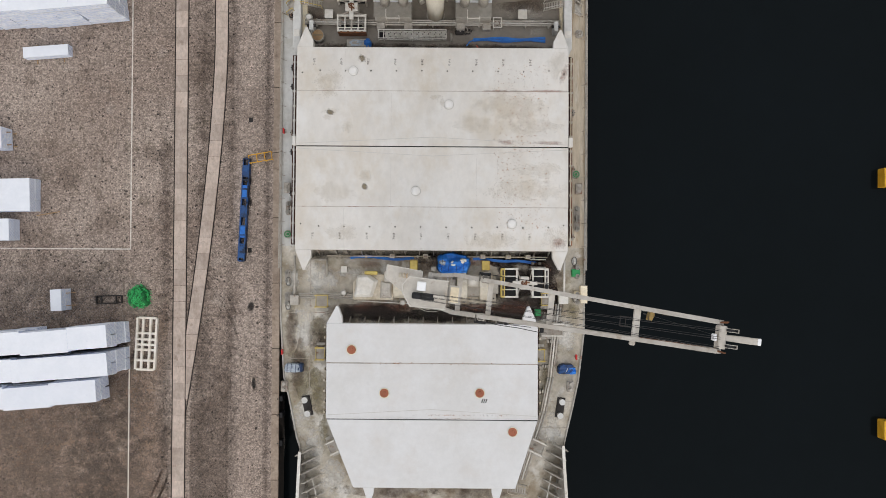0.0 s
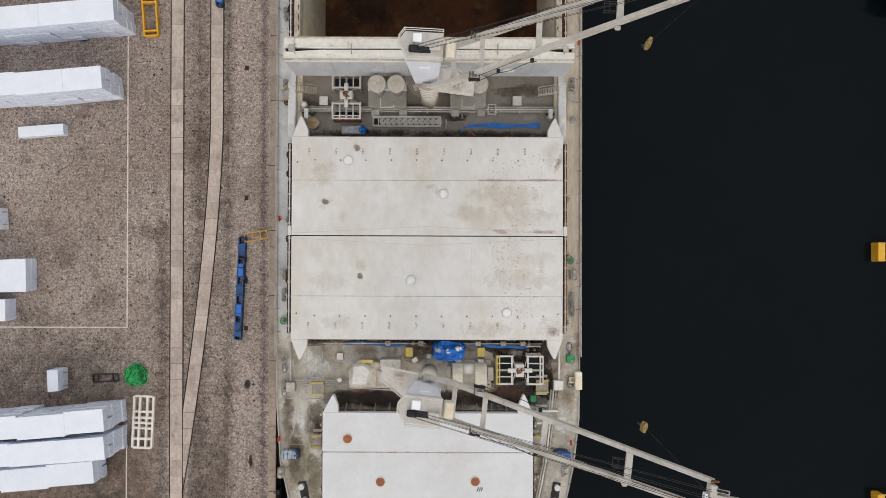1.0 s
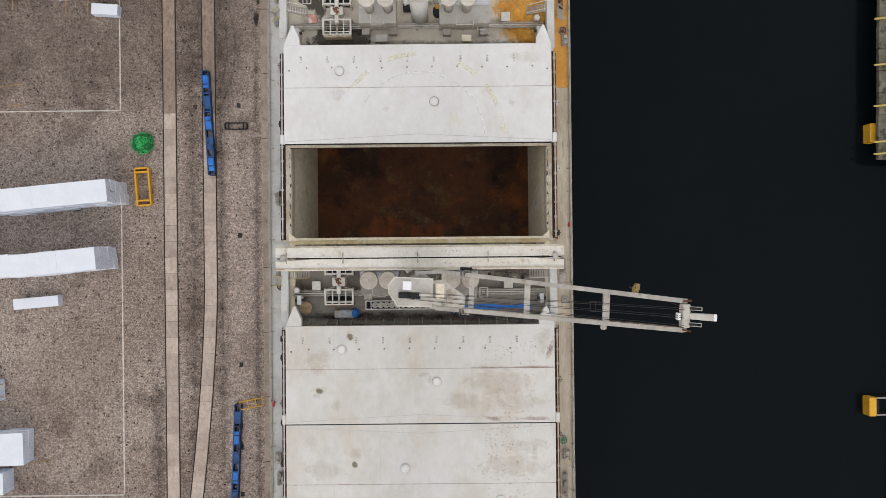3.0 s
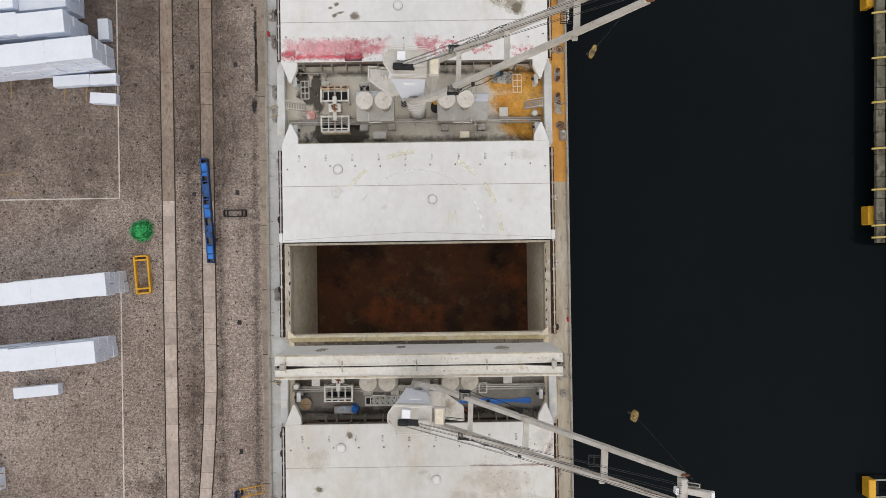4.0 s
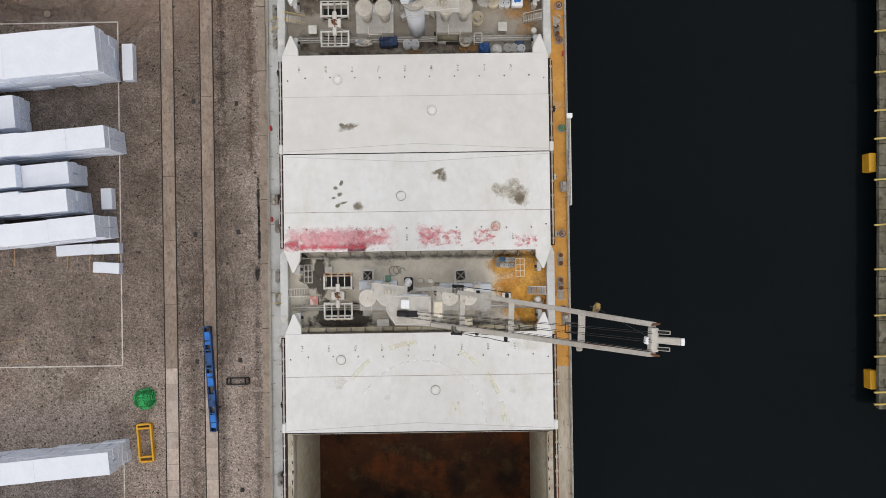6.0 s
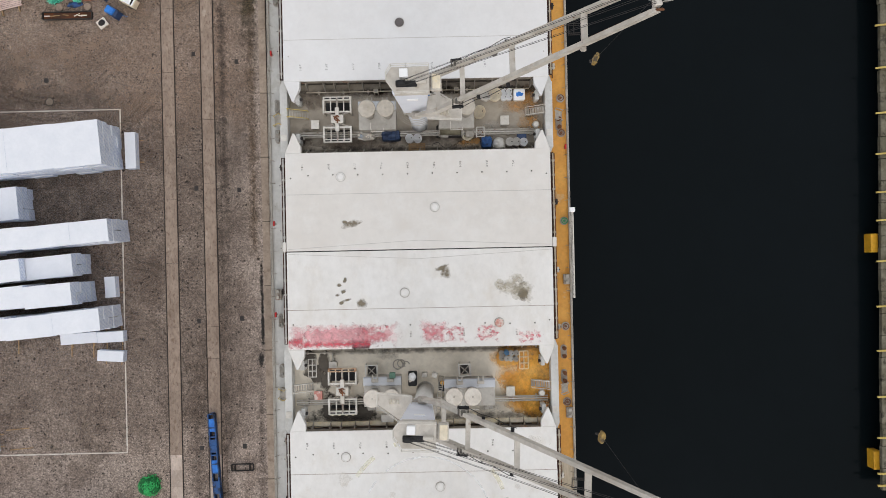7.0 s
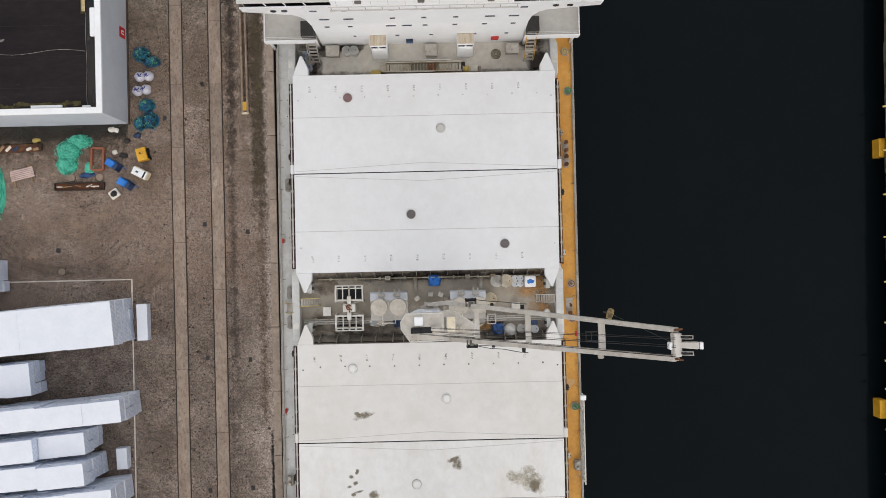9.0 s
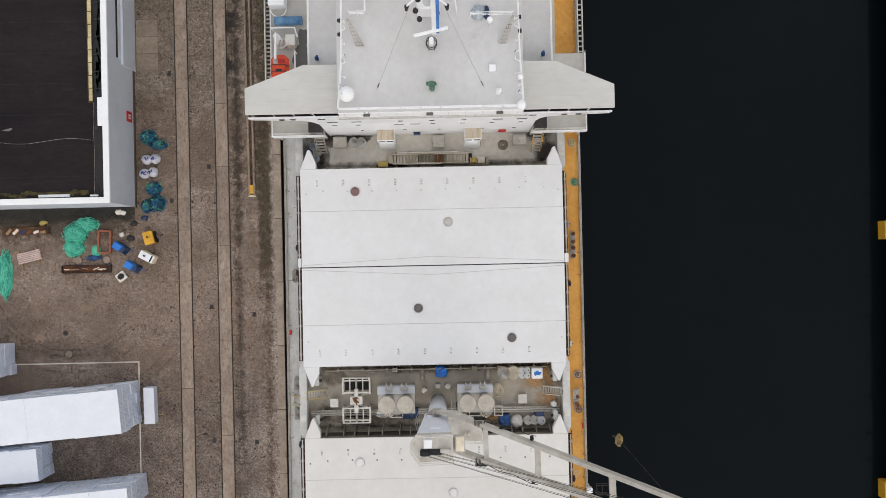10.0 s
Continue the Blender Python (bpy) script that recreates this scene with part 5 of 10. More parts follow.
for x, z, w2 in ((-9.6, 14.6, 0.8), (7.9, 14.9, 1.1)):
    part("grey_streak", prism(B(), [(-w2, -1.6), (w2 * 0.5, -1.6), (w2, 1.6), (-w2 * 0.2, 1.6)], 0.0, 0.004), "scuff", face, "grey scuff", loc=(x, 28.334, z), rot=(-90, 0, 0))
# black filler paints the shade in the gap between the folded panels
part("fold_gap", box(B(), -13.2, 13.1, 27.12, 27.22, TOP, 18.1), "black_gap", h)
for x in (-12.3, -7.1, -0.2, 6.3, 12.4):
    part("hinge_strap", soften(box(B(), x - 0.04, x + 0.04, 26.7, 27.7, 18.25, 18.42), 0.02), "coaming", h)
for x in (-12.6, 12.5):
    b2 = box(B(), x - 0.25, x + 0.25, 26.9, 27.5, 18.3, 18.6)
    part("hinge_block", soften(b2, 0.06), "steel_grey", h)
under = part("under_plate", soften(box(B(), -13.3, 13.27, 26.12, 26.15, 12.52, 18.2), 0.01), "cover_grey", h, "grey-painted under plate")
part("plate_lip", soften(box(B(), -13.35, 13.32, 26.04, 26.15, 17.98, 18.25), 0.02), "cover_cream", under)
part("round_port", rod(ring(B(), (0, 0, 0), 0.5, 0.07, n=22), (0, 0, -0.02), (0, 0, 0.02), 0.42, n=22), "cover_cream", under, loc=(7.6, 26.1, 14.9), rot=(90, 0, 0))
for x in (-9.2, -4.3, 0.6, 5.2, 9.8):
    part("plate_rib", soften(box(B(), x - 0.05, x + 0.05, 26.06, 26.12, 12.6, 17.9), 0.01), "cover_grey", under)
small_stud = mesh_of("stud", rod(B(), (0, 0, 0), (0, -0.08, 0), 0.07, n=8), "faint_grey")
for k in range(9):
    part("stud", small_stud, None, under, loc=(-11.6 + k * 2.9, 26.12, 15.6))
# ---- deck cranes ----
def crane(y, tip_x, tip_y, tip_z, nose, hook, side, paint):
    """side: -1 or 1, the side of the service platform; tip_y: how far the jib head lies off the crane's line."""
    c = thing("deck_crane", (-0.05, y, DECK), "cream twin-beam deck crane with its jib raised over the water", "crane", group="deck cranes")
    col = rod(B(), (0, 0, 0), (0, 0, 10.6), 0.82, 1.05, n=32)
    part("column", col, paint, c, "weathered crane column widening upwards")
    part("column_flange", rod(B(), (0, 0, 0.0), (0, 0, 0.12), 0.95, n=28), "steel_grey", c)
    part("column_flange", rod(B(), (0, 0, 10.3), (0, 0, 10.7), 1.2, n=28), "steel_grey", c)
    lad = part("column_ladder", beam(beam(B(), (1.5, 1.5, 0.1), (1.25, -0.35, 9.6), 0.07, 0.1), (1.95, 1.45, 0.1), (1.6, -0.4, 9.6), 0.07, 0.1), "steel_grey", c)
    for k in range(16):
        f = k / 16
        part("rung", rod(B(), (1.5 - 0.25 * f, 1.5 - 1.85 * f, 0.1 + 9.5 * f), (1.95 - 0.35 * f, 1.45 - 1.85 * f, 0.1 + 9.5 * f), 0.035, n=5), "steel_grey", lad)
    for x2, y2, r2 in ((-1.45, 1.35, 30), (0.0, 1.75, 0), (1.05, 1.7, -25)):
        part("junction_box", soften(box(B(), -0.28, 0.28, -0.24, 0.24, 0, 1.1), 0.05), "steel_white" if r2 else "steel_grey", c, loc=(x2, y2, 0), rot=(0, 0, r2))
    part("slew_ring", rod(B(), (0, 0, 10.7), (0, 0, 11.3), 1.28, n=28), "steel_grey", c)
    for k in range(4):
        part("cable_loop", ring(B(), (0, 0, 10.9 + k * 0.06), 1.5 + k * 0.17, 0.022, 140, 300, 26), "steel_grey", c)
    slew = thing("slewing_part", (0, 0, 0), "", "")
    slew.parent = c
    slew.matrix_basis = pose(0, 0, 0, 0, 0, math.degrees(math.atan2(tip_y, tip_x)))
    L = math.hypot(tip_x, tip_y)
    low = [(-1.15, -0.85), (0.9, -0.85), (0.9, 0.85), (-1.15, 0.85)]
    high = [(-1.65, -1.02), (1.3, -1.02), (1.3, 1.02), (-1.65, 1.02)]
    house = part("machinery_house", soften(prism(B(), low, 11.3, 20.3, high), 0.12, 2), "crane_house", slew, "glossy pale blue-grey crane house")
    for s in (-1, 1):
        part("name_plate", beam(B(), (-0.55, s * 1.0, 17.6), (0.35, s * 1.0, 17.6), 0.06, 0.45), "superwhite", house)
        part("side_flange", beam(B(), (-1.45, s * 1.03, 20.0), (1.25, s * 1.03, 20.0), 0.12, 0.25), "crane", house)
    plat = [(-2.05, -0.1), (-1.35, -1.12), (1.35, -1.08), (1.35, 1.08), (-1.65, 1.1), (-2.05, 0.5)]
    p = part("top_platform", soften(prism(B(), plat, 20.3, 20.5), 0.03), "crane", slew)
    for h in (20.95, 21.45):
        for a, b2 in zip(plat, plat[1:] + plat[:1]):
            if a != plat[2]:
                part("guard_rail", rod(B(), (*a, h), (*b2, h), 0.035, n=6), "steel_white", p)
    for q in plat:
        part("rail_post", rod(B(), (*q, 20.5), (*q, 21.45), 0.03, n=6), "steel_white", p)
    part("hatch_box", soften(box(B(), -1.0, -0.3, 0.12, 0.82, 20.5, 21.15), 0.08, 2), "superwhite", p)
    part("winch_slot", box(B(), -1.25, 0.4, -0.55, -0.05, 20.5, 20.54), "black", p)
    part("winch_cover", soften(box(B(), 0.3, 1.2, -0.35, -0.02, 20.5, 20.95), 0.08), "crane", p)
    part("sheave", rod(B(), (-0.9, -0.5, 20.7), (-0.9, -0.1, 20.7), 0.42, n=18), "black", p)
    part("front_locker", soften(box(B(), 1.5, 2.35, -0.65, 0.75, 18.9, 19.6), 0.05), "crane", slew)
    part("locker_lid", soften(box(B(), 1.6, 2.25, -0.55, 0.65, 19.6, 19.66), 0.03), "hold_wall", slew)
    part("locker_arm", soften(box(B(), 1.2, 1.55, -0.5, 0.6, 18.9, 19.3), 0.03), "steel_grey", slew)
    # service platform at the slewing level
    pts = [(0.95, 1.5), (4.1, 1.75), (4.1, 0.6), (2.1, -0.75), (0.95, -0.6)]
    pts = [(x * side, -yy * side) for x, yy in pts[::-1]]
    sp = part("service_platform", soften(prism(B(), pts, 11.35, 11.5), 0.03), "crane", slew, "beige service platform")
    for a, b2 in zip(pts, pts[1:] + pts[:1]):
        part("guard_rail", rod(B(), (*a, 12.4), (*b2, 12.4), 0.03, n=6), "steel_white", sp)
        part("guard_rail", rod(B(), (*a, 11.95), (*b2, 11.95), 0.025, n=6), "steel_white", sp)
    for k in range(3):
        part("motor", rod(rod(B(), ((2.25 + 0.32 * k) * side, -0.75 * side, 11.8), ((2.25 + 0.32 * k) * side, -1.12 * side, 11.8), 0.12, n=12), ((2.25 + 0.32 * k) * side, -1.12 * side, 11.8), ((2.25 + 0.32 * k) * side, -1.22 * side, 11.8), 0.07, n=10), "winch_cream", sp)
    # the jib
    root_z = 12.1
    rise = tip_z - root_z
    for s in (-1, 1):
        mid = Vector((L * 0.12, s * 1.56, root_z + 3.1))
        bm = beam(B(), (0.0, s * 1.3, root_z), mid, 0.24, 0.6, 0.32, 0.85)
        beam(bm, mid, (L, s * 0.82, tip_z), 0.32, 0.8, 0.26, 0.45)
        j = part("jib_beam", bm, "crane", slew, "rust-streaked jib beam")
        part("pivot", rod(B(), (0, s * 0.95, root_z), (0, s * 1.5, root_z), 0.42, n=16), "steel_grey", j)
        part("end_plate", soften(beam(B(), (L - 0.05, s * 0.82, tip_z), (L + 0.28, s * 0.87, tip_z + 0.3), 0.1, 0.26), 0.03), "rust", j)
        part("edge_stain", beam(B(), (L * 0.8, s * 0.90, root_z + (tip_z - root_z) * 0.8 + 0.42), (L * 0.97, s * 0.78, tip_z - 0.42), 0.18, 0.02), "rust" if s < 0 else "grime", j)
        q0, q1 = Vector((L * 0.14, s * 1.58, root_z + rise * 0.14 + 0.25)), Vector((L * 0.96, s * 0.96, root_z + rise * 0.96 + 0.1))
        part("service_pipe", rod(B(), q0, q1, 0.04, n=6), "steel_grey", j)
        for k in range(6):
            q = q0.lerp(q1, (k + 0.5) / 6)
            part("pipe_bracket", box(B(), q.x - 0.06, q.x + 0.06, min(q.y, q.y - s * 0.24), max(q.y, q.y - s * 0.24), q.z - 0.04, q.z + 0.08), "rust" if k % 3 == 1 else "steel_grey", j)
        # side frames at the head
        fx = part("sheave_frame", beam(B(), (L + 0.7, s * 0.34, tip_z + 0.8), (L + 0.7, s * 0.56, tip_z + 0.8), 0.04, 0.1), "steel_grey", slew)
        for dy in (0.36, 0.54):
            part("frame_bar", beam(B(), (L + 0.15, s * dy, tip_z + 0.55), (L + 0.7, s * dy, tip_z + 0.8), 0.04, 0.1), "steel_grey", fx)
        part("sheave", rod(B(), (L + 0.4, s * 0.39, tip_z + 0.5), (L + 0.4, s * 0.51, tip_z + 0.5), 0.26, n=16), "black", fx)
        z = root_z + rise * 0.24
        bl = part("boom_light", soften(box(B(), L * 0.24 - 0.1, L * 0.24 + 0.55, s * 1.5 - 0.3, s * 1.5 + 0.3, z + 0.45, z + 0.75), 0.08), "steel_grey", slew)
        part("cable_drum", rod(rod(rod(B(), (L * 0.24 - 0.25, s * 1.9, z + 0.25), (L * 0.24 + 0.55, s * 1.9, z + 0.45), 0.15, n=12), (L * 0.24 - 0.27, s * 1.9, z + 0.24), (L * 0.24 - 0.22, s * 1.9, z + 0.26), 0.17, n=12), (L * 0.24 + 0.52, s * 1.9, z + 0.44), (L * 0.24 + 0.57, s * 1.9, z + 0.46), 0.17, n=12), "black", bl)
        part("drum_bracket", soften(box(box(B(), L * 0.24 - 0.3, L * 0.24 - 0.2, min(s * 1.35, s * 1.85), max(s * 1.35, s * 1.85), z + 0.3, z + 0.75), L * 0.24 + 0.5, L * 0.24 + 0.6, min(s * 1.35, s * 1.85), max(s * 1.35, s * 1.85), z + 0.4, z + 0.85), 0.02), "stain_grey", bl)
        part("lamp_housing", soften(rod(B(), (L * 0.24 + 0.15, s * 1.35, z + 0.7), (L * 0.24 + 0.15, s * 1.75, z + 0.8), 0.2, n=12), 0.02), "stain_grey", bl)
        prev = Vector((L * 0.24 + 0.3, s * 2.05, z))
        for k in range(1, 9):
            f = 0.24 + 0.035 * k
            q = Vector((L * f, s * (2.05 - 0.5 * f), root_z + rise * f - 0.5 - 0.35 * math.sin(k * 1.6)))
            part("power_cable", rod(B(), prev, q, 0.028, n=5), "black", bl)
            prev = q
        for f in (0.36, 0.5):
            part("cable_clip", soften(box(B(), L * f - 0.12, L * f + 0.15, s * 1.6 - 0.2, s * 1.6 + 0.12, root_z + rise * f - 0.6, root_z + rise * f - 0.35), 0.04), "black", slew)
    for f, w in ((0.14, 1.5), (0.28, 1.42), (0.52, 1.2), (0.79, 0.98)):
        z = root_z + (tip_z - root_z) * f
        m = part("cross_member", beam(B(), (L * f, -w, z), (L * f, w, z), 0.4, 0.3), "crane", slew)
        if f > 0.7:
            part("cross_light", soften(box(B(), L * f - 0.25, L * f + 0.15, -1.45, -1.1, z - 0.4, z - 0.2), 0.08), "steel_grey", m)
            for yy in (-0.3, 0.3):
                for zz in (z - 0.5, z - 0.1):
                    part("cage_bar", rod(B(), (L * f - 0.95, yy, zz), (L * f - 0.2, yy, zz), 0.03, n=5), "iron", slew)
            for xx in (L * f - 0.95, L * f - 0.6):
                part("cage_bar", rod(B(), (xx, -0.3, z - 0.3), (xx, 0.3, z - 0.3), 0.03, n=5), "iron", slew)
    part("head_block", soften(box(B(), L - 0.22, L + 0.22, -0.66, 0.66, tip_z - 0.3, tip_z + 0.42), 0.05), "crane", slew)
    part("head_hatch", soften(box(B(), L - 0.48, L - 0.3, -0.25, 0.15, tip_z - 0.1, tip_z + 0.4), 0.04), "superwhite", slew)
    part("nose_beam", soften(beam(B(), (L + 0.2, 0, tip_z + 0.2), (nose, 0, tip_z + 0.95), 0.36, 0.45, 0.38, 0.4), 0.04), "crane", slew, "white nose beam with rust at its root")
    part("nose_cap", soften(beam(B(), (nose - 0.02, 0, tip_z + 0.94), (nose + 0.16, 0, tip_z + 1.0), 0.38, 0.42), 0.03), "superwhite", slew)
    part("nose_stain", beam(B(), (L + 0.3, -0.08, tip_z + 0.47), (L + 0.9, -0.02, tip_z + 0.75), 0.16, 0.02), "rust_spill", slew, "rust streak")
    for k, yy in enumerate((-0.62, -0.52, -0.1, 0.02, 0.36, 0.46)):
        part("wire_rope", rod(B(), (-0.6, yy * 0.5 - 0.25, 21.0), (L - 0.2, yy, tip_z + 0.6), 0.013 if k % 2 else 0.018, n=5), "wire", slew)
    part("wire_rope", rod(B(), (L * 0.26, -1.8, root_z + 7.0), (L * 0.45, -1.5, root_z + 11.5), 0.025, n=5), "wire", slew)
    hx, hy, hz = hook[0] + 0.05, hook[1] - y, hook[2] - DECK
    part("hoist_rope", rod(B(), (nose - 0.2 if hx > tip_x + 1.2 else L, 0, tip_z), Matrix.Rotation(-math.atan2(tip_y, tip_x), 3, "Z") @ Vector((hx, hy, hz)), 0.012, n=5), "wire", slew)
    hb = part("hook_block", soften(prism(B(), [(-0.13, -0.42), (0.13, -0.42), (0.2, 0.08), (0.1, 0.42), (-0.1, 0.42), (-0.2, 0.08)], -0.9, 0), 0.04), "hook_ochre", c, "ochre hook block", loc=(hx, hy, hz), rot=(0, 0, -18))
    part("hook", ring(B(), (0, 0, 0), 0.28, 0.07, 0, 270, 14), "iron", hb, loc=(0, 0, -1.3), rot=(90, 0, 0))
    return c


crane(-3.75, 16.85, -1.8, 35.5, 18.7, (17.6, -5.5, 26.6), -1, "column")
crane(24.5, 15.85, -0.76, 36.9, 17.2, (17.1, 24.6, 29.8), 1, "column")
crane(52.5, 13.9, -0.58, 38.65, 15.2, (13.95, 52.6, 31.6), -1, "column_grey")
crane(80.75, 14.45, 0.2, 38.55, 15.5, (14.2, 81.6, 31.3), 1, "casing_grey")


# ---- fittings repeated over the cross decks ----
def mushroom_vent(x, y, base, top, r=0.88, mat="vent_white"):
    v = thing("mushroom_vent", (x, y, base), "weathered pale mushroom ventilator with a broad round cap", "ventilator", group="hold ventilators")
    h = top - base
    part("trunk", rod(B(), (0, 0, 0), (0, 0, h - 0.3), 0.5, n=18), "steel_grey", v)
    bm = rod(B(), (0, 0, h - 0.34), (0, 0, h - 0.2), r * 0.86, r, n=32)
    rod(bm, (0, 0, h - 0.2), (0, 0, h - 0.06), r, r, n=32)
    rod(bm, (0, 0, h - 0.06), (0, 0, h), r, r * 0.9, n=32)
    cap = part("cap", bm, mat, v)
    for k in range(4):
        a = k * math.pi / 2 + 0.35
        part("cap_rib", beam(B(), (0.1 * math.cos(a), 0.1 * math.sin(a), h + 0.006), (r * 0.82 * math.cos(a), r * 0.82 * math.sin(a), h + 0.006), 0.025, 0.016), mat, cap)
    part("cap_knob", rod(B(), (0, 0, h), (0, 0, h + 0.08), 0.09, n=10), "steel_grey", cap)
    return v


def deckhouse(x0, x1, y0, y1, top, label, roof="house_grey"):
    d = thing("deckhouse", ((x0 + x1) / 2, (y0 + y1) / 2, DECK), label, "deckhouse", group="crane deckhouses")
    w, l, h = (x1 - x0) / 2, (y1 - y0) / 2, top - DECK
    part("wall_block", soften(box(B(), -w, w, -l, l, 0, h - 0.08), 0.05), "steel_grey", d)
    part("roof", soften(box(B(), -w - 0.06, w + 0.06, -l - 0.06, l + 0.06, h - 0.08, h), 0.04), roof, d)
    # the casing's blue-grey tint has the reflected sky painted in
    ledge = part("rear_casing", soften(prism(B(), [(-w - 0.08, l - 0.85), (w + 0.08, l - 0.85), (w + 0.08, l + 0.12), (-w - 0.08, l + 0.12)], h, h + 0.3, [(-w - 0.08, l - 0.75), (w + 0.08, l - 0.75), (w + 0.08, l - 0.02), (-w - 0.08, l - 0.02)]), 0.03), "casing_grey", d, "pale rear casing tinted blue-grey for reflected sky")
    for s in (-0.45, 0.5):
        b2 = soften(box(B(), s * w * 1.6 - 0.42, s * w * 1.6 + 0.42, -l - 0.75, -l - 0.05, 0, 0.75), 0.05)
        part("side_locker", b2, "steel_grey", d)
    for s in (-0.4, 0.45):
        v = part("roof_fitting", soften(box(B(), s * w - 0.36, s * w + 0.36, l - 0.4, l - 0.05, h + 0.3, h + 0.62), 0.06), "steel_grey", ledge)
        part("hasp", box(B(), s * w - 0.3, s * w - 0.18, l - 0.05, l + 0.4, h + 0.4, h + 0.5), "steel_grey", ledge)
        part("hasp", box(B(), s * w + 0.18, s * w + 0.3, l - 0.05, l + 0.4, h + 0.4, h + 0.5), "steel_grey", ledge)
    rail = sweep(sweep(B(), [(-w * 0.35, -l - 0.05, h + 0.5), (-w * 0.35, -l - 0.32, h + 0.5), (w * 0.35, -l - 0.32, h + 0.5), (w * 0.35, -l - 0.05, h + 0.5)], 0.06, 0.06), [(-w * 0.35, -l + 0.6, h + 0.5), (-w * 0.35, -l - 0.05, h + 0.5)], 0.06, 0.06)
    for sx in (-w * 0.35, w * 0.35):
        rod(rail, (sx, -l - 0.05, 0), (sx, -l - 0.05, h + 0.5), 0.035, n=6)
    part("hand_rail", rail, "steel_white", d)
    part("door", soften(box(B(), -0.4, 0.4, -l - 0.03, -l + 0.02, 0.1, 1.9), 0.02), "steel_grey", d)
    return d


def grab(x, y, rz=0, mats=("", ""), edge="steel_white"):
    """Two open jaw frames either side of a centre block; mats: the paint of a lip plate on either jaw."""
    g = thing("cargo_grab", (x, y, DECK), "open steel cargo spreader grab parked on deck", "cargo grab", rz=rz, group="cargo grabs")
    for s, mat in ((1, mats[0]), (-1, mats[1])):
        f = part("jaw_frame", soften(box(B(), -1.5, 1.5, *sorted((s * 2.02, s * 2.42)), 1.2, 1.55), 0.03), edge if s > 0 else "steel_white", g)
        for k in range(4):
            part("jaw_slot", soften(box(B(), -1.3 + k * 0.68, -0.76 + k * 0.68, *sorted((s * 2.14, s * 2.3)), 1.5, 1.555), 0.01), "iron", f)
        for xx in (-1.42, 1.42):
            part("side_bar", beam(B(), (xx, s * 0.72, 1.45), (xx, s * 2.05, 1.45), 0.17, 0.3), "steel_white", f)
            part("leg", box(B(), xx - 0.1, xx + 0.1, *sorted((s * 0.62, s * 0.8)), 0, 1.4), "steel_grey", f)
            part("rib", beam(B(), (xx * 0.48, s * 0.8, 1.4), (xx * 0.48, s * 2.05, 1.4), 0.1, 0.2), "steel_white", f)
            part("brace", beam(B(), (xx, s * 0.78, 1.4), (xx * 0.25, s * 0.5, 1.5), 0.1, 0.16), "coaming", f)
        part("inner_bar", beam(B(), (-1.45, s * 0.82, 1.42), (1.45, s * 0.82, 1.42), 0.16, 0.26), "steel_white", f)
        # black slab paints the shaded deck seen through the open jaw
        part("jaw_floor", box(B(), -1.35, 1.35, *sorted((s * 0.92, s * 2.0)), 0.02, 0.25), "black", f)
        if mat:
            part("jaw_plate", soften(box(B(), -1.45, 1.45, *sorted((s * 2.34, s * 2.52)), 0.0, 1.25), 0.04), mat, f)
            for k in range(4):
                part("jaw_lug", soften(box(B(), -1.2 + k * 0.72, -0.98 + k * 0.72, *sorted((s * 2.2, s * 2.56)), 1.25, 1.42), 0.02), mat, f)
        part("arm", soften(beam(B(), (0, s * 0.4, 1.6), (0, s * 1.25, 1.6), 0.42, 0.35), 0.05), "steel_white", g)
        part("arm_rod", soften(beam(B(), (0, s * 1.2, 1.5), (0, s * 2.2, 1.45), 0.2, 0.2), 0.03), "coaming", g)
    b2 = part("centre_block", soften(box(B(), -0.66, 0.66, -0.4, 0.46, 0, 1.75), 0.06), "steel_white", g)
    bm = ring(B(), (0.0, 0.1, 1.82), 0.25, 0.06, 20, 320, 14)
    beam(bm, (-0.35, 0.3, 1.8), (0.3, -0.2, 1.85), 0.12, 0.1)
    beam(bm, (0.05, -0.45, 1.8), (0.0, 0.3, 1.85), 0.1, 0.1)
    part("chain", bm, "rust", b2, "rusty lifting chain")
    return g


def pipe_run(pts, r, mat, label, ship=True):
    p = thing("deck_pipe", (0, 0, 0), label, "pipe", ship, group="deck pipes")
    for a, b2 in zip(pts, pts[1:]):
        part("pipe_length", rod(B(), a, b2, r, n=10), mat, p)
    n = max(2, int((Vector(pts[0]) - Vector(pts[-1])).length / 2.4))
    a, b2 = Vector(pts[0]), Vector(pts[-1])
    for k in range(n):
        q = a.lerp(b2, (k + 0.5) / n)
        part("pipe_support", box(B(), q.x - 0.08, q.x + 0.08, q.y - 0.16, q.y + 0.16, DECK, q.z), "steel_grey", p)
    return p


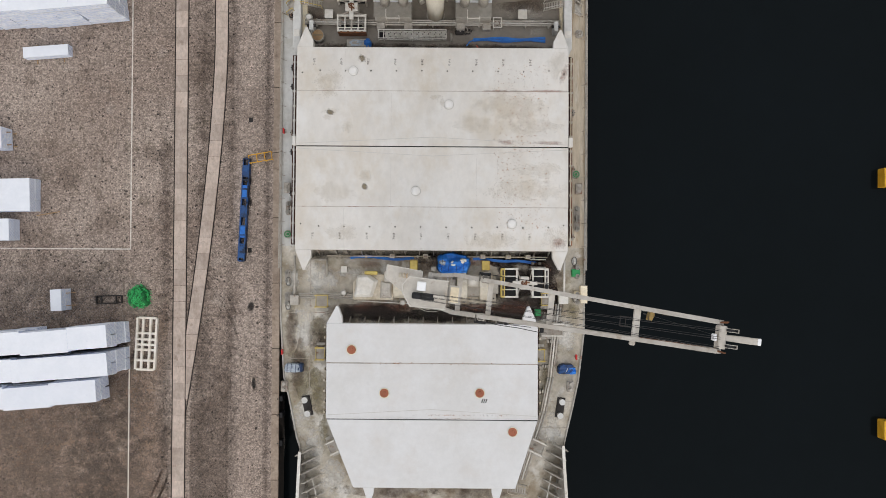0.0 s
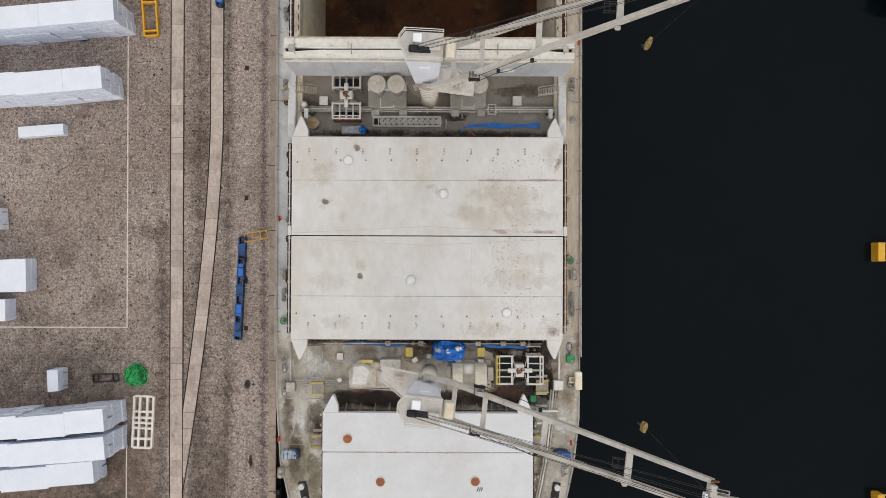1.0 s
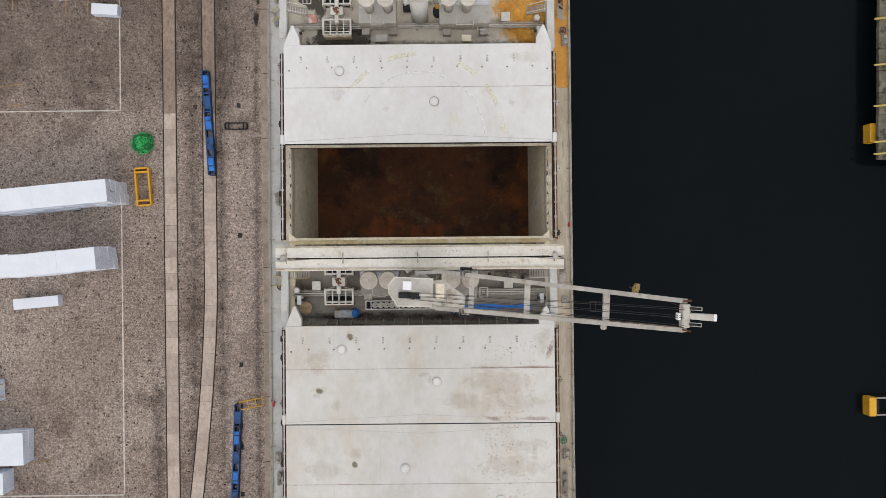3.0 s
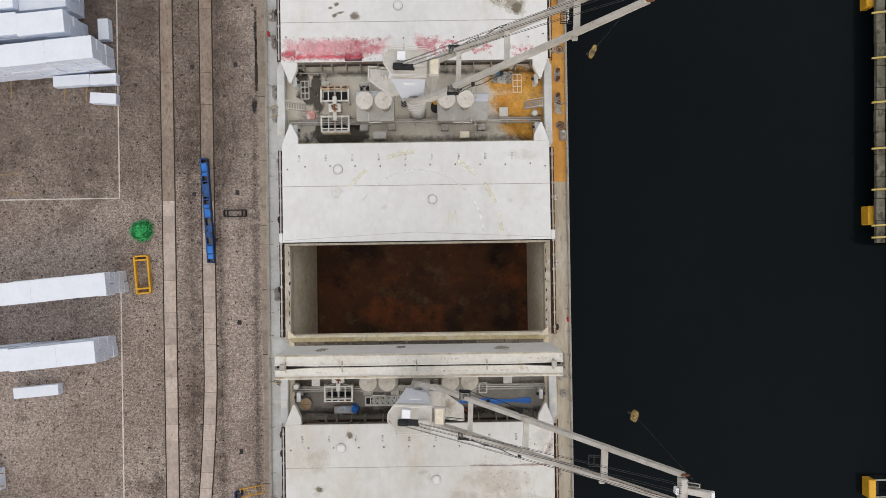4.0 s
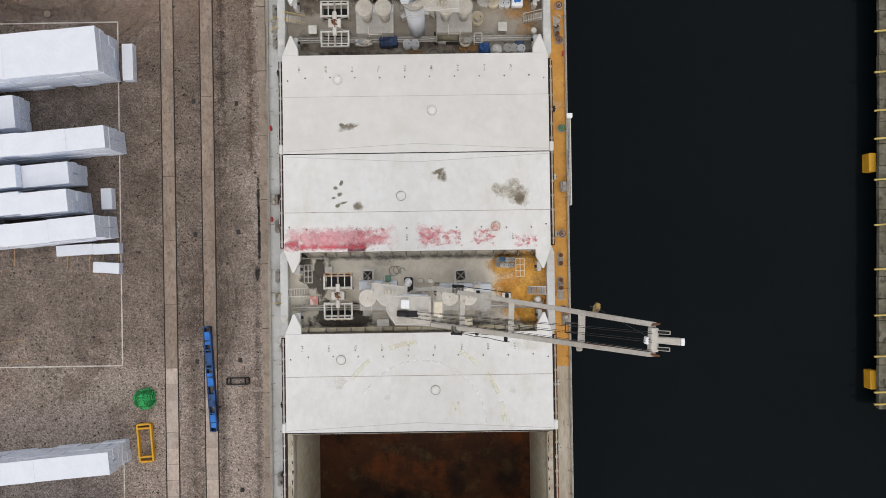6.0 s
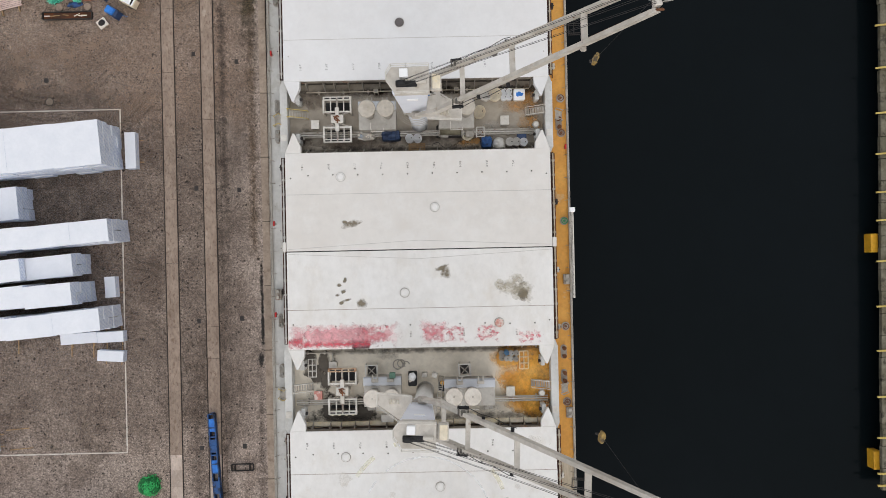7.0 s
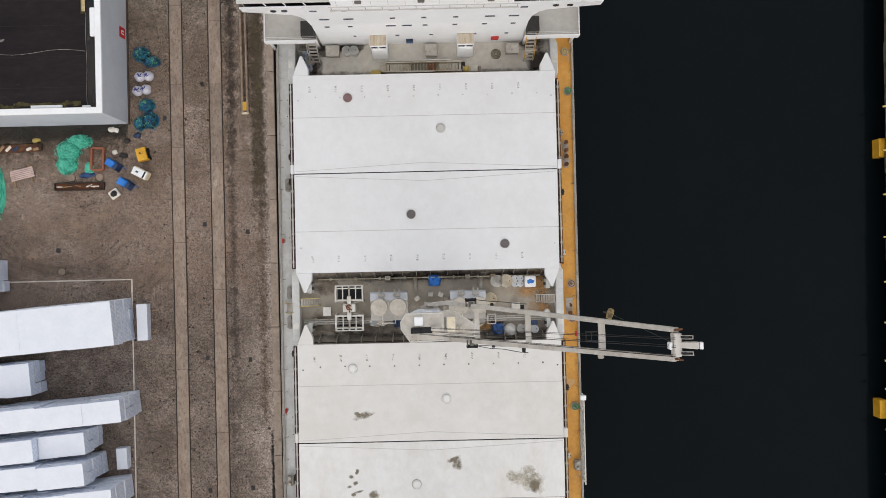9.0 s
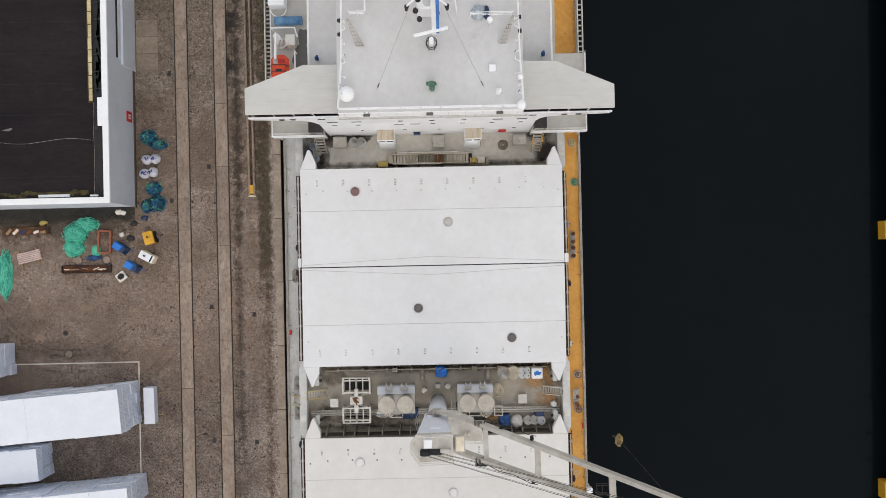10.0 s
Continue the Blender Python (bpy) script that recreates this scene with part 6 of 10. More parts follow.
def stairs(x, y, z0, z1, run, rz, mat="yellow_pale", width=0.7, label="short steel deck stairway with handrails"):
    s = thing("deck_stairs", (x, y, z0), label, "stairs", rz=rz, group="deck stairs")
    n = 8
    h = z1 - z0
    for k in range(n):
        part("tread", box(B(), run * k / n, run * (k + 0.7) / n, -width / 2, width / 2, h * (k + 1) / n - 0.04, h * (k + 1) / n), "steel_grey", s)
    for sd in (-1, 1):
        part("stringer", beam(B(), (0, sd * width / 2, 0.05), (run, sd * width / 2, h), 0.05, 0.2), "steel_grey", s)
        part("handrail", beam(B(), (0, sd * (width / 2 + 0.05), 0.95), (run, sd * (width / 2 + 0.05), h + 0.95), 0.06, 0.06), mat, s)
        part("rail_post", rod(B(), (0, sd * (width / 2 + 0.05), 0), (0, sd * (width / 2 + 0.05), 0.95), 0.03, n=6), mat, s)
        part("rail_post", rod(B(), (run, sd * (width / 2 + 0.05), h), (run, sd * (width / 2 + 0.05), h + 0.95), 0.03, n=6), mat, s)
    return s


def locker(x, y, w=0.8, l=0.85, h=0.8, mat="steel_white", label="small white deck locker", rz=0):
    b2 = thing("deck_locker", (x, y, DECK), label, "locker", rz=rz, group="deck lockers")
    part("body", soften(box(B(), -w / 2, w / 2, -l / 2, l / 2, 0, h - 0.08), 0.05), "steel_grey", b2)
    part("lid", soften(box(B(), -w / 2 - 0.04, w / 2 + 0.04, -l / 2 - 0.04, l / 2 + 0.04, h - 0.08, h), 0.06, 2), mat, b2)
    return b2


def drum(x, y, r=0.42, h=0.9, mat="steel_white", z=DECK, label="upright steel drum on the cross deck"):
    d = thing("drum", (x, y, z), label, "drum", group="deck drums")
    bm = rod(B(), (0, 0, 0), (0, 0, h), r, n=20)
    for zz in (0.02, h * 0.5, h - 0.05):
        rod(bm, (0, 0, zz), (0, 0, zz + 0.05), r + 0.03, n=20)
    part("barrel", bm, mat, d)
    part("bung", rod(B(), (r * 0.5, 0, h), (r * 0.5, 0, h + 0.04), 0.06, n=8), "iron", d)
    return d


def bollard(x, y, rz=0, mat="hull_rim"):
    b2 = thing("mooring_bollard", (x, y, DECK), "twin-post mooring bollard on an oval base", "bollard", rz=rz, group="mooring bollards")
    bm = B()
    pts = [(0.33 * math.cos(a) + 0.0, 0.33 * math.sin(a) + (0.42 if math.sin(a) > 0 else -0.42)) for a in [2 * math.pi * i / 20 for i in range(20)]]
    part("base", prism(bm, pts, 0, 0.1), "coaming", b2)
    for s in (-0.42, 0.42):
        p = part("post", rod(rod(B(), (0, s, 0.1), (0, s, 0.75), 0.17, n=14), (0, s, 0.68), (0, s, 0.75), 0.22, n=14), mat, b2)
    return b2


# side beams that carry the coaming line across each machinery space
for y0, y1 in ((20.6, 26.2), (48.9, 57.2), (77.9, 84.9), (105.6, 109.0)):
    for x0, x1 in ((-14.72, -13.88), (13.15, 13.97)):
        b2 = thing("side_trunk", ((x0 + x1) / 2, y0, DECK), "pale steel side trunk linking two hatch coamings", "trunk", group="side trunks")
        part("trunk_box", soften(box(B(), -0.41, 0.41, 0, y1 - y0, 0, 1.35), 0.1, 2), "walk_white", b2)
        part("access_cover", soften(box(B(), -0.3, 0.3, 1.2, 1.9, 1.35, 1.4), 0.02), "steel_white", b2)
        sd = -1 if x0 < 0 else 1
        for ya, yb in ((0.3, -1.6), (y1 - y0 - 0.3, y1 - y0 + 1.6)):
            q = [(-0.41, ya), (0.41, ya), (0.41 if sd < 0 else -0.2, yb), (0.2 if sd < 0 else -0.41, yb)]
            part("trunk_knee", prism(B(), q if yb > ya else q[::-1], 0.02, 1.33), "walk_white", b2)

HOUSES = ((24.5, "B"), (52.5, "C"), (80.75, "D"))
for yc, key in HOUSES:
    long_house = key == "C"
    y0 = yc - 1.15 if key != "D" else yc - 0.75
    y1 = yc + 1.6 if key != "D" else yc + 2.05
    if key == "B":
        y0, y1 = yc - 0.95, yc + 1.35
    deckhouse(-6.25, -2.5, y0, y1 if key != "C" else yc + 1.8, 10.7, "low grey deckhouse beside the crane column", "house_grimy" if key == "B" else "house_grey")
    deckhouse(2.05, 7.15 if long_house else 5.6, y0 - (0.1 if long_house else 0), y1 if not long_house else yc + 1.4, 10.7, "long low deckhouse beside the crane column" if long_house else "low grey deckhouse beside the crane column", "house_grimy" if key == "B" else "house_grey")
    vy = {"B": 25.0, "C": 52.75, "D": 81.5}[key]
    for x in (-5.15, -3.28, 2.95, 4.8):
        mushroom_vent(x, vy, 10.7, 14.1, 0.9 if key != "D" else 0.88, "vent_white" if key == "C" else "vent_grimy")
    py = yc - 0.95
    for k, r in enumerate((0.10, 0.07, 0.1)):
        pipe_run([(-13.6, py - 0.22 + 0.22 * k, DECK + 0.55), (12.9, py - 0.22 + 0.22 * k, DECK + 0.55)], r, "steel_grey" if k != 1 else "steel_white", "pale pipe run across the deck")
    grab(-8.65, {"B": 24.75, "C": 52.8, "D": 81.25}[key], 0, {"B": ("", "rust"), "C": ("", "hold_wall"), "D": ("", "")}[key], "rust_cream" if key == "C" else "steel_white")
    ly = {"B": 24.35, "C": 52.3, "D": 80.9}[key]
    locker(-11.1 if key != "C" else -11.3, ly, mat="steel_white" if key != "C" else "pink_lid", label="small white deck locker" if key != "C" else "small deck locker with a flaking red lid")
    locker(8.95, ly + 0.05, 0.85, 0.9, 0.85)
    sy = {"B": 25.5, "C": 53.2, "D": 81.95}[key]
    stairs(-11.9, sy, DECK, DECK + 1.4, -1.9, 0, "steel_white" if key == "C" else "yellow_pale")
    stairs(11.2, sy - 0.1, DECK, DECK + 1.4, 1.9, 0, "steel_white")
    stairs(-15.5, sy - 0.6, DECK, DECK + 1.4, 0.9, 0, "yellow_pale", 0.9)
    stairs(15.1, sy - 0.6, DECK, DECK + 1.4, -0.9, 0, "steel_grey", 0.9)
    # foot of the lifting gear by each ear
    for x in (-12.75, 12.3):
        for yy in ({"B": (22.9,), "C": (55.6, 50.6), "D": (79.3, 83.4)}[key]):
            b3 = thing("hinge_pedestal", (x, yy, DECK), "pale hatch hinge pedestal with a pin", "pedestal", group="hinge pedestals")
            part("web", soften(box(B(), -0.22, 0.22, -0.5, 0.5, 0, 1.7), 0.06), "walk_white", b3)
            part("pin", rod(B(), (-0.45, 0, 1.5), (0.45, 0, 1.5), 0.16, n=12), "iron", b3)
    vent = thing("goose_neck", (12.2 if key != "B" else -13.1, yc - 0.35 if key != "B" else 23.9, DECK), "small white round ventilator by the trunk", "ventilator", group="small vents")
    part("stem", rod(B(), (0, 0, 0), (0, 0, 0.9), 0.2, n=12), "steel_grey", vent)
    part("hood", rod(rod(B(), (0, 0, 0.85), (0, 0, 1.1), 0.36, 0.36, n=18), (0, 0, 1.1), (0, 0, 1.2), 0.36, 0.2, n=18), "steel_white", vent)
    gr = thing("valve_frame", (6.35, yc - 1.0, DECK), "square pipe valve frame on the cross deck", "valve frame", group="valve frames")
    bm = B()
    for q in ((-0.4, -0.5), (0.4, -0.5), (0.4, 0.5), (-0.4, 0.5)):
        rod(bm, (*q, 0), (*q, 0.9), 0.04, n=6)
    for a, b2 in (((-0.4, -0.5), (0.4, -0.5)), ((0.4, -0.5), (0.4, 0.5)), ((0.4, 0.5), (-0.4, 0.5)), ((-0.4, 0.5), (-0.4, -0.5))):
        beam(bm, (*a, 0.9), (*b2, 0.9), 0.1, 0.08)
    part("frame", bm, "steel_white", gr)
    part("valve_wheel", ring(B(), (0, 0, 0.6), 0.25, 0.03, n=14), "rust", gr)

# ---- cross deck behind the second hatch ----
tub = thing("rope_tub", (-12.2, 22.05, DECK), "round rope tub with a worn timber lid", "tub")
part("tub_wall", rod(B(), (0, 0, 0), (0, 0, 0.95), 0.6, n=24), "steel_grey", tub)
part("tub_lid", rod(B(), (0, 0, 0.95), (0, 0, 1.0), 0.56, n=24), "wood", tub)
part("lid_batten", box(B(), -0.5, 0.5, -0.05, 0.05, 1.0, 1.04), "stain_olive", tub)
rack = thing("drum_rack", (-2.45, 22.25, DECK), "steel rack holding a row of eleven pale drums", "rack")
bm = B()
for yy in (-0.44, 0.44):
    beam(bm, (-3.5, yy, 0.9), (3.5, yy, 0.9), 0.08, 0.12)
    beam(bm, (-3.5, yy, 0.3), (3.5, yy, 0.3), 0.08, 0.12)
for xx in (-3.5, -2.95, 0, 3.5):
    for yy in (-0.44, 0.44):
        beam(bm, (xx, yy, 0), (xx, yy + 0.001, 0.95), 0.08, 0.08)
    beam(bm, (xx, -0.44, 0.9), (xx, 0.44, 0.9), 0.08, 0.1)
part("rack_frame", bm, "steel_white", rack)
part("rack_floor", box(B(), -3.45, 3.45, -0.4, 0.4, 0.02, 0.06), "black", rack)
for k in range(11):
    drum(-5.0 + k * 0.585 + 0.0, 22.25, 0.27, 0.8, "steel_white", DECK + 0.06, "pale drum held in the steel rack")
tp = thing("covered_crate", (-8.1, 21.35, DECK), "crate under grey sheeting with a blue corner", "crate")
part("crate_body", soften(box(B(), -1.15, 1.15, -0.42, 0.42, 0, 0.7), 0.08), "steel_grey", tp)
part("grey_cover", heap(1.05, 0.5, 0.95, 3, flat=0.75), "grey_sheet", tp, loc=(-0.15, 0, 0))
part("blue_cover", heap(0.42, 0.5, 1.0, 5), "blue_tarp", tp, "blue plastic corner", loc=(0.95, 0.05, 0))
hose = thing("layflat_hose", (0, 0, DECK), "long bright blue lay-flat hose bundle on deck", "hose")
for k in range(5):
    pts = [(3.9 + i * 0.5, 21.95 + 0.08 * (k - 2) + 0.08 * math.sin(i * 0.7 + k), 0.08 + 0.05 * (k % 2)) for i in range(16)]
    part("hose_length", sweep(B(), pts, 0.12, 0.08), "blue_tarp", hose)
part("hose_end", sweep(B(), [(3.95, 21.9, 0.08), (3.5, 21.7, 0.06), (3.2, 21.3, 0.05)], 0.1, 0.08), "blue_tarp", hose)
bm = sweep(B(), [(4.2, 21.4, 0.05), (4.4, 21.1, 0.05), (4.5, 21.0, 0.05), (4.75, 20.9, 0.05)], 0.06, 0.05)
solo("rope_end", bm, "orange", "short orange rope end on deck", "rope", (0, 0, DECK))
ex = thing("fire_bottle", (1.6, 22.1, DECK), "thin grey gas bottle lying on deck", "bottle")
part("cylinder", rod(B(), (0, -0.45, 0.14), (0, 0.45, 0.14), 0.13, n=12), "steel_grey", ex)
pump = thing("mooring_pump", (2.5, 22.6, DECK), "small grimy deck pump with bent pipes", "pump")
part("pump_body", soften(box(B(), -0.5, 0.4, -0.2, 0.3, 0, 0.4), 0.1), "iron", pump)
part("pump_pipe", ring(B(), (0.4, 0.2, 0.4), 0.4, 0.06, 0, 200, 12), "steel_grey", pump)

solo("loose_cable", sweep(B(), [(0.45 * math.cos(k * 1.3) * (0.4 + 0.07 * k), 0.3 * math.sin(k * 1.3) * (0.5 + 0.06 * k), 0.04 + 0.01 * k) for k in range(14)], 0.06, 0.05), "iron", "dark tangled cable on deck", "cable", (3.3, 22.75, DECK))

# ---- cross deck amidships ----
b2 = thing("steel_frame_box", (-5.6, 54.85, DECK), "square open steel frame box with a cross brace", "frame")
bm = B()
for q in ((-0.6, -0.6), (0.6, -0.6), (0.6, 0.6), (-0.6, 0.6)):
    beam(bm, (*q, 0), (q[0], q[1] + 0.001, 1.4), 0.1, 0.1)
for a, c2 in (((-0.6, -0.6), (0.6, -0.6)), ((0.6, -0.6), (0.6, 0.6)), ((0.6, 0.6), (-0.6, 0.6)), ((-0.6, 0.6), (-0.6, -0.6))):
    beam(bm, (*a, 1.4), (*c2, 1.4), 0.12, 0.12)
part("frame", bm, "steel_white", b2)
part("brace", beam(beam(B(), (-0.6, -0.6, 1.3), (0.6, 0.6, 1.3), 0.07, 0.07), (-0.6, 0.6, 1.3), (0.6, -0.6, 1.3), 0.07, 0.07), "steel_grey", b2)
part("inner_tank", soften(box(B(), -0.45, 0.45, -0.45, 0.45, 0, 0.9), 0.05), "iron", b2)
copy_thing(b2, SHIP @ pose(4.15, 54.75, DECK, 0, 0, 3))
def grid_frame(w):
    bm = B()
    for x in (-w, 0, w):
        beam(bm, (x, -0.95, 0.06), (x, 0.95, 0.06), 0.09, 0.1)
    for y in (-0.95, -0.32, 0.32, 0.95):
        beam(bm, (-w, y, 0.06), (w, y, 0.06), 0.09, 0.09)
    return bm


solo("deck_ladder", grid_frame(0.42), "steel_white", "white steel grid frame lying on a wet deck patch", "frame", (-12.0, 55.1, DECK))
solo("deck_ladder", grid_frame(0.45), "hold_wall", "cream steel grid frame lying on orange primer", "frame", (10.5, 55.5, DECK))
for nm, blobs, mat, lab in (
    ("wet_patch", ((-11.7, 54.6, 1.0, 0.9), (-12.5, 56.3, 0.8, 1.0), (-10.6, 55.6, 0.5, 1.3), (-10.4, 53.6, 0.5, 1.3), (-8.5, 50.1, 3.2, 1.0), (-10.2, 51.4, 0.7, 1.2), (-6.9, 51.2, 0.8, 0.7)), "deck_wet", "dark damp patch on the grey deck"),
    ("primer_patch", ((11.0, 53.8, 2.5, 3.4), (11.0, 50.8, 2.2, 1.2), (10.0, 56.0, 2.0, 1.2), (11.9, 52.5, 1.5, 4.4), (9.0, 55.7, 1.5, 1.2), (10.0, 53.6, 1.6, 2.4), (11.2, 51.6, 2.0, 1.8)), "orange_spill", "orange primer patch on the grey deck"),
    ("rust_patch", ((11.6, 83.2, 1.2, 1.7), (11.7, 80.6, 1.1, 0.9), (10.5, 82.6, 1.3, 0.9), (6.0, 78.8, 1.5, 0.5)), "rust_spill", "orange rust patch on the deck"),
    ("rust_patch", ((8.5, -5.9, 2.4, 0.8), (4.6, -5.6, 2.0, 0.9), (5.0, -1.2, 2.2, 0.6), (-3.4, -6.0, 1.4, 0.7), (-7.4, -6.0, 1.0, 0.6), (10.9, -1.8, 0.9, 1.0), (-6.8, -1.6, 1.2, 0.35)), "rust_red", "rust-red patch on the deck"),
    ("dirt_patch", ((-4.5, -6.2, 3.6, 0.9), (6.0, -6.3, 3.6, 0.9), (-11.6, -9.5, 0.9, 2.8), (-13.9, -12.5, 0.7, 3.2), (-14.8, -8.5, 0.6, 2.4), (12.3, -10.0, 0.5, 2.6), (0.8, -1.2, 3.0, 0.6), (11.4, -2.6, 1.5, 1.9), (-1.4, -1.9, 1.8, 0.8), (7.6, -6.6, 2.6, 0.8), (9.2, -1.3, 2.2, 0.7), (-9.6, -6.4, 2.0, 0.8), (1.0, -6.4, 2.5, 0.8)), "deck_dirt", "brown dirt patch on the deck"),
    ("dirt_patch", ((-11.5, 83.6, 1.4, 0.9), (-7.0, 78.9, 4.0, 0.7), (2.0, 79.3, 4.0, 0.9), (-0.5, 84.3, 5.0, 0.7), (-12.2, 79.6, 0.9, 1.2), (8.0, 84.2, 3.0, 0.6)), "deck_dirt", "brown dirt patch on the deck"),
    ("dirt_patch", ((-6.0, 21.1, 5.0, 0.5), (5.0, 21.0, 6.0, 0.5), (-12.4, 24.0, 0.9, 1.8), (9.8, 25.5, 2.6, 0.8), (1.0, 23.1, 3.0, 0.6)), "deck_dirt", "brown dirt patch on the deck"),
    ("bare_patch", ((-11.6, -3.0, 1.8, 1.6), (-13.4, -8.0, 1.4, 2.6), (-8.6, -2.4, 1.4, 0.7), (-13.4, -17.6, 1.0, 2.6), (-12.2, -20.6, 1.1, 2.6), (-10.6, -23.6, 1.3, 2.2), (12.4, -18.6, 0.8, 2.4), (13.6, -8.6, 1.2, 2.2), (-14.6, -3.6, 0.7, 2.2)), "pale_patch", "pale worn patch on the deck"),
    ("algae_patch", ((-13.6, -12.6, 1.4, 2.6), (-12.0, -14.8, 1.0, 2.0), (-11.7, -8.4, 0.9, 1.8), (-11.2, -19.0, 0.5, 2.2), (14.4, -5.6, 0.6, 1.6), (11.6, -13.6, 0.5, 2.2)), "algae", "olive algae stain on the deck"),
    # deck dirt, plus painted shade by the hatch recess and inside the grab
    ("dark_patch", ((9.4, -5.7, 2.6, 1.3), (11.2, -3.4, 1.2, 2.4), (7.4, -6.4, 2.6, 0.7), (9.2, -1.0, 2.4, 0.6), (11.9, -1.4, 1.1, 1.4), (12.3, -5.2, 0.7, 1.6), (7.2, -1.4, 1.2, 0.9), (8.8, -3.4, 2.2, 1.6), (-6.0, -6.5, 4.0, 0.6), (0.6, -6.6, 3.0, 0.6)), "deck_black", "near-black dirt and painted shade on the deck"),
    # dark deck ends, plus painted shade beneath the bridge wings
    ("dark_patch", ((-12.6, 107.6, 1.1, 1.3), (-12.0, 109.2, 1.4, 0.7), (12.2, 107.4, 0.9, 1.3), (11.6, 109.2, 1.2, 0.6), (-8.2, 109.3, 1.4, 0.5), (-4.6, 106.1, 1.2, 0.5)), "deck_black", "near-black dirt and painted shade in the deck corner"),
    # brown dirt together with painted shade in the recess at the hatch front
    ("dark_patch", ((-4.5, -24.9, 4.2, 0.9), (4.5, -24.9, 4.2, 0.9)), "deck_dirt", "dark brown dirt and painted shade before the fore hatch"),
):
    for k, (x, y, rx, ry) in enumerate(blobs):
        bm = blob(B(), rx * 1.25, ry * 1.25, seed=k + 11, rough=0.3)
        solo(nm, bm, mat, lab, "stain", (x, y, DECK + 0.006 + 0.002 * (k % 5) + (0.011 if mat == "rust_red" else 0)), kind="structure")
for row_y, xs in ((56.35, (8.1, 8.62, 9.14, 9.66)), (55.75, (8.1, 8.6, 9.1, 9.6))):
    for k, x in enumerate(xs):
        drum(x + R.uniform(-0.04, 0.04), row_y + R.uniform(-0.05, 0.05), 0.25, 0.8 + 0.1 * (k % 2), ("steel_grey", "raft_blue" if row_y > 56 else "steel_white", "steel_white", "steel_grey")[k], label="small pale drum beside the hatch end")
pipe_run([(-13.3, 56.75, DECK + 0.6), (-9.7, 56.75, DECK + 0.6)], 0.07, "steel_grey", "pale pipe by the hatch corner")
pipe_run([(-9.7, 56.75, DECK + 0.6), (-9.7, 55.7, DECK + 0.6)], 0.07, "steel_grey", "pale pipe by the hatch corner")
locker(-9.7, 55.5, 0.75, 0.6, 0.9)
solo("green_box", soften(box(B(), -0.3, 0.3, -0.3, 0.3, 0, 0.5), 0.05), "canvas_green", "small green canvas-covered box on the deckhouse", "box", (-3.3, 54.6, 11.0))
rp = solo("rope_coil", ring(ring(ring(B(), (0, 0, 0.08), 0.5, 0.06, n=18), (0.35, 0.1, 0.14), 0.4, 0.05, n=16), (0.9, 0.0, 0.06), 0.3, 0.05, 0, 250, n=14), "steel_grey", "grey rope coiled on deck", "rope", (-2.9, 55.3, DECK))
tb = thing("bagged_pump", (-1.35, 53.9, DECK), "dark pump wrapped in white sheeting", "pump")
part("pump_case", soften(box(B(), -0.45, 0.45, -0.8, 0.7, 0, 0.9), 0.08), "black", tb)
part("white_wrap", heap(0.4, 0.45, 0.5, 8), "superwhite", tb, loc=(0, 0.2, 0.9))
tb = thing("covered_drum", (1.8, 53.0, DECK), "dark drum with a yellow lid by the column", "drum")
part("drum_body", rod(B(), (0, 0, 0), (0, 0, 1.0), 0.5, n=18), "black", tb)
part("drum_lid", rod(B(), (0, 0.35, 0.6), (0, 0.4, 1.05), 0.25, n=14), "yellow", tb)
solo("steel_crate", soften(box(B(), -0.65, 0.65, -0.4, 0.4, 0, 0.7), 0.05), "house_grey", "blue-grey steel box by the hatch end", "box", (-4.0, 49.95, DECK + 1.05))
solo("steel_crate", soften(box(B(), -0.5, 0.5, -0.35, 0.35, 0, 0.6), 0.05), "hold_wall", "cream steel box by the hatch end", "box", (4.8, 49.9, DECK + 1.05))

# ---- cross deck before the fourth hatch ----
pipe_run([(-12.0, 84.3, DECK + 0.7), (11.6, 84.3, DECK + 0.7)], 0.06, "weathered_cream", "thin cream pipe along the coaming")
for x in (-4.6, 3.9, 6.6):
    g = thing("pipe_box", (x, 84.3, DECK), "small cream pipe guard frame", "pipe guard", group="pipe guards")
    for dx in (-0.2, 0.2):
        part("guard_leg", box(B(), dx - 0.035, dx + 0.035, -0.22, 0.22, 0, 0.95), "weathered_cream", g)
    part("guard_top", soften(box(B(), -0.24, 0.24, -0.22, 0.22, 0.95, 1.0), 0.02), "weathered_cream", g)
    part("guard_lid", soften(box(B(), -0.15, 0.15, -0.13, 0.13, 1.0, 1.03), 0.01), "coaming", g)
for x, r, m in ((7.0, 0.62, "steel_white"), (8.0, 0.66, "hold_wall")):
    drum(x, 83.75, r, 1.0, m, label="wide pale drum by the hatch end")
for dx in (-0.28, 0.28):
    for dy in (-0.3, 0.3):
        drum(9.22 + dx, 83.7 + dy, 0.28, 0.95, "superwhite", label="small white drum in a group of four")
bg = thing("bulk_bag", (10.55, 83.65, DECK), "white bulk bag with blue print", "bag")
part("bag", soften(box(B(), -0.6, 0.6, -0.6, 0.6, 0, 0.95), 0.15, 2), "superwhite", bg)
part("print", blob(B(), 0.32, 0.28, seed=4, rough=0.5, z=0.955), "blue_tarp", bg)
drum(6.3, 81.9, 0.62, 1.1, "hold_wall", label="wide cream drum by the deckhouse")
wr = thing("winch_cover", (0.35, 83.95, DECK), "bright blue square tarpaulin over a winch", "tarpaulin")
part("tarpaulin", drape(0.68, 0.66, 0.85, 17, 22, 0.2), "blue_tarp", wr)
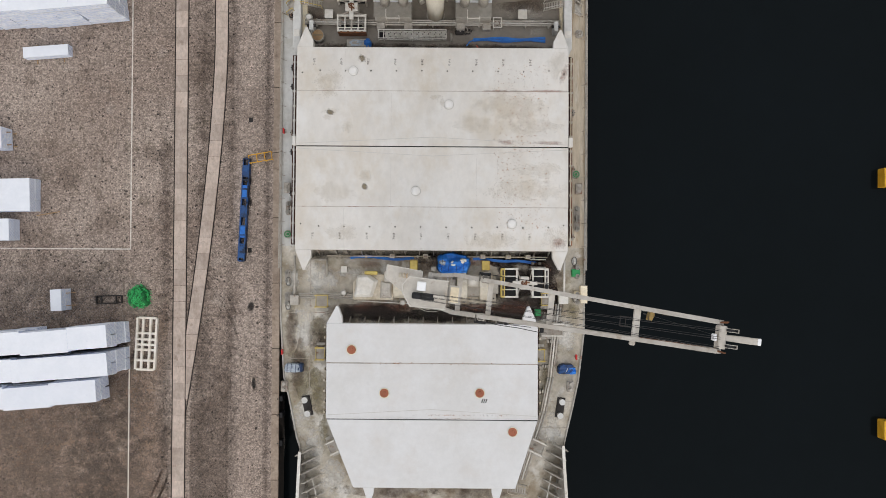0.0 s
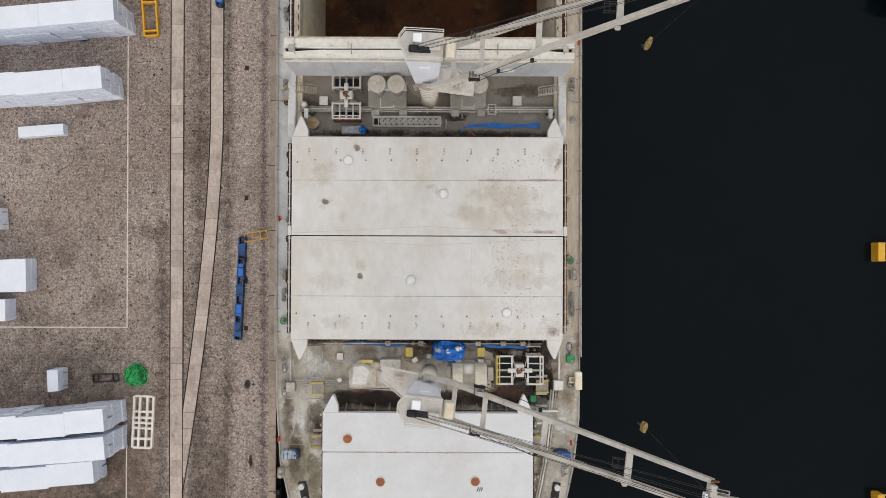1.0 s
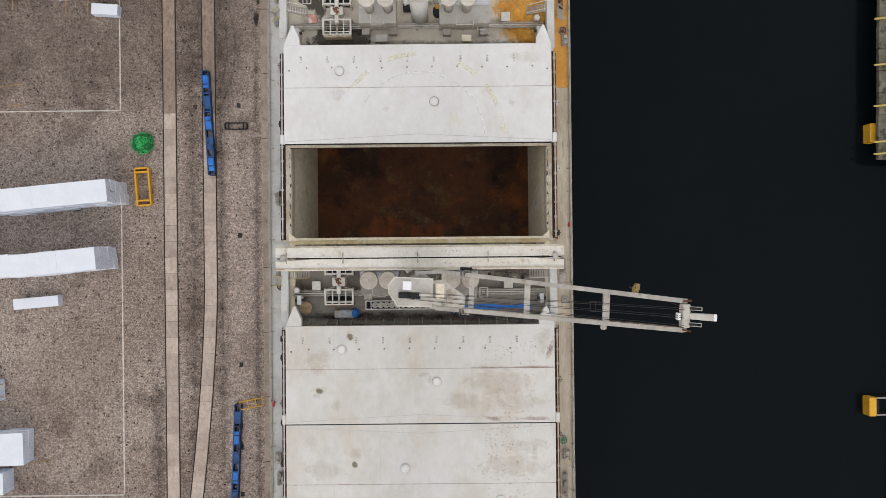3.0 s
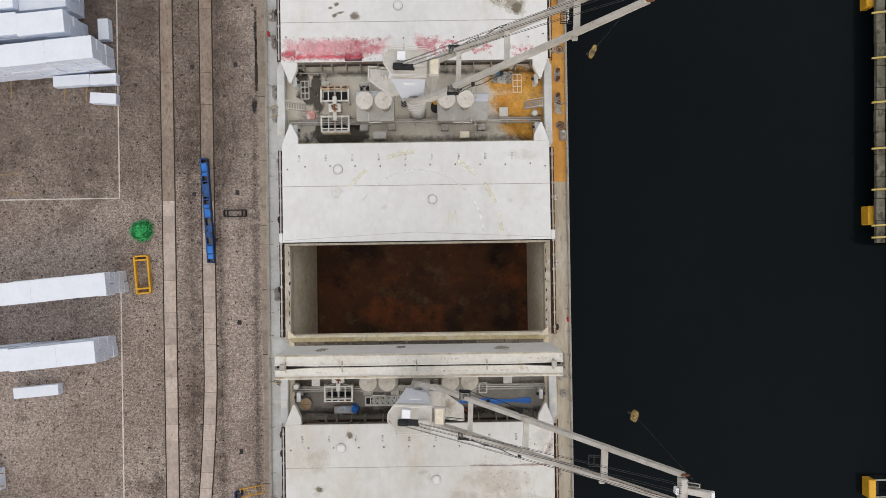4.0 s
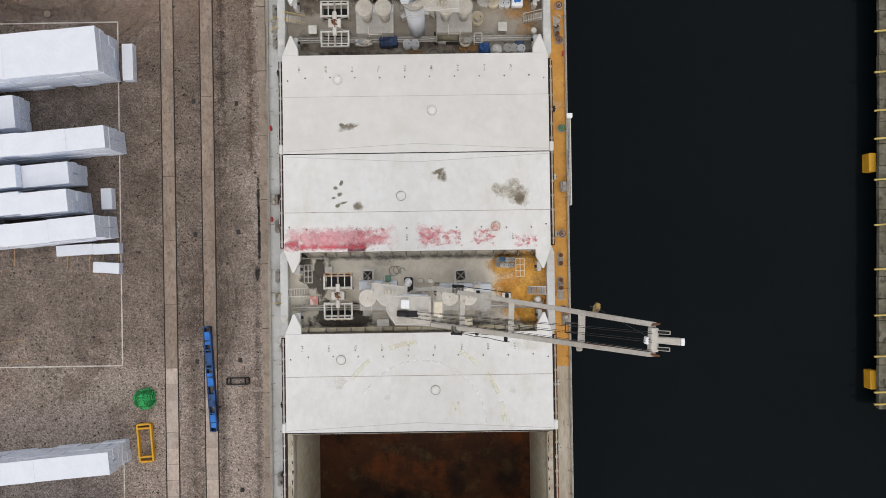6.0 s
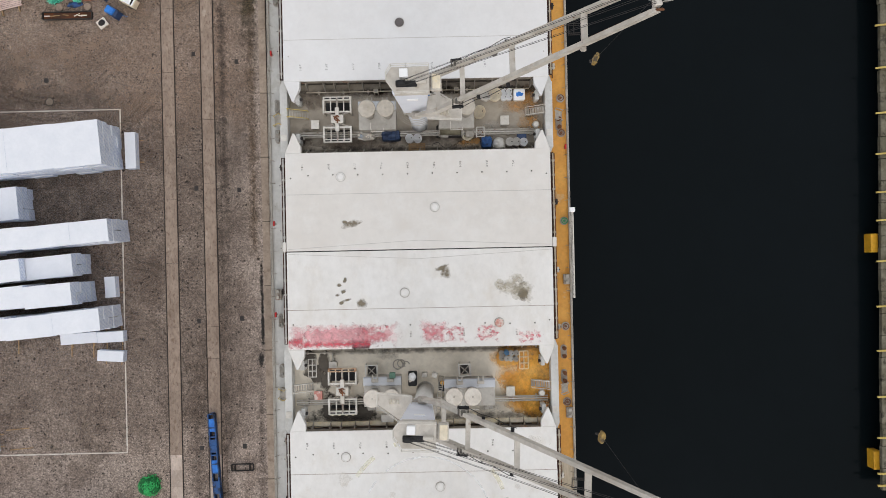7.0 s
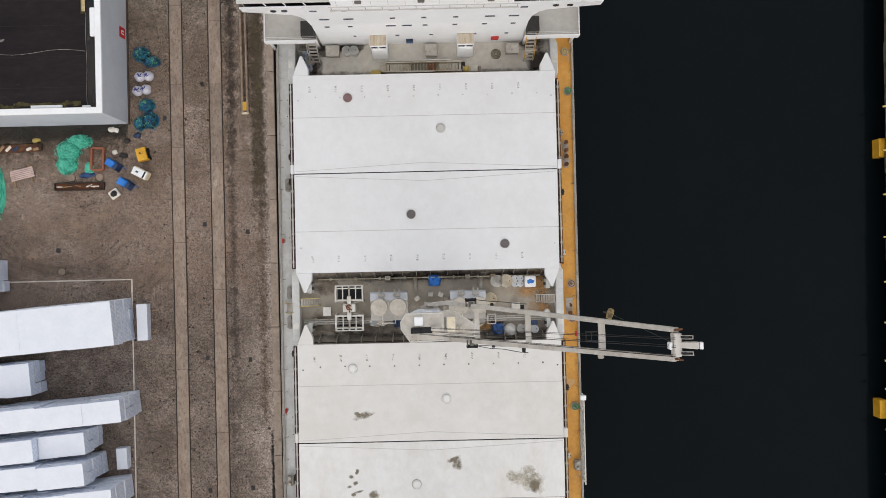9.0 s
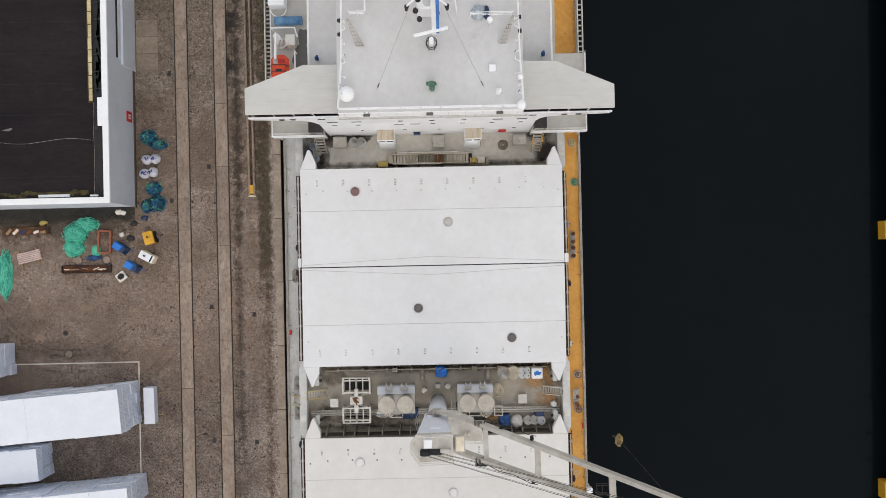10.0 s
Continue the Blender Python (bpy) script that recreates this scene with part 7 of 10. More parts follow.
cv = thing("covered_heap", (7.0, 78.7, DECK), "heap under dark blue tarpaulin by the hatch end", "tarpaulin")
part("tarpaulin", drape(0.62, 0.66, 1.05, 9, 26, 0.2), "blue_steel", cv)
cv = thing("covered_heap", (8.35, 78.5, DECK), "machine under grey sheeting by the hatch end", "sheet")
part("sheet", heap(0.72, 0.68, 1.0, 12, flat=0.8), "steel_white", cv)
for x in (9.45, 10.15):
    drum(x, 78.65, 0.42, 0.95, "steel_white", label="white drum by the hatch end")
drum(10.9, 78.6, 0.4, 0.95, "superwhite", label="white drum with a blue rim by the hatch end")
solo("steel_crate", soften(box(B(), -0.5, 0.5, -0.25, 0.25, 0, 0.6), 0.05), "blue_dark", "small blue box by the hatch end", "box", (10.75, 79.25, DECK))
cv = thing("rag_heap", (-5.8, 79.6, DECK), "crumpled white sheeting on deck", "sheet")
part("sheet", drape(1.0, 0.45, 0.7, 21, 30, 0.35), "pallet_white", cv)
part("fold", heap(0.42, 0.3, 0.3, 61, lump=0.6), "pallet_white", cv, loc=(0.35, 0.05, 0.5))
part("fold", heap(0.35, 0.24, 0.26, 62, lump=0.6), "grey_sheet", cv, loc=(-0.4, -0.05, 0.5))
cv = thing("covered_heap", (-3.1, 79.6, DECK), "long heap under dark blue tarpaulin", "tarpaulin")
part("tarpaulin", drape(1.1, 0.62, 0.95, 14, 30, 0.16), "blue_dark", cv)
for x2 in (-0.55, 0.0, 0.5):
    part("lashing", sweep(B(), [(x2, -0.6, 0.2), (x2, -0.45, 0.9), (x2 + 0.05, 0.45, 0.9), (x2, 0.62, 0.2)], 0.04, 0.03), "black", cv)
for x in (-1.15, -0.3):
    drum(x, 79.25, 0.42, 0.95, "superwhite", label="white round-topped drum on a pallet")
pl = thing("pallet", (-0.4, 78.3, DECK), "dark timber pallet on deck", "pallet")
for k in range(5):
    part("slat", box(B(), -0.9, 0.9, -0.45 + k * 0.2, -0.32 + k * 0.2, 0.1, 0.14), "wood", pl)
for x in (-0.8, 0, 0.75):
    part("bearer", box(B(), x, x + 0.1, -0.45, 0.45, 0, 0.1), "wood", pl)
solo("grey_pipe", rod(B(), (0, -0.6, 0.25), (0, 0.6, 0.25), 0.24, n=14), "steel_grey", "short grey pipe length on deck", "pipe", (5.3, 83.6, DECK))
solo("grey_pipe", rod(B(), (0, -0.6, 0.25), (0, 0.6, 0.25), 0.24, n=14), "steel_grey", "short grey pipe length on deck", "pipe", (-1.7, 83.6, DECK))
wh = thing("hose_reel", (5.0, 79.55, DECK), "round white hose reel on deck", "hose reel")
part("reel", ring(rod(B(), (0, 0, 0), (0, 0, 0.35), 0.35, n=16), (0, 0, 0.4), 0.5, 0.14, n=20), "hold_wall", wh)
wn2 = thing("winch", (3.2, 80.0, DECK), "grimy dark deck winch", "winch")
part("winch_bed", soften(box(B(), -1.5, 1.5, -0.7, 0.6, 0, 0.5), 0.08), "iron", wn2)
part("winch_drum", rod(B(), (-1.1, 0, 0.75), (1.1, 0, 0.75), 0.5, n=18), "stain_olive", wn2)
for x in (-1.2, 1.2):
    part("winch_cheek", rod(B(), (x - 0.06, 0, 0.75), (x + 0.06, 0, 0.75), 0.68, n=18), "steel_grey", wn2)
solo("loose_cable", sweep(B(), [(-1.0 + 0.18 * k, 0.35 * math.sin(k * 0.55) + 0.05 * math.sin(k * 2.1), 0.03) for k in range(13)], 0.05, 0.04), "iron", "dark cable lying across the deck", "cable", (2.2, 78.5, DECK))
# ---- machinery before the first crane ----
def arch(bm, x0, x1, y0, y1, h, n=12):
    """A guard bent over a drum: a half hoop along y between x0 and x1, with straight feet."""
    cy, ry = (y0 + y1) / 2, (y1 - y0) / 2
    rim = [(cy + ry * math.cos(math.pi * k / n), h * (0.35 + 0.65 * math.sin(math.pi * k / n) ** 0.8)) for k in range(n + 1)]
    rim = [(y1, 0)] + rim + [(y0, 0)]
    a, c = ([bm.verts.new((x, y, z)) for y, z in rim] for x in (x0, x1))
    bm.faces.new(a)
    bm.faces.new(c[::-1])
    for k in range(len(rim)):
        q = (k + 1) % len(rim)
        bm.faces.new((a[q], a[k], c[k], c[q]))
    return bm


grab(9.25, -3.35, 90, ("", ""), "yellow_pale")
bm = B()
for y in (-1.4, -0.5, 0.5, 1.4):
    rod(bm, (0, y, 0), (0, y, 1.3), 0.05, n=6)
for z in (0.6, 1.3):
    beam(bm, (0, -1.45, z), (0, 1.45, z), 0.09, 0.09)
solo("yellow_guard", bm, "yellow_pale", "yellow guard rail beside the cargo grab", "guard rail", (6.85, -3.35, DECK))
w = thing("hydraulic_house", (-5.2, -3.6, DECK), "weathered cream hydraulic house with sloping casings", "deckhouse")
part("main_casing", soften(prism(B(), [(-3.0, -1.55), (1.1, -1.55), (1.1, 0.9), (-2.0, 1.3), (-3.0, 0.2)], 0, 1.9), 0.1), "weathered_cream", w)
part("drum_guard", soften(arch(B(), 1.1, 2.25, -1.4, 1.1, 2.3), 0.06), "winch_cream", w, "cream drum guard with ochre stains")
part("white_casing", soften(prism(B(), [(-2.9, -1.3), (-1.0, -1.3), (-0.4, 0.4), (-1.4, 1.1), (-2.6, 0.9)], 1.9, 2.6, [(-2.6, -1.0), (-1.2, -1.0), (-0.8, 0.3), (-1.5, 0.8), (-2.4, 0.7)]), 0.06), "steel_white", w, "white sloping casing")
part("white_cover", soften(prism(B(), [(-0.3, -1.4), (0.95, -1.4), (0.95, 0.3), (-0.2, 0.4)], 1.9, 2.2, [(-0.1, -1.2), (0.8, -1.2), (0.8, 0.1), (0.0, 0.2)]), 0.05), "steel_grey", w)
part("yellow_cap", soften(box(B(), -1.8, -0.5, 1.0, 1.35, 1.9, 2.2), 0.06), "yellow_pale", w)
part("rear_trunk", soften(box(B(), 0.2, 2.3, 0.3, 1.4, 0, 2.3), 0.06), "steel_grey", w)
bm = B()
for a, b2 in (((-2.6, -1.7), (3.4, -2.0)), ((3.4, -2.0), (3.4, -1.2))):
    rod(bm, (*a, 1.1), (*b2, 1.1), 0.05, n=6)
part("guard_rail", bm, "steel_white", w)
w = thing("mooring_winch", (4.1, -3.6, DECK), "cream winch with two ochre-stained arched drum guards", "winch")
part("bed_plate", soften(box(B(), -2.3, 2.3, -1.95, 1.1, 0, 0.35), 0.05), "weathered_cream", w)
part("drum_guard", soften(arch(B(), -1.75, -0.7, -1.5, 1.0, 2.1), 0.06), "winch_cream", w, "cream drum guard with ochre stains")
part("drum_guard", soften(arch(B(), 0.55, 1.75, -1.7, 1.0, 2.2), 0.06), "winch_cream", w, "cream drum guard with ochre stains")
part("front_plate", soften(prism(B(), [(-0.75, -1.3), (0.6, -1.3), (0.6, 0.2), (-0.75, 0.2)], 0.3, 1.2, [(-0.75, -1.1), (0.6, -1.1), (0.6, 0.0), (-0.75, 0.0)]), 0.05), "steel_grey", w)
part("drum", rod(B(), (-0.7, 0.35, 1.0), (0.55, 0.35, 1.0), 0.55, n=20), "steel_white", w)
part("side_gear", soften(box(B(), 1.85, 2.5, -0.9, 0.5, 0.3, 1.1), 0.08), "steel_grey", w)
part("side_gear", soften(box(B(), -2.4, -1.85, -0.6, 0.6, 0.3, 1.0), 0.08), "coaming", w)
for yy in (-1.4, -0.5, 0.4):
    part("bed_bolt", rod(B(), (2.05, yy, 0.35), (2.05, yy, 0.45), 0.08, n=8), "iron", w)
for s2 in (-1, 1):
    part("top_box", soften(box(B(), s2 * 1.15 - 0.3, s2 * 1.15 + 0.3, 0.95, 1.35, 0.3, 1.3), 0.05), "steel_grey", w)
tarp = thing("covered_boat", (1.6, -1.25, DECK), "large bright blue tarpaulin tied over a deck heap", "tarpaulin")
part("tarpaulin", drape(1.75, 1.15, 1.9, 31, 40, 0.34), "blue_tarp", tarp, loc=(0.35, -0.2, 0))
for x in (-0.9, -0.2, 0.6, 1.3):
    part("lashing", sweep(B(), [(x, -1.3, 0.3), (x + 0.05, -0.9, 1.75), (x + 0.15, 0.0, 1.86), (x + 0.1, 0.6, 1.8), (x + 0.2, 0.95, 0.3)], 0.035, 0.03), "black", tarp, "dark lashing cord")
for k, (x, y) in enumerate(((-0.75, -0.1), (0.35, -0.15), (1.35, 0.1))):
    part("rag", heap(0.3, 0.24, 0.22, 40 + k, lump=0.6), "pallet_white" if k else "grey_sheet", tarp, "pale rag on the tarpaulin", loc=(x, y, 1.62))
for pts in ([(-8.7 + i * 0.6, -0.95 + 0.14 * math.sin(i * 0.6), 0.06) for i in range(12)], [(4.0 + i * 0.6, -1.0 - 0.03 * i + 0.06 * math.sin(i), 0.06) for i in range(12)]):
    hose = thing("layflat_hose", (0, 0, DECK), "blue lay-flat hose along the coaming", "hose", group="lay-flat hoses")
    for k in range(2):
        part("hose_length", sweep(B(), [(a, b2 + k * 0.13, c2 + 0.02 * k) for a, b2, c2 in pts], 0.15, 0.08), "blue_tarp", hose)
for x, y, m2 in ((-2.1, -1.6, "yellow_pale"), (5.3, -1.6, "yellow_pale")):
    solo("deck_post_box", soften(box(B(), -0.4, 0.4, -0.5, 0.5, 0, 1.0), 0.06), m2, "yellowed upright deck box", "box", (x, y, DECK), group="yellow boxes")
locker(-9.25, -2.1, 0.55, 0.6, 0.8)
for k in range(3):
    pipe_run([(-13.9, -5.05 + k * 0.2, DECK + 0.5), (-6.5, -5.05 + k * 0.2, DECK + 0.5)], 0.08, "steel_grey", "pale pipe run across the foredeck")
pipe_run([(-13.9, -1.1, DECK + 0.4), (-11.1, -1.1, DECK + 0.4)], 0.1, "steel_grey", "pale pipe by the hatch corner")
pipe_run([(-11.1, -0.9, DECK + 0.4), (-11.1, -2.9, DECK + 0.4)], 0.1, "steel_grey", "pale pipe by the hatch corner")
pipe_run([(-14.4, -0.7, DECK + 0.4), (-14.4, -5.2, DECK + 0.4)], 0.12, "steel_grey", "pale pipe along the side deck")
solo("junction_box", soften(box(B(), -0.45, 0.45, -0.5, 0.5, 0, 0.8), 0.06), "steel_grey", "grey pipe junction box on the side deck", "box", (-14.35, -5.3, DECK))
solo("junction_box", soften(box(B(), -0.5, 0.5, -0.5, 0.5, 0, 0.8), 0.06), "steel_white", "white pipe junction box on the side deck", "box", (13.3, -5.0, DECK))
for k in range(3):
    pipe_run([(13.1 - k * 0.26, -5.5, DECK + 0.5), (12.3 - k * 0.26, -13.0, DECK + 0.5), (11.6 - k * 0.26, -16.5, DECK + 0.5), (9.4 - k * 0.26, -23.5, DECK + 0.5)], 0.09, "steel_white" if k == 1 else "steel_grey", "pale pipe following the fore hatch")
pipe_run([(13.4, -0.6, DECK + 0.5), (13.4, -4.5, DECK + 0.5)], 0.12, "steel_white", "white pipe along the side deck")
for x, y, rz, w2 in ((-11.5, -5.35, 0, 1.2), (11.6, -5.0, 0, 1.2), (12.1, -8.1, 0, 2.2), (10.6, -20.0, -25, 1.6), (-10.2, -20.2, 25, 1.0), (-11.6, -10.7, 0, 0.9), (10.9, -10.7, 0, 0.9)):
    g = thing("step_platform", (x, y, DECK), "small yellow railed step platform over the pipes", "platform", rz=rz, group="step platforms")
    part("grating", soften(box(B(), -w2 / 2, w2 / 2, -0.55, 0.55, 0.75, 0.82), 0.02), "coaming", g)
    for s in (-1, 1):
        bm = B()
        for zz in (1.2, 1.7):
            beam(bm, (-w2 / 2, s * 0.6, zz), (w2 / 2, s * 0.6, zz), 0.08, 0.08)
        for xx in (-w2 / 2, w2 / 2):
            rod(bm, (xx, s * 0.6, 0), (xx, s * 0.6, 1.7), 0.04, n=6)
        part("handrail", bm, "yellow_pale" if x < 12 and y > -19 else "steel_white", g)
        part("kick_bar", beam(B(), (s * w2 / 2, -0.6, 0.86), (s * w2 / 2, 0.6, 0.86), 0.06, 0.1), "yellow_pale" if x < 12 and y > -19 else "steel_grey", g)
    for s in (-0.9, 0.9):
        part("step", box(B(), -w2 / 2, w2 / 2, s - 0.14, s + 0.14, 0.36, 0.42), "steel_grey", g)
solo("green_box", soften(box(B(), -0.3, 0.3, -0.35, 0.35, 0, 0.7), 0.05), "green", "small green-painted steel deck box", "box", (10.7, -6.4, DECK), group="green boxes")
solo("green_box", soften(box(B(), -0.42, 0.42, -0.4, 0.4, 0, 0.7), 0.05), "green", "small green-painted steel deck box", "box", (14.6, -2.3, DECK), group="green boxes")
g = thing("covered_winch", (-14.5, -12.3, DECK), "grey-blue sheeting tied over a deck fitting", "sheet")
part("sheet", drape(0.95, 0.5, 0.85, 51, 22, 0.3), "grey_sheet", g)
part("blue_end", drape(0.28, 0.5, 0.9, 53, 16, 0.3), "blue_dark", g, loc=(0.82, 0.05, 0))
for x2 in (-0.5, -0.1, 0.35):
    part("lashing", sweep(B(), [(x2, -0.52, 0.1), (x2, -0.4, 0.84), (x2 + 0.04, 0.4, 0.84), (x2, 0.54, 0.1)], 0.05, 0.04), "blue_dark", g)
g = thing("covered_winch", (13.6, -12.2, DECK), "blue tarpaulin tied over a deck fitting", "tarpaulin")
part("tarpaulin", drape(0.85, 0.55, 0.85, 55, 26, 0.22), "blue_steel", g)
part("loose_flap", drape(0.45, 0.4, 0.6, 57, 16, 0.4), "blue_tarp", g, loc=(0.6, -0.15, 0.28))
part("lashing", sweep(B(), [(-0.3, -0.5, 0.2), (0.0, -0.2, 0.9), (0.3, 0.45, 0.5)], 0.05, 0.04), "superwhite", g)
solo("pilot_ladder_stand", soften(box(box(B(), -0.35, 0.35, -0.9, 0.9, 0, 0.9), -0.9, -0.35, -0.3, 0.3, 0, 0.5), 0.05), "hold_wall", "cream pilot ladder stand at the ship's side", "stand", (15.35, -4.5, DECK + 0.15))
for x, y in ((-15.5, -10.6), (14.6, -10.9), (-15.6, 70.5), (-15.6, 60.9), (-15.6, 12.1), (-15.6, 88.5), (15.3, 78.0), (15.35, 30.5)):
    b2 = thing("lifebuoy", (x, y, DECK), "red lifebuoy box on the ship's rail", "lifebuoy", group="lifebuoys")
    part("ring_case", soften(box(B(), -0.08, 0.08, -0.26, 0.26, 0.6, 1.15), 0.04), "red", b2)
    part("bracket", box(B(), -0.06, 0.06, -0.06, 0.06, 0, 0.5), "steel_grey", b2)
# plate seams of the foredeck
for x0, x1, y0, y1 in ((-15.6, -10.9, -6.62, -6.57), (-15.3, -10.8, -11.4, -11.36), (-12.85, -12.8, -15.0, -1.0), (10.6, 15.2, -7.3, -7.26), (10.7, 14.9, -12.4, -12.36), (10.5, 14.3, -15.6, -15.56), (-14.2, -10.6, -17.1, -17.06), (11.0, 14.0, -18.3, -18.26)):
    solo("deck_seam", box(B(), x0, x1, y0, y1, 0.0, 0.024), "seam", "welded seam across the foredeck plating", "seam", (0, 0, DECK), kind="structure")
# pipe and small junction boxes along the after coaming
for pts in ([(-11.0, -0.72, DECK + 0.9), (-0.4, -0.72, DECK + 0.9)], [(3.4, -0.72, DECK + 0.9), (11.6, -0.72, DECK + 0.9)]):
    pipe_run(pts, 0.06, "weathered_cream", "thin cream pipe along the coaming")
for x in (-4.3, -0.9, 5.0, 7.6, 9.6):
    g = thing("pipe_box", (x, -0.7, DECK), "small cream pipe guard frame", "pipe guard", group="pipe guards")
    for dx in (-0.2, 0.2):
        part("guard_leg", box(B(), dx - 0.035, dx + 0.035, -0.22, 0.22, 0, 1.15), "weathered_cream", g)
    part("guard_top", soften(box(B(), -0.24, 0.24, -0.22, 0.22, 1.15, 1.2), 0.02), "weathered_cream", g)
    part("guard_lid", soften(box(B(), -0.15, 0.15, -0.13, 0.13, 1.2, 1.23), 0.01), "coaming", g)
g = thing("gas_rack", (10.65, -1.35, DECK), "open pale steel bottle rack on deck", "rack")
for x in (-0.72, 0.72):
    for y in (-0.38, 0.38):
        part("rack_post", box(B(), x - 0.04, x + 0.04, y - 0.04, y + 0.04, 0, 1.3), "steel_white", g)
for y in (-0.38, 0.38):
    for z in (0.5, 1.26):
        part("rack_bar", box(B(), -0.72, 0.72, y - 0.035, y + 0.035, z, z + 0.07), "steel_white", g)
for k in range(4):
    part("gas_bottle", rod(rod(B(), (-0.52 + k * 0.35, 0, 0), (-0.52 + k * 0.35, 0, 1.0), 0.14, n=12), (-0.52 + k * 0.35, 0, 1.0), (-0.52 + k * 0.35, 0, 1.15), 0.14, 0.05, n=12), "dark_rust" if k % 2 else "coaming", g)
for x, y in ((-9.25, -4.5), (-3.2, -5.45)):
    b2 = thing("ventilator", (x, y, DECK), "small round white ventilator by the pipes", "ventilator", group="small vents")
    part("stem", rod(B(), (0, 0, 0), (0, 0, 0.8), 0.15, n=12), "steel_grey", b2)
    part("hood", rod(rod(B(), (0, 0, 0.75), (0, 0, 0.95), 0.32, n=18), (0, 0, 0.95), (0, 0, 1.05), 0.32, 0.14, n=18), "steel_white", b2)
for x, y in ((-15.1, -3.4), (-15.1, -5.9), (14.5, -1.1), (14.6, -4.9)):
    b2 = thing("mooring_chock", (x, y, DECK), "oval mooring chock ring with two white studs", "chock", group="mooring chocks")
    bm = B()
    for k in range(24):
        a, c2 = 2 * math.pi * k / 24, 2 * math.pi * (k + 1) / 24
        rod(bm, (0.26 * math.cos(a), 0.44 * math.sin(a), 0.1), (0.26 * math.cos(c2), 0.44 * math.sin(c2), 0.1), 0.04, n=6)
    part("ring", bm, "stain_grey", b2)
    part("ring_floor", blob(B(), 0.27, 0.46, rough=0.0, z=0.05), "walk_white", b2)
    for yy in (-0.17, 0.17):
        part("stud", rod(B(), (0, yy, 0.05), (0, yy, 0.4), 0.1, n=12), "steel_white", b2)
stairs(7.7, -24.3, DECK, DECK + 1.4, 1.8, 0, "weathered_cream", 0.9, "cream railed step before the fore hatch")
# ---- side rails, bollards and small side-deck fittings ----
def side_rail(x, y0, y1, step, label):
    r = thing("guard_rail", (x, y0, DECK + 0.1), label, "guard rail", group="ship guard rails")
    L = y1 - y0
    for z in (0.35, 0.7, 1.05):
        part("rail_bar", rod(B(), (0, 0, z), (0, L, z), 0.03, n=6), "steel_grey", r)
    stay_me = mesh_of("rail_stay", rod(B(), (-0.38, 0, 0), (0, 0, 0.9), 0.03, n=5), "coaming")
    post = mesh_of("rail_post", rod(B(), (0, 0, 0), (0, 0, 1.05), 0.035, n=6), "steel_grey")
    for k in range(int(L / step) + 1):
        part("rail_post", post, None, r, loc=(0, k * step, 0))
        part("rail_stay", stay_me, None, r, loc=(0, k * step, 0), rot=(0, 0, 0 if x > 0 else 180))
    return r


side_rail(-15.95, -2, 109, 2.4, "grey pipe guard rail along the quay side of the ship")
side_rail(15.6, -2, 128, 2.4, "grey pipe guard rail along the water side of the ship")
for y in (-2.9, -5.2, 4.2, 26.0, 33.5, 52.4, 54.9, 60.2, 79.8, 83.0, 94.5):
    bollard(-15.15, y)
for y in (-2.2, -4.9, 2.7, 3.9, 26.3, 53.7, 56.3, 80.6, 96.5, 98.0):
    bollard(14.75, y, 0, "rust" if y > 45 else "hull_rim")
for s, x, y, rz in ((-1, -13.0, -16.2, 12), (1, 13.1, -16.2, -8)):
    b2 = thing("mooring_bollard", (x, y, DECK), "large twin-post mooring bollard on a dark base", "bollard", rz=rz, group="mooring bollards")
    part("base", soften(box(B(), -0.42, 0.42, -1.05, 1.05, 0, 0.14), 0.05), "iron", b2)
    for yy in (-0.7, 0.7):
        part("post", rod(rod(B(), (0, yy, 0.1), (0, yy, 0.95), 0.24, n=18), (0, yy, 0.85), (0, yy, 0.97), 0.31, n=18), "walk_white", b2)
for x, y in ((-15.3, 6.3), (-15.35, -14.2), (14.9, 6.4), (14.1, -14.0), (-15.4, 63.0), (15.2, 49.9), (15.2, 64.0)):
    f = thing("fairlead", (x, y, DECK), "dark roller fairlead at the deck edge", "fairlead", group="fairleads")
    part("frame", soften(box(B(), -0.35, 0.35, -0.55, 0.55, 0, 0.5), 0.08), "coaming", f)
    for k in (-0.3, 0.3):
        part("roller", rod(B(), (0, k, 0.5), (0, k, 0.85), 0.17, n=12), "steel_grey", f)
for x, y, m2 in ((-15.2, 1.5, "green"), (14.6, 7.9, "green"), (15.1, 104.0, "green"), (15.1, 70.2, "green"), (-14.95, 24.3, "black"), (14.9, 22.6, "coaming"), (15.0, 51.0, "rust"), (15.0, 59.0, "rust"), (15.0, 83.3, "rust"), (15.0, 79.6, "rust"), (14.9, 108.3, "yellow_pale")):
    v2 = thing("deck_valve", (x, y, DECK), "round deck fitting on the side deck", "valve", group="deck valves")
    part("flange", rod(B(), (0, 0, 0), (0, 0, 0.12), 0.45, n=18), "coaming", v2)
    part("wheel", ring(rod(B(), (0, 0, 0.1), (0, 0, 0.4), 0.12, n=10), (0, 0, 0.42), 0.3, 0.05, n=14), m2, v2)
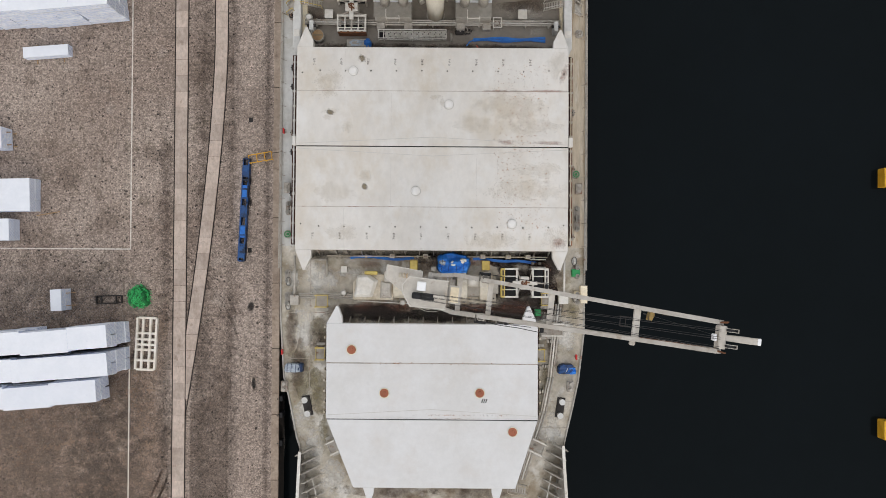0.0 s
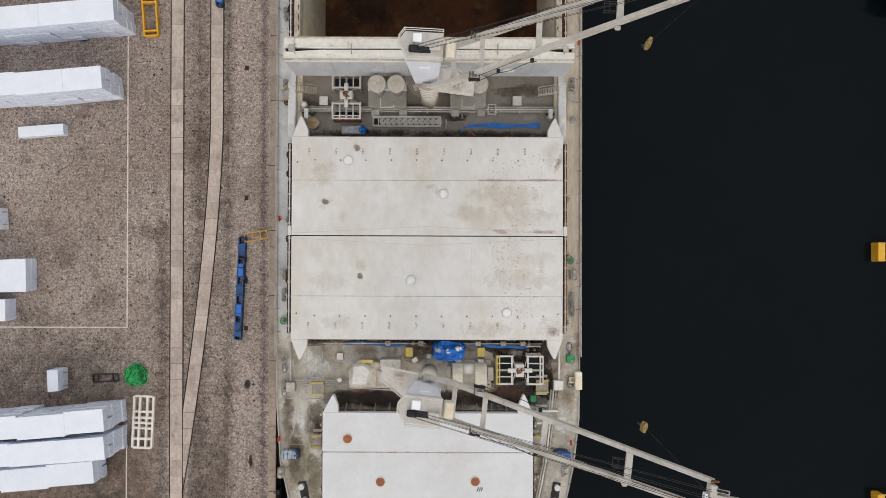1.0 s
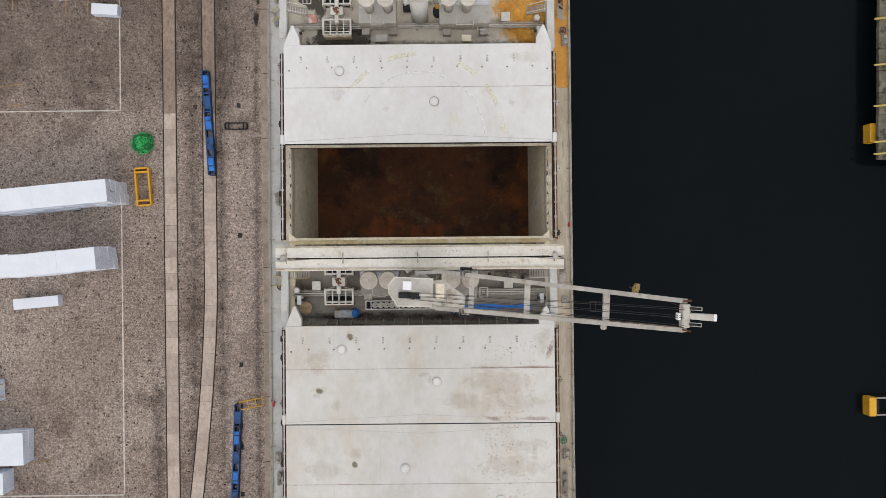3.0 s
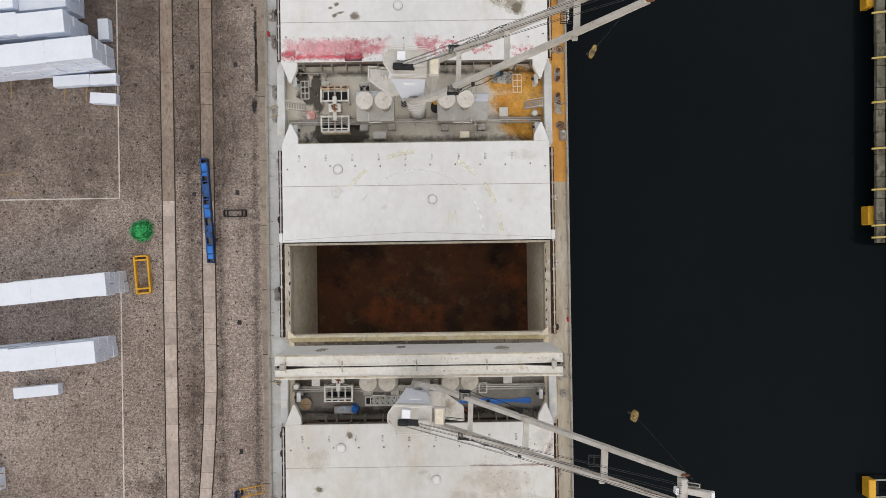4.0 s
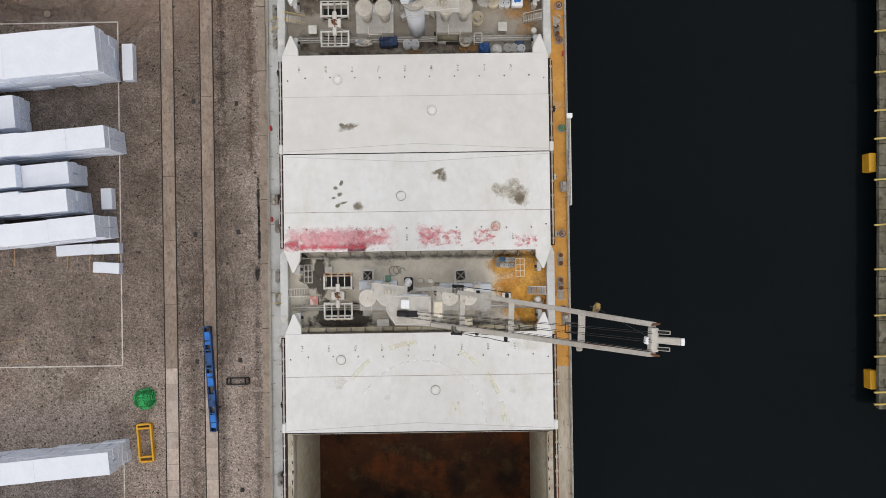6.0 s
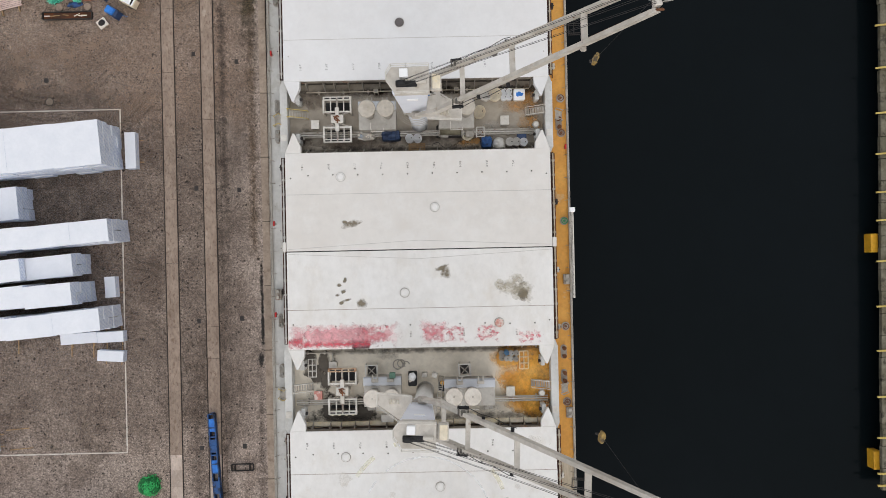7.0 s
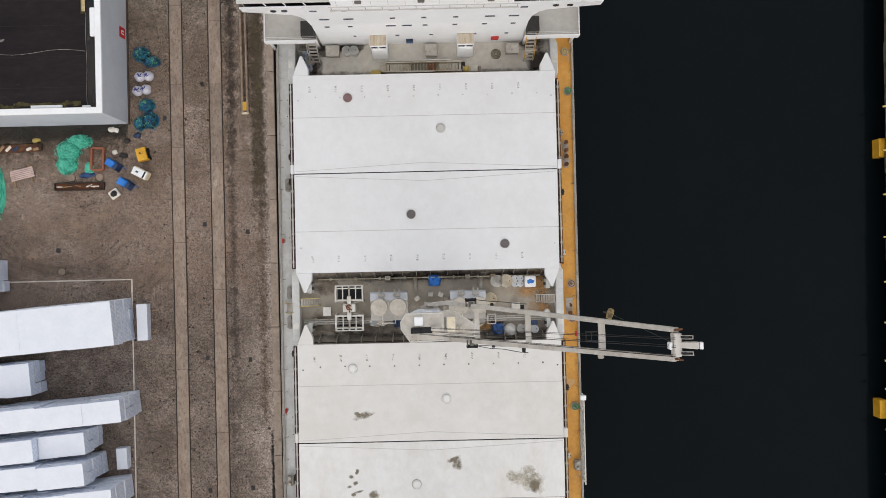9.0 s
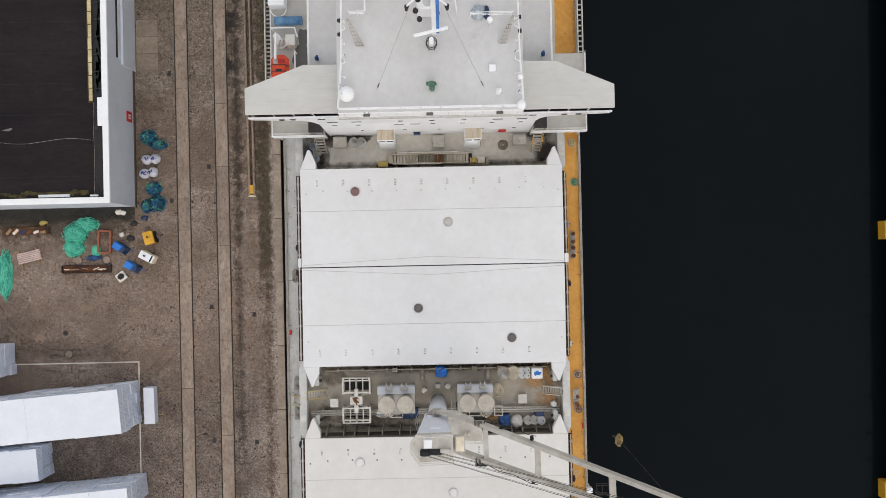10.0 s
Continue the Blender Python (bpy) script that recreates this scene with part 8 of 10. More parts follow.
# pipes beside the coamings
for y0, y1 in ((0.5, 20), (29, 48.6), (57.8, 77.4), (85.4, 105)):
    pipe_run([(-14.75, y0, DECK + 0.35), (-14.75, y1, DECK + 0.35)], 0.06, "steel_grey", "thin pipe along the side deck")
    pipe_run([(14.15, y0, DECK + 0.35), (14.15, y1, DECK + 0.35)], 0.06, "rust", "thin rusty pipe along the side deck")
    for k in range(9):
        y = y0 + 1 + k * (y1 - y0 - 2) / 8 + R.uniform(-0.4, 0.4)
        b2 = thing("lashing_box", (-14.85 if k % 3 else 14.3, y, DECK), "small steel lashing fitting by the coaming", "fitting", group="lashing fittings")
        part("body", soften(box(B(), -0.12, 0.12, -0.3, 0.3, 0, 0.5), 0.04), R.choice(("iron", "coaming", "steel_white")), b2)
        part("pin", rod(B(), (-0.2, 0, 0.45), (0.2, 0, 0.45), 0.05, n=8), "iron", b2)
# accommodation ladder stowed along the water side
g = thing("accommodation_ladder", (15.95, 62, DECK - 0.3), "aluminium accommodation ladder stowed along the ship's side", "ladder")
for z in (-0.0, 0.9):
    part("side_beam", box(B(), -0.06, 0.06, 0, 9.5, z, z + 0.12), "steel_white", g)
for k in range(16):
    part("tread", box(B(), -0.04, 0.04, 0.3 + k * 0.6, 0.36 + k * 0.6, 0, 0.9), "steel_grey", g)
solo("floodlight", soften(box(B(), -0.3, 0.3, -0.25, 0.25, 0, 0.5), 0.05), "superwhite", "white floodlight on the ship's rail", "floodlight", (15.75, 71.3, DECK + 1.1))

# ---- stains and markings on the hatch covers ----
def stain(name, spots, mat, label, z=TOP + 0.004):
    """Separate stains of one kind: x, y and the half sizes of each."""
    for k, (x, y, rx, ry) in enumerate(spots):
        bm = blob(B(), rx * 1.35, ry * 1.35, seed=int(x * 13 + y * 7) + k, rough=0.3)
        solo(name, bm, mat, label, "stain", (x, y, z + 0.0015 * (k % 4)), rz=R.uniform(-25, 25) if max(rx, ry) < 1 else 0, kind="structure")


stain("scuff_stain", ((-10.3, 13.9, 0.75, 0.4), (-10.8, 13.2, 0.35, 0.35), (-8.9, 12.2, 0.5, 0.6), (-7.4, 19.1, 0.45, 0.3), (0.0, 15.3, 0.6, 0.22), (0.7, 14.7, 0.3, 0.45), (-6.9, 7.2, 0.55, 0.7)), "grime", "grey-brown scuff on the hatch cover")
stain("scuff_stain", ((-7.0, 6.2, 0.22, 0.3), (-10.5, 13.7, 0.35, 0.25), (-7.4, 19.2, 0.25, 0.35)), "scuff_dark", "dark brown scuff on the hatch cover")
stain("grime_stain", ((-10.0, 5.6, 1.6, 1.0), (-10.6, 16.5, 1.2, 1.6), (-9.2, 1.6, 1.8, 0.6), (10.6, 8.0, 2.6, 0.6), (9.5, 12.4, 2.6, 0.7), (12.3, 18.8, 0.9, 1.3), (7.5, 14.5, 3.0, 1.4), (9.0, 6.0, 3.2, 1.2), (4.0, 12.6, 1.6, 1.0), (12.2, 1.2, 1.4, 1.0), (6.0, 1.0, 3.0, 0.7)), "grime", "brownish grime on the hatch cover", TOP + 0.012)
stain("rust_stain", ((11.3, 10.75, 1.6, 0.18), (6.9, 10.8, 0.9, 0.25), (12.9, 17.6, 0.35, 0.8), (12.6, 0.6, 0.9, 0.4), (7.2, 15.95, 2.2, 0.12), (11.0, 15.95, 2.0, 0.12)), "rust_red", "rust streak on the hatch cover", TOP + 0.018)
stain("scuff_stain", ((-7.2, 70.2, 0.75, 0.32), (-7.9, 70.35, 0.3, 0.16), (2.35, 65.0, 0.5, 0.42), (1.9, 65.5, 0.5, 0.2), (-8.0, 64.4, 0.18, 0.22), (-8.6, 63.9, 0.22, 0.16), (-8.2, 63.3, 0.2, 0.2), (-8.8, 62.9, 0.18, 0.14), (-7.8, 62.4, 0.3, 0.14), (-8.4, 62.1, 0.25, 0.14), (-6.3, 62.0, 0.55, 0.3), (10.3, 62.6, 0.4, 0.5)), "scuff_dark", "small olive stain on the hatch cover")
stain("scuff_stain", ((9.2, 63.5, 1.2, 0.7), (10.3, 62.9, 0.8, 1.1), (7.9, 63.7, 0.6, 0.4), (9.7, 64.3, 0.5, 0.45)), "scuff", "large olive stain on the hatch cover")
def sheet(name, x0, x1, y0, y1, z, mat, label):
    bm = B()
    bm.faces.new([bm.verts.new(p) for p in ((x0, y0, 0), (x1, y0, 0), (x1, y1, 0), (x0, y1, 0))])
    return solo(name, bm, mat, label, "stain", (0, 0, z), kind="structure")


# red paint: a pale wash with a strong lower edge, breaking up along the hatch
for k, (x0, x1, y0, y1, mat, lab) in enumerate((
        (-13.9, -5.6, 57.37, 59.9, "red_base", "washed-out pink paint along the hatch edge"),
        (-12.8, -4.6, 57.37, 60.1, "red_wash", "washed-out pink paint along the hatch edge"),
        (-7.4, -2.2, 57.37, 60.1, "red_wash", "washed-out pink paint along the hatch edge"),
        (-13.9, -4.6, 57.37, 58.35, "red_worn", "flaked red paint along the hatch edge"),
        (-14.0, -12.4, 57.37, 58.9, "red_worn", "flaked red paint along the hatch edge"),
        (-7.4, -2.6, 57.37, 60.3, "red_faded", "flaking red paint along the hatch edge"),
        (-0.5, 2.6, 57.37, 60.3, "red_wash", "washed-out pink paint along the hatch edge"),
        (-0.9, 3.0, 57.37, 60.4, "red_faded", "flaking red paint along the hatch edge"),
        (1.6, 5.0, 57.37, 60.1, "red_faded", "flaking red paint along the hatch edge"),
        (4.6, 8.4, 57.37, 60.0, "red_faded", "flaking red paint along the hatch edge"),
        (8.8, 12.8, 57.37, 59.3, "red_faded", "flaking red paint along the hatch edge"))):
    sheet("red_paint", x0, x1, y0, y1, TOP + 0.003 + 0.0022 * k, mat, lab)
sheet("rust_spots", 4.0, 13.3, 0.1, 20.2, TOP + 0.016, "rust_dots", "rust spots over the worn hatch covers")
solo("painted_disc", rod(B(), (0, 0, 0.17), (0, 0, 0.2), 0.44, 0.42, n=24), "pink_lid", "flaking red paint on a vent cap", "marking", (7.78, 59.75, TOP))
for r0, r1, arcs, mat, lab in ((6.55, 6.75, ((2, 128), (140, 152)), "white_faded", "thin faded white landing circle on the hatch cover"), (8.3, 8.75, ((2, 16), (22, 38), (46, 62), (92, 112), (128, 146)), "yellow_faded", "broken faded yellow landing circle on the hatch cover")):
    bm = B()
    for a0, a1 in arcs:
        n = max(3, int((a1 - a0) / 3))
        for i in range(n):
            a, b2 = radians(a0 + (a1 - a0) * i / n), radians(a0 + (a1 - a0) * (i + 1) / n)
            bm.faces.new([bm.verts.new((r * math.cos(t), r * math.sin(t), 0)) for r, t in ((r0, a), (r1, a), (r1, b2), (r0, b2))])
    solo("landing_circle", bm, mat, lab, "marking", (-0.1, 39.5, TOP + 0.005), kind="structure")
bm = B()
for a, b2 in (((-0.5, -0.7), (-0.3, 0.7)), ((-0.3, 0.7), (0.0, -0.2)), ((0.0, -0.2), (0.3, 0.7)), ((0.3, 0.7), (0.5, -0.7))):
    beam(bm, (*a, 0), (*b2, 0), 0.16, 0.006)
solo("faded_letter", bm, "faint_yellow", "faded yellow letter on the hatch cover", "marking", (3.4, 41.2, TOP + 0.006), kind="structure")
stain("grime_stain", ((-8.5, 44.1, 0.7, 0.7), (9.3, 42.9, 0.3, 0.3), (-3.5, 42.3, 0.4, 0.3), (10.8, 47.6, 1.5, 0.5)), "grime", "brownish grime on the hatch cover", TOP + 0.010)

# black grime and painted shade along the cross deck coamings, bleached steel between
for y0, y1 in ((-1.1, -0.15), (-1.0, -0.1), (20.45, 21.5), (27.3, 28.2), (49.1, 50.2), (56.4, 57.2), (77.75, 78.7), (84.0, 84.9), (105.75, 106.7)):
    sheet("edge_grime", -13.0, 12.6, y0, y1, DECK + 0.018, "edge_grime", "black grime with painted shade along the hatch coaming")
sheet("edge_grime", -10.2, 10.0, -7.65, -6.5, DECK + 0.024, "edge_grime", "black grime with painted shade along the fore hatch coaming")
sheet("edge_grime", -10.0, 10.2, -7.65, -5.9, DECK + 0.026, "edge_grime", "black grime with painted shade along the fore hatch coaming")
stain("bleached_patch", ((-12.2, 83.2, 0.9, 0.7), (-6.5, 83.9, 1.6, 0.5), (7.6, 80.2, 1.8, 0.8), (9.0, 24.6, 2.4, 0.9), (-4.0, 56.3, 1.4, 0.5), (6.5, 50.6, 2.0, 0.5), (-12.3, 52.6, 0.7, 0.8), (10.6, 22.8, 1.6, 0.6)), "bleached", "pale bleached patch on the grey deck", DECK + 0.022)
# rust runs on the folded cover
for k, (x, w) in enumerate(((-8.8, 1.5), (-1.2, 1.9), (3.2, 2.6), (7.9, 2.3), (10.9, 2.2))):
    for y0, y1 in ((26.32, 26.95), (27.4, 28.1)):
        if (k + int(y0)) % 3:
            sheet("rust_spots", x - w, x + w, y0, y1, 18.256 + 0.001 * k, "rust_speck", "rust specks on the folded hatch cover")
# ---- superstructure ----
sup = thing("superstructure", (0, 0, 0), "white multi-storey ship superstructure with wide bridge wings", "superstructure")
part("lower_block", soften(box(B(), -11.2, 10.3, 109.5, 132, DECK, 20.5), 0.08), "superwhite", sup)
outline = [(-16.3, 21.5), (-14.5, 20.85), (-12.2, 20.0), (-11.6, 19.2), (-11.25, 17.6), (-11.2, 15.5), (10.3, 15.5), (10.35, 17.6), (10.8, 19.2), (11.4, 20.0), (13.9, 20.85), (16.1, 21.5), (16.1, 22.85), (-16.3, 22.85)]
bm = B()
front = [bm.verts.new((x, 108.75 + (22.85 - z) * 0.10, z)) for x, z in outline]
back = [bm.verts.new((x, 108.9 + (22.85 - z) * 0.10, z)) for x, z in outline]
bm.faces.new(front)
bm.faces.new(back[::-1])
for i in range(len(outline)):
    j = (i + 1) % len(outline)
    bm.faces.new((front[i], back[i], back[j], front[j]))
fr = part("bridge_front", bm, "superwhite", sup)
part("wheelhouse", soften(box(B(), -8.0, 8.05, 109.7, 128, 20.5, 24.3), 0.08), "superwhite", sup)
# white paint stands in for the sky reflected in the wheelhouse windows
sky_band = part("window_band", soften(box(B(), -8.1, 8.12, 108.76, 108.98, 22.85, 24.3), 0.04), "superwhite", sup, "window band under the wheelhouse roof, painted white for reflected sky")
for k in range(11):
    part("band_joint", box(B(), -7.6 + k * 1.52, -7.57 + k * 1.52, 108.752, 108.76, 22.95, 24.2), "faint_grey", sky_band)
roof = part("wheelhouse_roof", soften(box(B(), -8.1, 8.12, 108.85, 128.2, 24.3, 24.5), 0.05), "top_grey", sup, "pale grey wheelhouse top deck")
for pts, sgn in (([(-16.4, 109.0), (-8.15, 109.0), (-8.15, 113.3), (-11.2, 113.33), (-16.4, 111.35)], -1), ([(8.16, 109.0), (16.2, 109.0), (16.2, 111.1), (11.1, 113.25), (8.16, 113.3)], 1)):
    wg = part("bridge_wing", soften(prism(B(), pts, 23.28, 23.5), 0.04), "wing_grey", sup, "beige-grey bridge wing roof")
    x0, x1 = (-16.1, -8.2) if sgn < 0 else (8.2, 15.9)
    part("wing_window", box(B(), x0, x1, 109.2, 109.3, 20.6, 23.28), "glass", wg, "dark wing windows")
    part("wing_floor", box(B(), x0, x1, 109.6, 111.0, 20.3, 20.5), "wing_grey", wg)
    part("wing_side", box(B(), x0 if sgn < 0 else x1 - 0.1, x0 + 0.1 if sgn < 0 else x1, 109.2, 111.0, 20.5, 23.28), "superwhite", wg)
    for k in range(3):
        xx = sgn * (10.4 + k * 1.75)
        part("mullion", beam(B(), (xx, 108.95, 22.85), (xx + sgn * 0.25, 109.1, 23.27), 0.08, 0.08), "superwhite", wg)
    for k in range(1, 4):
        part("roof_joint", box(B(), *sorted((sgn * 8.3, sgn * (9.6 + 1.7 * k))), 113.3 - k * 1.05 - 0.03, 113.3 - k * 1.05, 23.5, 23.507), "faint_grey", wg)
# windows of the front
for z, d, ws in ((21.35, 0, ((-10.0, 0.7), (-7.2, 0.5), (-2.85, 0.5), (0.1, 0.5), (3.1, 0.5), (6.4, 0.5), (9.2, 0.7))),
                 (17.9, 0.32, ((-9.5, 1.0), (-7.2, 1.0), (-3.0, 0.5), (0.0, 0.5), (3.05, 0.5), (6.3, 1.0), (8.6, 1.0))),
                 (14.8, 1, ((-9.7, 0.5), (-7.4, 0.5), (-3.35, 1.0), (-1.75, 1.0), (0.05, 0.5), (3.0, 0.5), (5.95, 0.5), (8.8, 0.5))),
                 (11.6, 1, ((-7.3, 0.3), (-2.9, 0.4), (0.6, 0.4), (5.1, 0.4), (8.4, 0.4)))):
    for x, w2 in ws:
        y = 109.5 if z < 15.5 else 108.75 + (22.85 - z) * 0.10
        wd = part("window", soften(box(B(), x - w2 / 2 - 0.09, x + w2 / 2 + 0.09, y - 0.02, y + 0.05, z - 0.36, z + 0.36), 0.01), "superwhite", sup)
        part("pane", soften(box(B(), x - w2 / 2, x + w2 / 2, y - 0.035, y + 0.03, z - 0.2, z + 0.2), 0.02), "grey_glass", wd)
for s in (-13.5, -12.5, 12.0, 13.3):
    part("fairing_hole", rod(B(), (s, 108.80, 21.75), (s, 108.9, 21.75), 0.28, n=16), "glass", fr)
for k in range(12):
    part("panel_seam", beam(B(), (-8.2 + k * 1.52, 108.755, 22.7), (-8.2 + k * 1.52, 108.86, 21.65), 0.04, 0.03), "stain_grey", fr)
part("ledge_strip", box(B(), -8.4, 8.7, 108.75, 108.86, 21.57, 21.61), "faint_grey", fr)
part("ledge_strip", box(B(), -8.4, 8.7, 108.7, 108.8, 22.72, 22.76), "faint_grey", fr)
for x in (-5.6, -0.1, 6.0):
    bx = part("floodlight", soften(box(B(), x - 0.3, x + 0.3, 108.5, 108.75, 24.1, 24.3), 0.04), "stain_grey", roof)
    part("lamp_glass", box(B(), x - 0.26, x + 0.26, 108.52, 108.72, 24.04, 24.1), "glass", bx)
    part("lamp_arm", rod(rod(B(), (x - 0.15, 108.75, 24.2), (x - 0.15, 109.2, 24.5), 0.05, n=6), (x + 0.15, 108.75, 24.2), (x + 0.15, 109.2, 24.5), 0.05, n=6), "iron", bx)
# front vent houses and boxes
for x in (-4.9, 4.15):
    v2 = thing("vent_house", (x, 108.9, DECK), "white vent house with a grey top before the superstructure", "vent house", group="vent houses")
    part("house_body", soften(prism(B(), [(-0.86, -1.0), (0.86, -1.0), (0.86, 0.6), (-0.86, 0.6)], 0, 2.5, [(-0.8, -0.62), (0.8, -0.62), (0.8, 0.6), (-0.8, 0.6)]), 0.05), "superwhite", v2)
    part("head", soften(box(B(), -0.9, 0.9, -0.55, 0.6, 2.5, 3.4), 0.06), "superwhite", v2)
    part("top", soften(box(B(), -0.86, 0.86, -0.5, 0.58, 3.4, 3.46), 0.03), "deck_tan", v2, "weathered beige top")
    for sx in (-0.42, 0.42):
        part("louvre", soften(box(B(), sx - 0.32, sx + 0.32, -0.59, -0.54, 2.75, 3.1), 0.01), "iron", v2)
    part("door", soften(prism(B(), [(-0.45, -1.0), (0.45, -1.0), (0.45, -0.96), (-0.45, -0.96)], 0.2, 2.2, [(-0.45, -0.7), (0.45, -0.7), (0.45, -0.66), (-0.45, -0.66)]), 0.01), "superwhite", v2)
    part("base_rail", ring(B(), (0, -0.3, 0.3), 1.05, 0.04, 180, 360, 12), "steel_white", v2)
solo("notice_board", soften(box(B(), -0.4, 0.4, -0.06, 0.06, -0.5, 0.5), 0.03), "red", "red fire locker on the white front wall", "locker", (7.3, 109.43, 10.0))
solo("notice_board", soften(box(B(), -0.36, 0.36, -0.2, 0.06, -0.4, 0.4), 0.03), "blue_steel", "blue locker on the white front wall", "locker", (-1.7, 109.43, 9.8))
b2 = thing("deck_hatch", (0.55, 108.6, DECK), "small beige access hatch before the superstructure", "hatch")
part("coaming", soften(box(B(), -0.6, 0.6, -0.6, 0.6, 0, 0.7), 0.06), "steel_grey", b2)
part("lid", soften(box(B(), -0.66, 0.66, -0.66, 0.66, 0.7, 0.82), 0.06), "steel_grey", b2)
b2 = thing("rope_coil", (7.5, 108.2, DECK), "dark rope coil lying on deck", "rope")
part("coil", ring(ring(ring(B(), (0, 0, 0.06), 0.5, 0.06, n=20), (0, 0, 0.1), 0.36, 0.06, n=18), (0, 0, 0.12), 0.2, 0.06, n=14), "stain_olive", b2)
b2 = thing("stowed_gangway", (0, 106.75, DECK), "weathered beige gangway stowed across the hatch end", "gangway")
for yy in (-0.48, 0.5):
    part("side_beam", soften(box(box(box(B(), -4.35, 3.8, yy - 0.07, yy + 0.07, 0.3, 0.42), -4.35, 3.8, yy - 0.07, yy + 0.07, 0.98, 1.12), -4.35, 3.8, yy - 0.02, yy + 0.02, 0.42, 0.98), 0.02), "weathered_cream", b2)
part("handrail", rod(rod(B(), (-3.9, 0.62, 1.35), (2.6, 0.62, 1.35), 0.06, n=8), (-3.2, -0.6, 1.3), (0.9, -0.6, 1.3), 0.05, n=8), "steel_white", b2)
for k in range(12):
    part("rail_post", rod(B(), (-3.8 + k * 0.55, 0.62, 0.6), (-3.8 + k * 0.55, 0.62, 1.35), 0.035, n=6), "steel_grey", b2)
for k in range(24):
    part("tread", soften(box(B(), -4.25 + k * 0.335, -4.02 + k * 0.335, -0.41, 0.43, 0.7, 0.75), 0.01), "rust" if k in (13, 14, 15) else "weathered_cream" if k < 8 or k > 16 else "stain_olive", b2)
for x in (-4.0, -1.6, 0.9, 3.4):
    part("cradle", soften(box(B(), x - 0.12, x + 0.12, -0.8, 0.75, 0, 0.3), 0.03), "stain_grey", b2)
part("end_roller", rod(B(), (3.95, -0.5, 0.55), (3.95, 0.5, 0.55), 0.2, n=14), "iron", b2)
part("turntable", soften(prism(B(), [(-4.9, -0.35), (-4.35, -0.5), (-4.35, 0.5), (-4.9, 0.35)], 0.35, 0.7), 0.04), "weathered_cream", b2)
g = thing("gangway_winch", (4.9, 106.5, DECK), "cream and ochre gangway winch on deck", "winch")
part("bed", soften(box(B(), -1.1, 1.0, -0.45, 0.45, 0, 0.25), 0.03), "weathered_cream", g)
part("drum", rod(B(), (-0.95, 0, 0.55), (-0.3, 0, 0.55), 0.32, n=16), "yellow_pale", g)
for x in (-1.0, -0.28):
    part("drum_cheek", rod(B(), (x - 0.03, 0, 0.55), (x + 0.03, 0, 0.55), 0.42, n=16), "winch_cream", g)
part("motor_box", soften(box(B(), -0.2, 0.55, -0.35, 0.35, 0.25, 0.95), 0.06), "winch_cream", g)
part("brake", soften(box(B(), 0.62, 0.95, -0.3, 0.3, 0.25, 0.7), 0.05), "coaming", g)
solo("yellow_box", soften(box(B(), -0.55, 0.55, -0.3, 0.3, 0, 0.6), 0.05), "yellow_pale", "yellow deck box by the gangway", "box", (-5.45, 106.3, DECK), group="yellow boxes")
pipe_run([(-4.2, 107.6, DECK + 0.25), (2.2, 107.6, DECK + 0.25)], 0.05, "steel_grey", "thin pipe along the stowed gangway")
for x, y, m2 in ((-12.86, 108.3, "grey_sheet"), (-12.46, 107.75, "steel_grey"), (-12.7, 107.05, "grey_sheet"), (-13.3, 107.6, "blue_dark")):
    drum(x, y, 0.4, 0.95, m2, label="blue-grey drum by the hatch corner")
for x, m2 in ((-8.5, "wing_grey"), (-7.7, "wing_grey")):
    drum(x, 108.7, 0.45, 1.0, m2, label="beige drum before the superstructure")
locker(-10.0, 108.7, 1.4, 1.1, 0.9, "steel_grey", "wide beige deck locker")
locker(9.2, 108.6, 1.4, 1.0, 0.9, "steel_grey", "wide beige deck locker")
stairs(-11.9, 107.6, DECK, DECK + 3.4, 1.9, 90, "steel_grey", 0.9)
stairs(10.95, 107.4, DECK, DECK + 3.4, 1.9, 90, "yellow", 0.9, "bright yellow steel stairway to the boat deck")
# boat decks
for x0, x1, y1 in ((-16.5, -11.2, 140), (10.3, 15.8, 117.0)):
    d = part("boat_deck", soften(box(B(), x0, x1, 109.0, y1, 11.75, 12.0), 0.05), "boat_grey", sup, "beige-grey boat deck")
    part("deck_fascia", box(B(), x0 - 0.04, x1 + 0.04, 108.9, 109.0, 11.3, 12.35), "superwhite", d)
    part("side_fascia", box(B(), *((x0 - 0.1, x0) if x0 < 0 else (x1, x1 + 0.1)), 108.9, y1, 11.6, 12.2), "superwhite", d)
    for xx in (x0 + 0.2, x1 - 0.3):
        part("pillar", rod(B(), (xx, 109.3, DECK), (xx, 109.3, 11.75), 0.16, n=10), "superwhite", d)
    part("dark_louvre", box(B(), *((-12.6, -11.3) if x0 < 0 else (10.4, 11.6)), 109.1, 110.6, 12.0, 13.4), "iron", d, "dark louvred locker")
    bm = B()
    xs = x0 + 0.1 if x0 < 0 else x1 - 0.1
    for z in (12.5, 13.0):
        rod(bm, (xs, 109.2, z), (xs, min(y1, 126), z), 0.03, n=6)
        rod(bm, (x0 + 0.1, 109.1, z), (x1 - 0.1, 109.1, z), 0.03, n=6)
    part("deck_rail", bm, "steel_white", d)
part("upper_deck", soften(box(B(), -11.1, -8.05, 113.0, 128, 20.8, 21.0), 0.04), "top_grey", sup)
part("upper_deck", soften(box(B(), 8.05, 11.1, 113.0, 128, 20.8, 21.0), 0.04), "top_grey", sup)
part("upper_side", box(B(), 10.3, 11.1, 113.0, 128, 12.0, 20.8), "superwhite", sup)
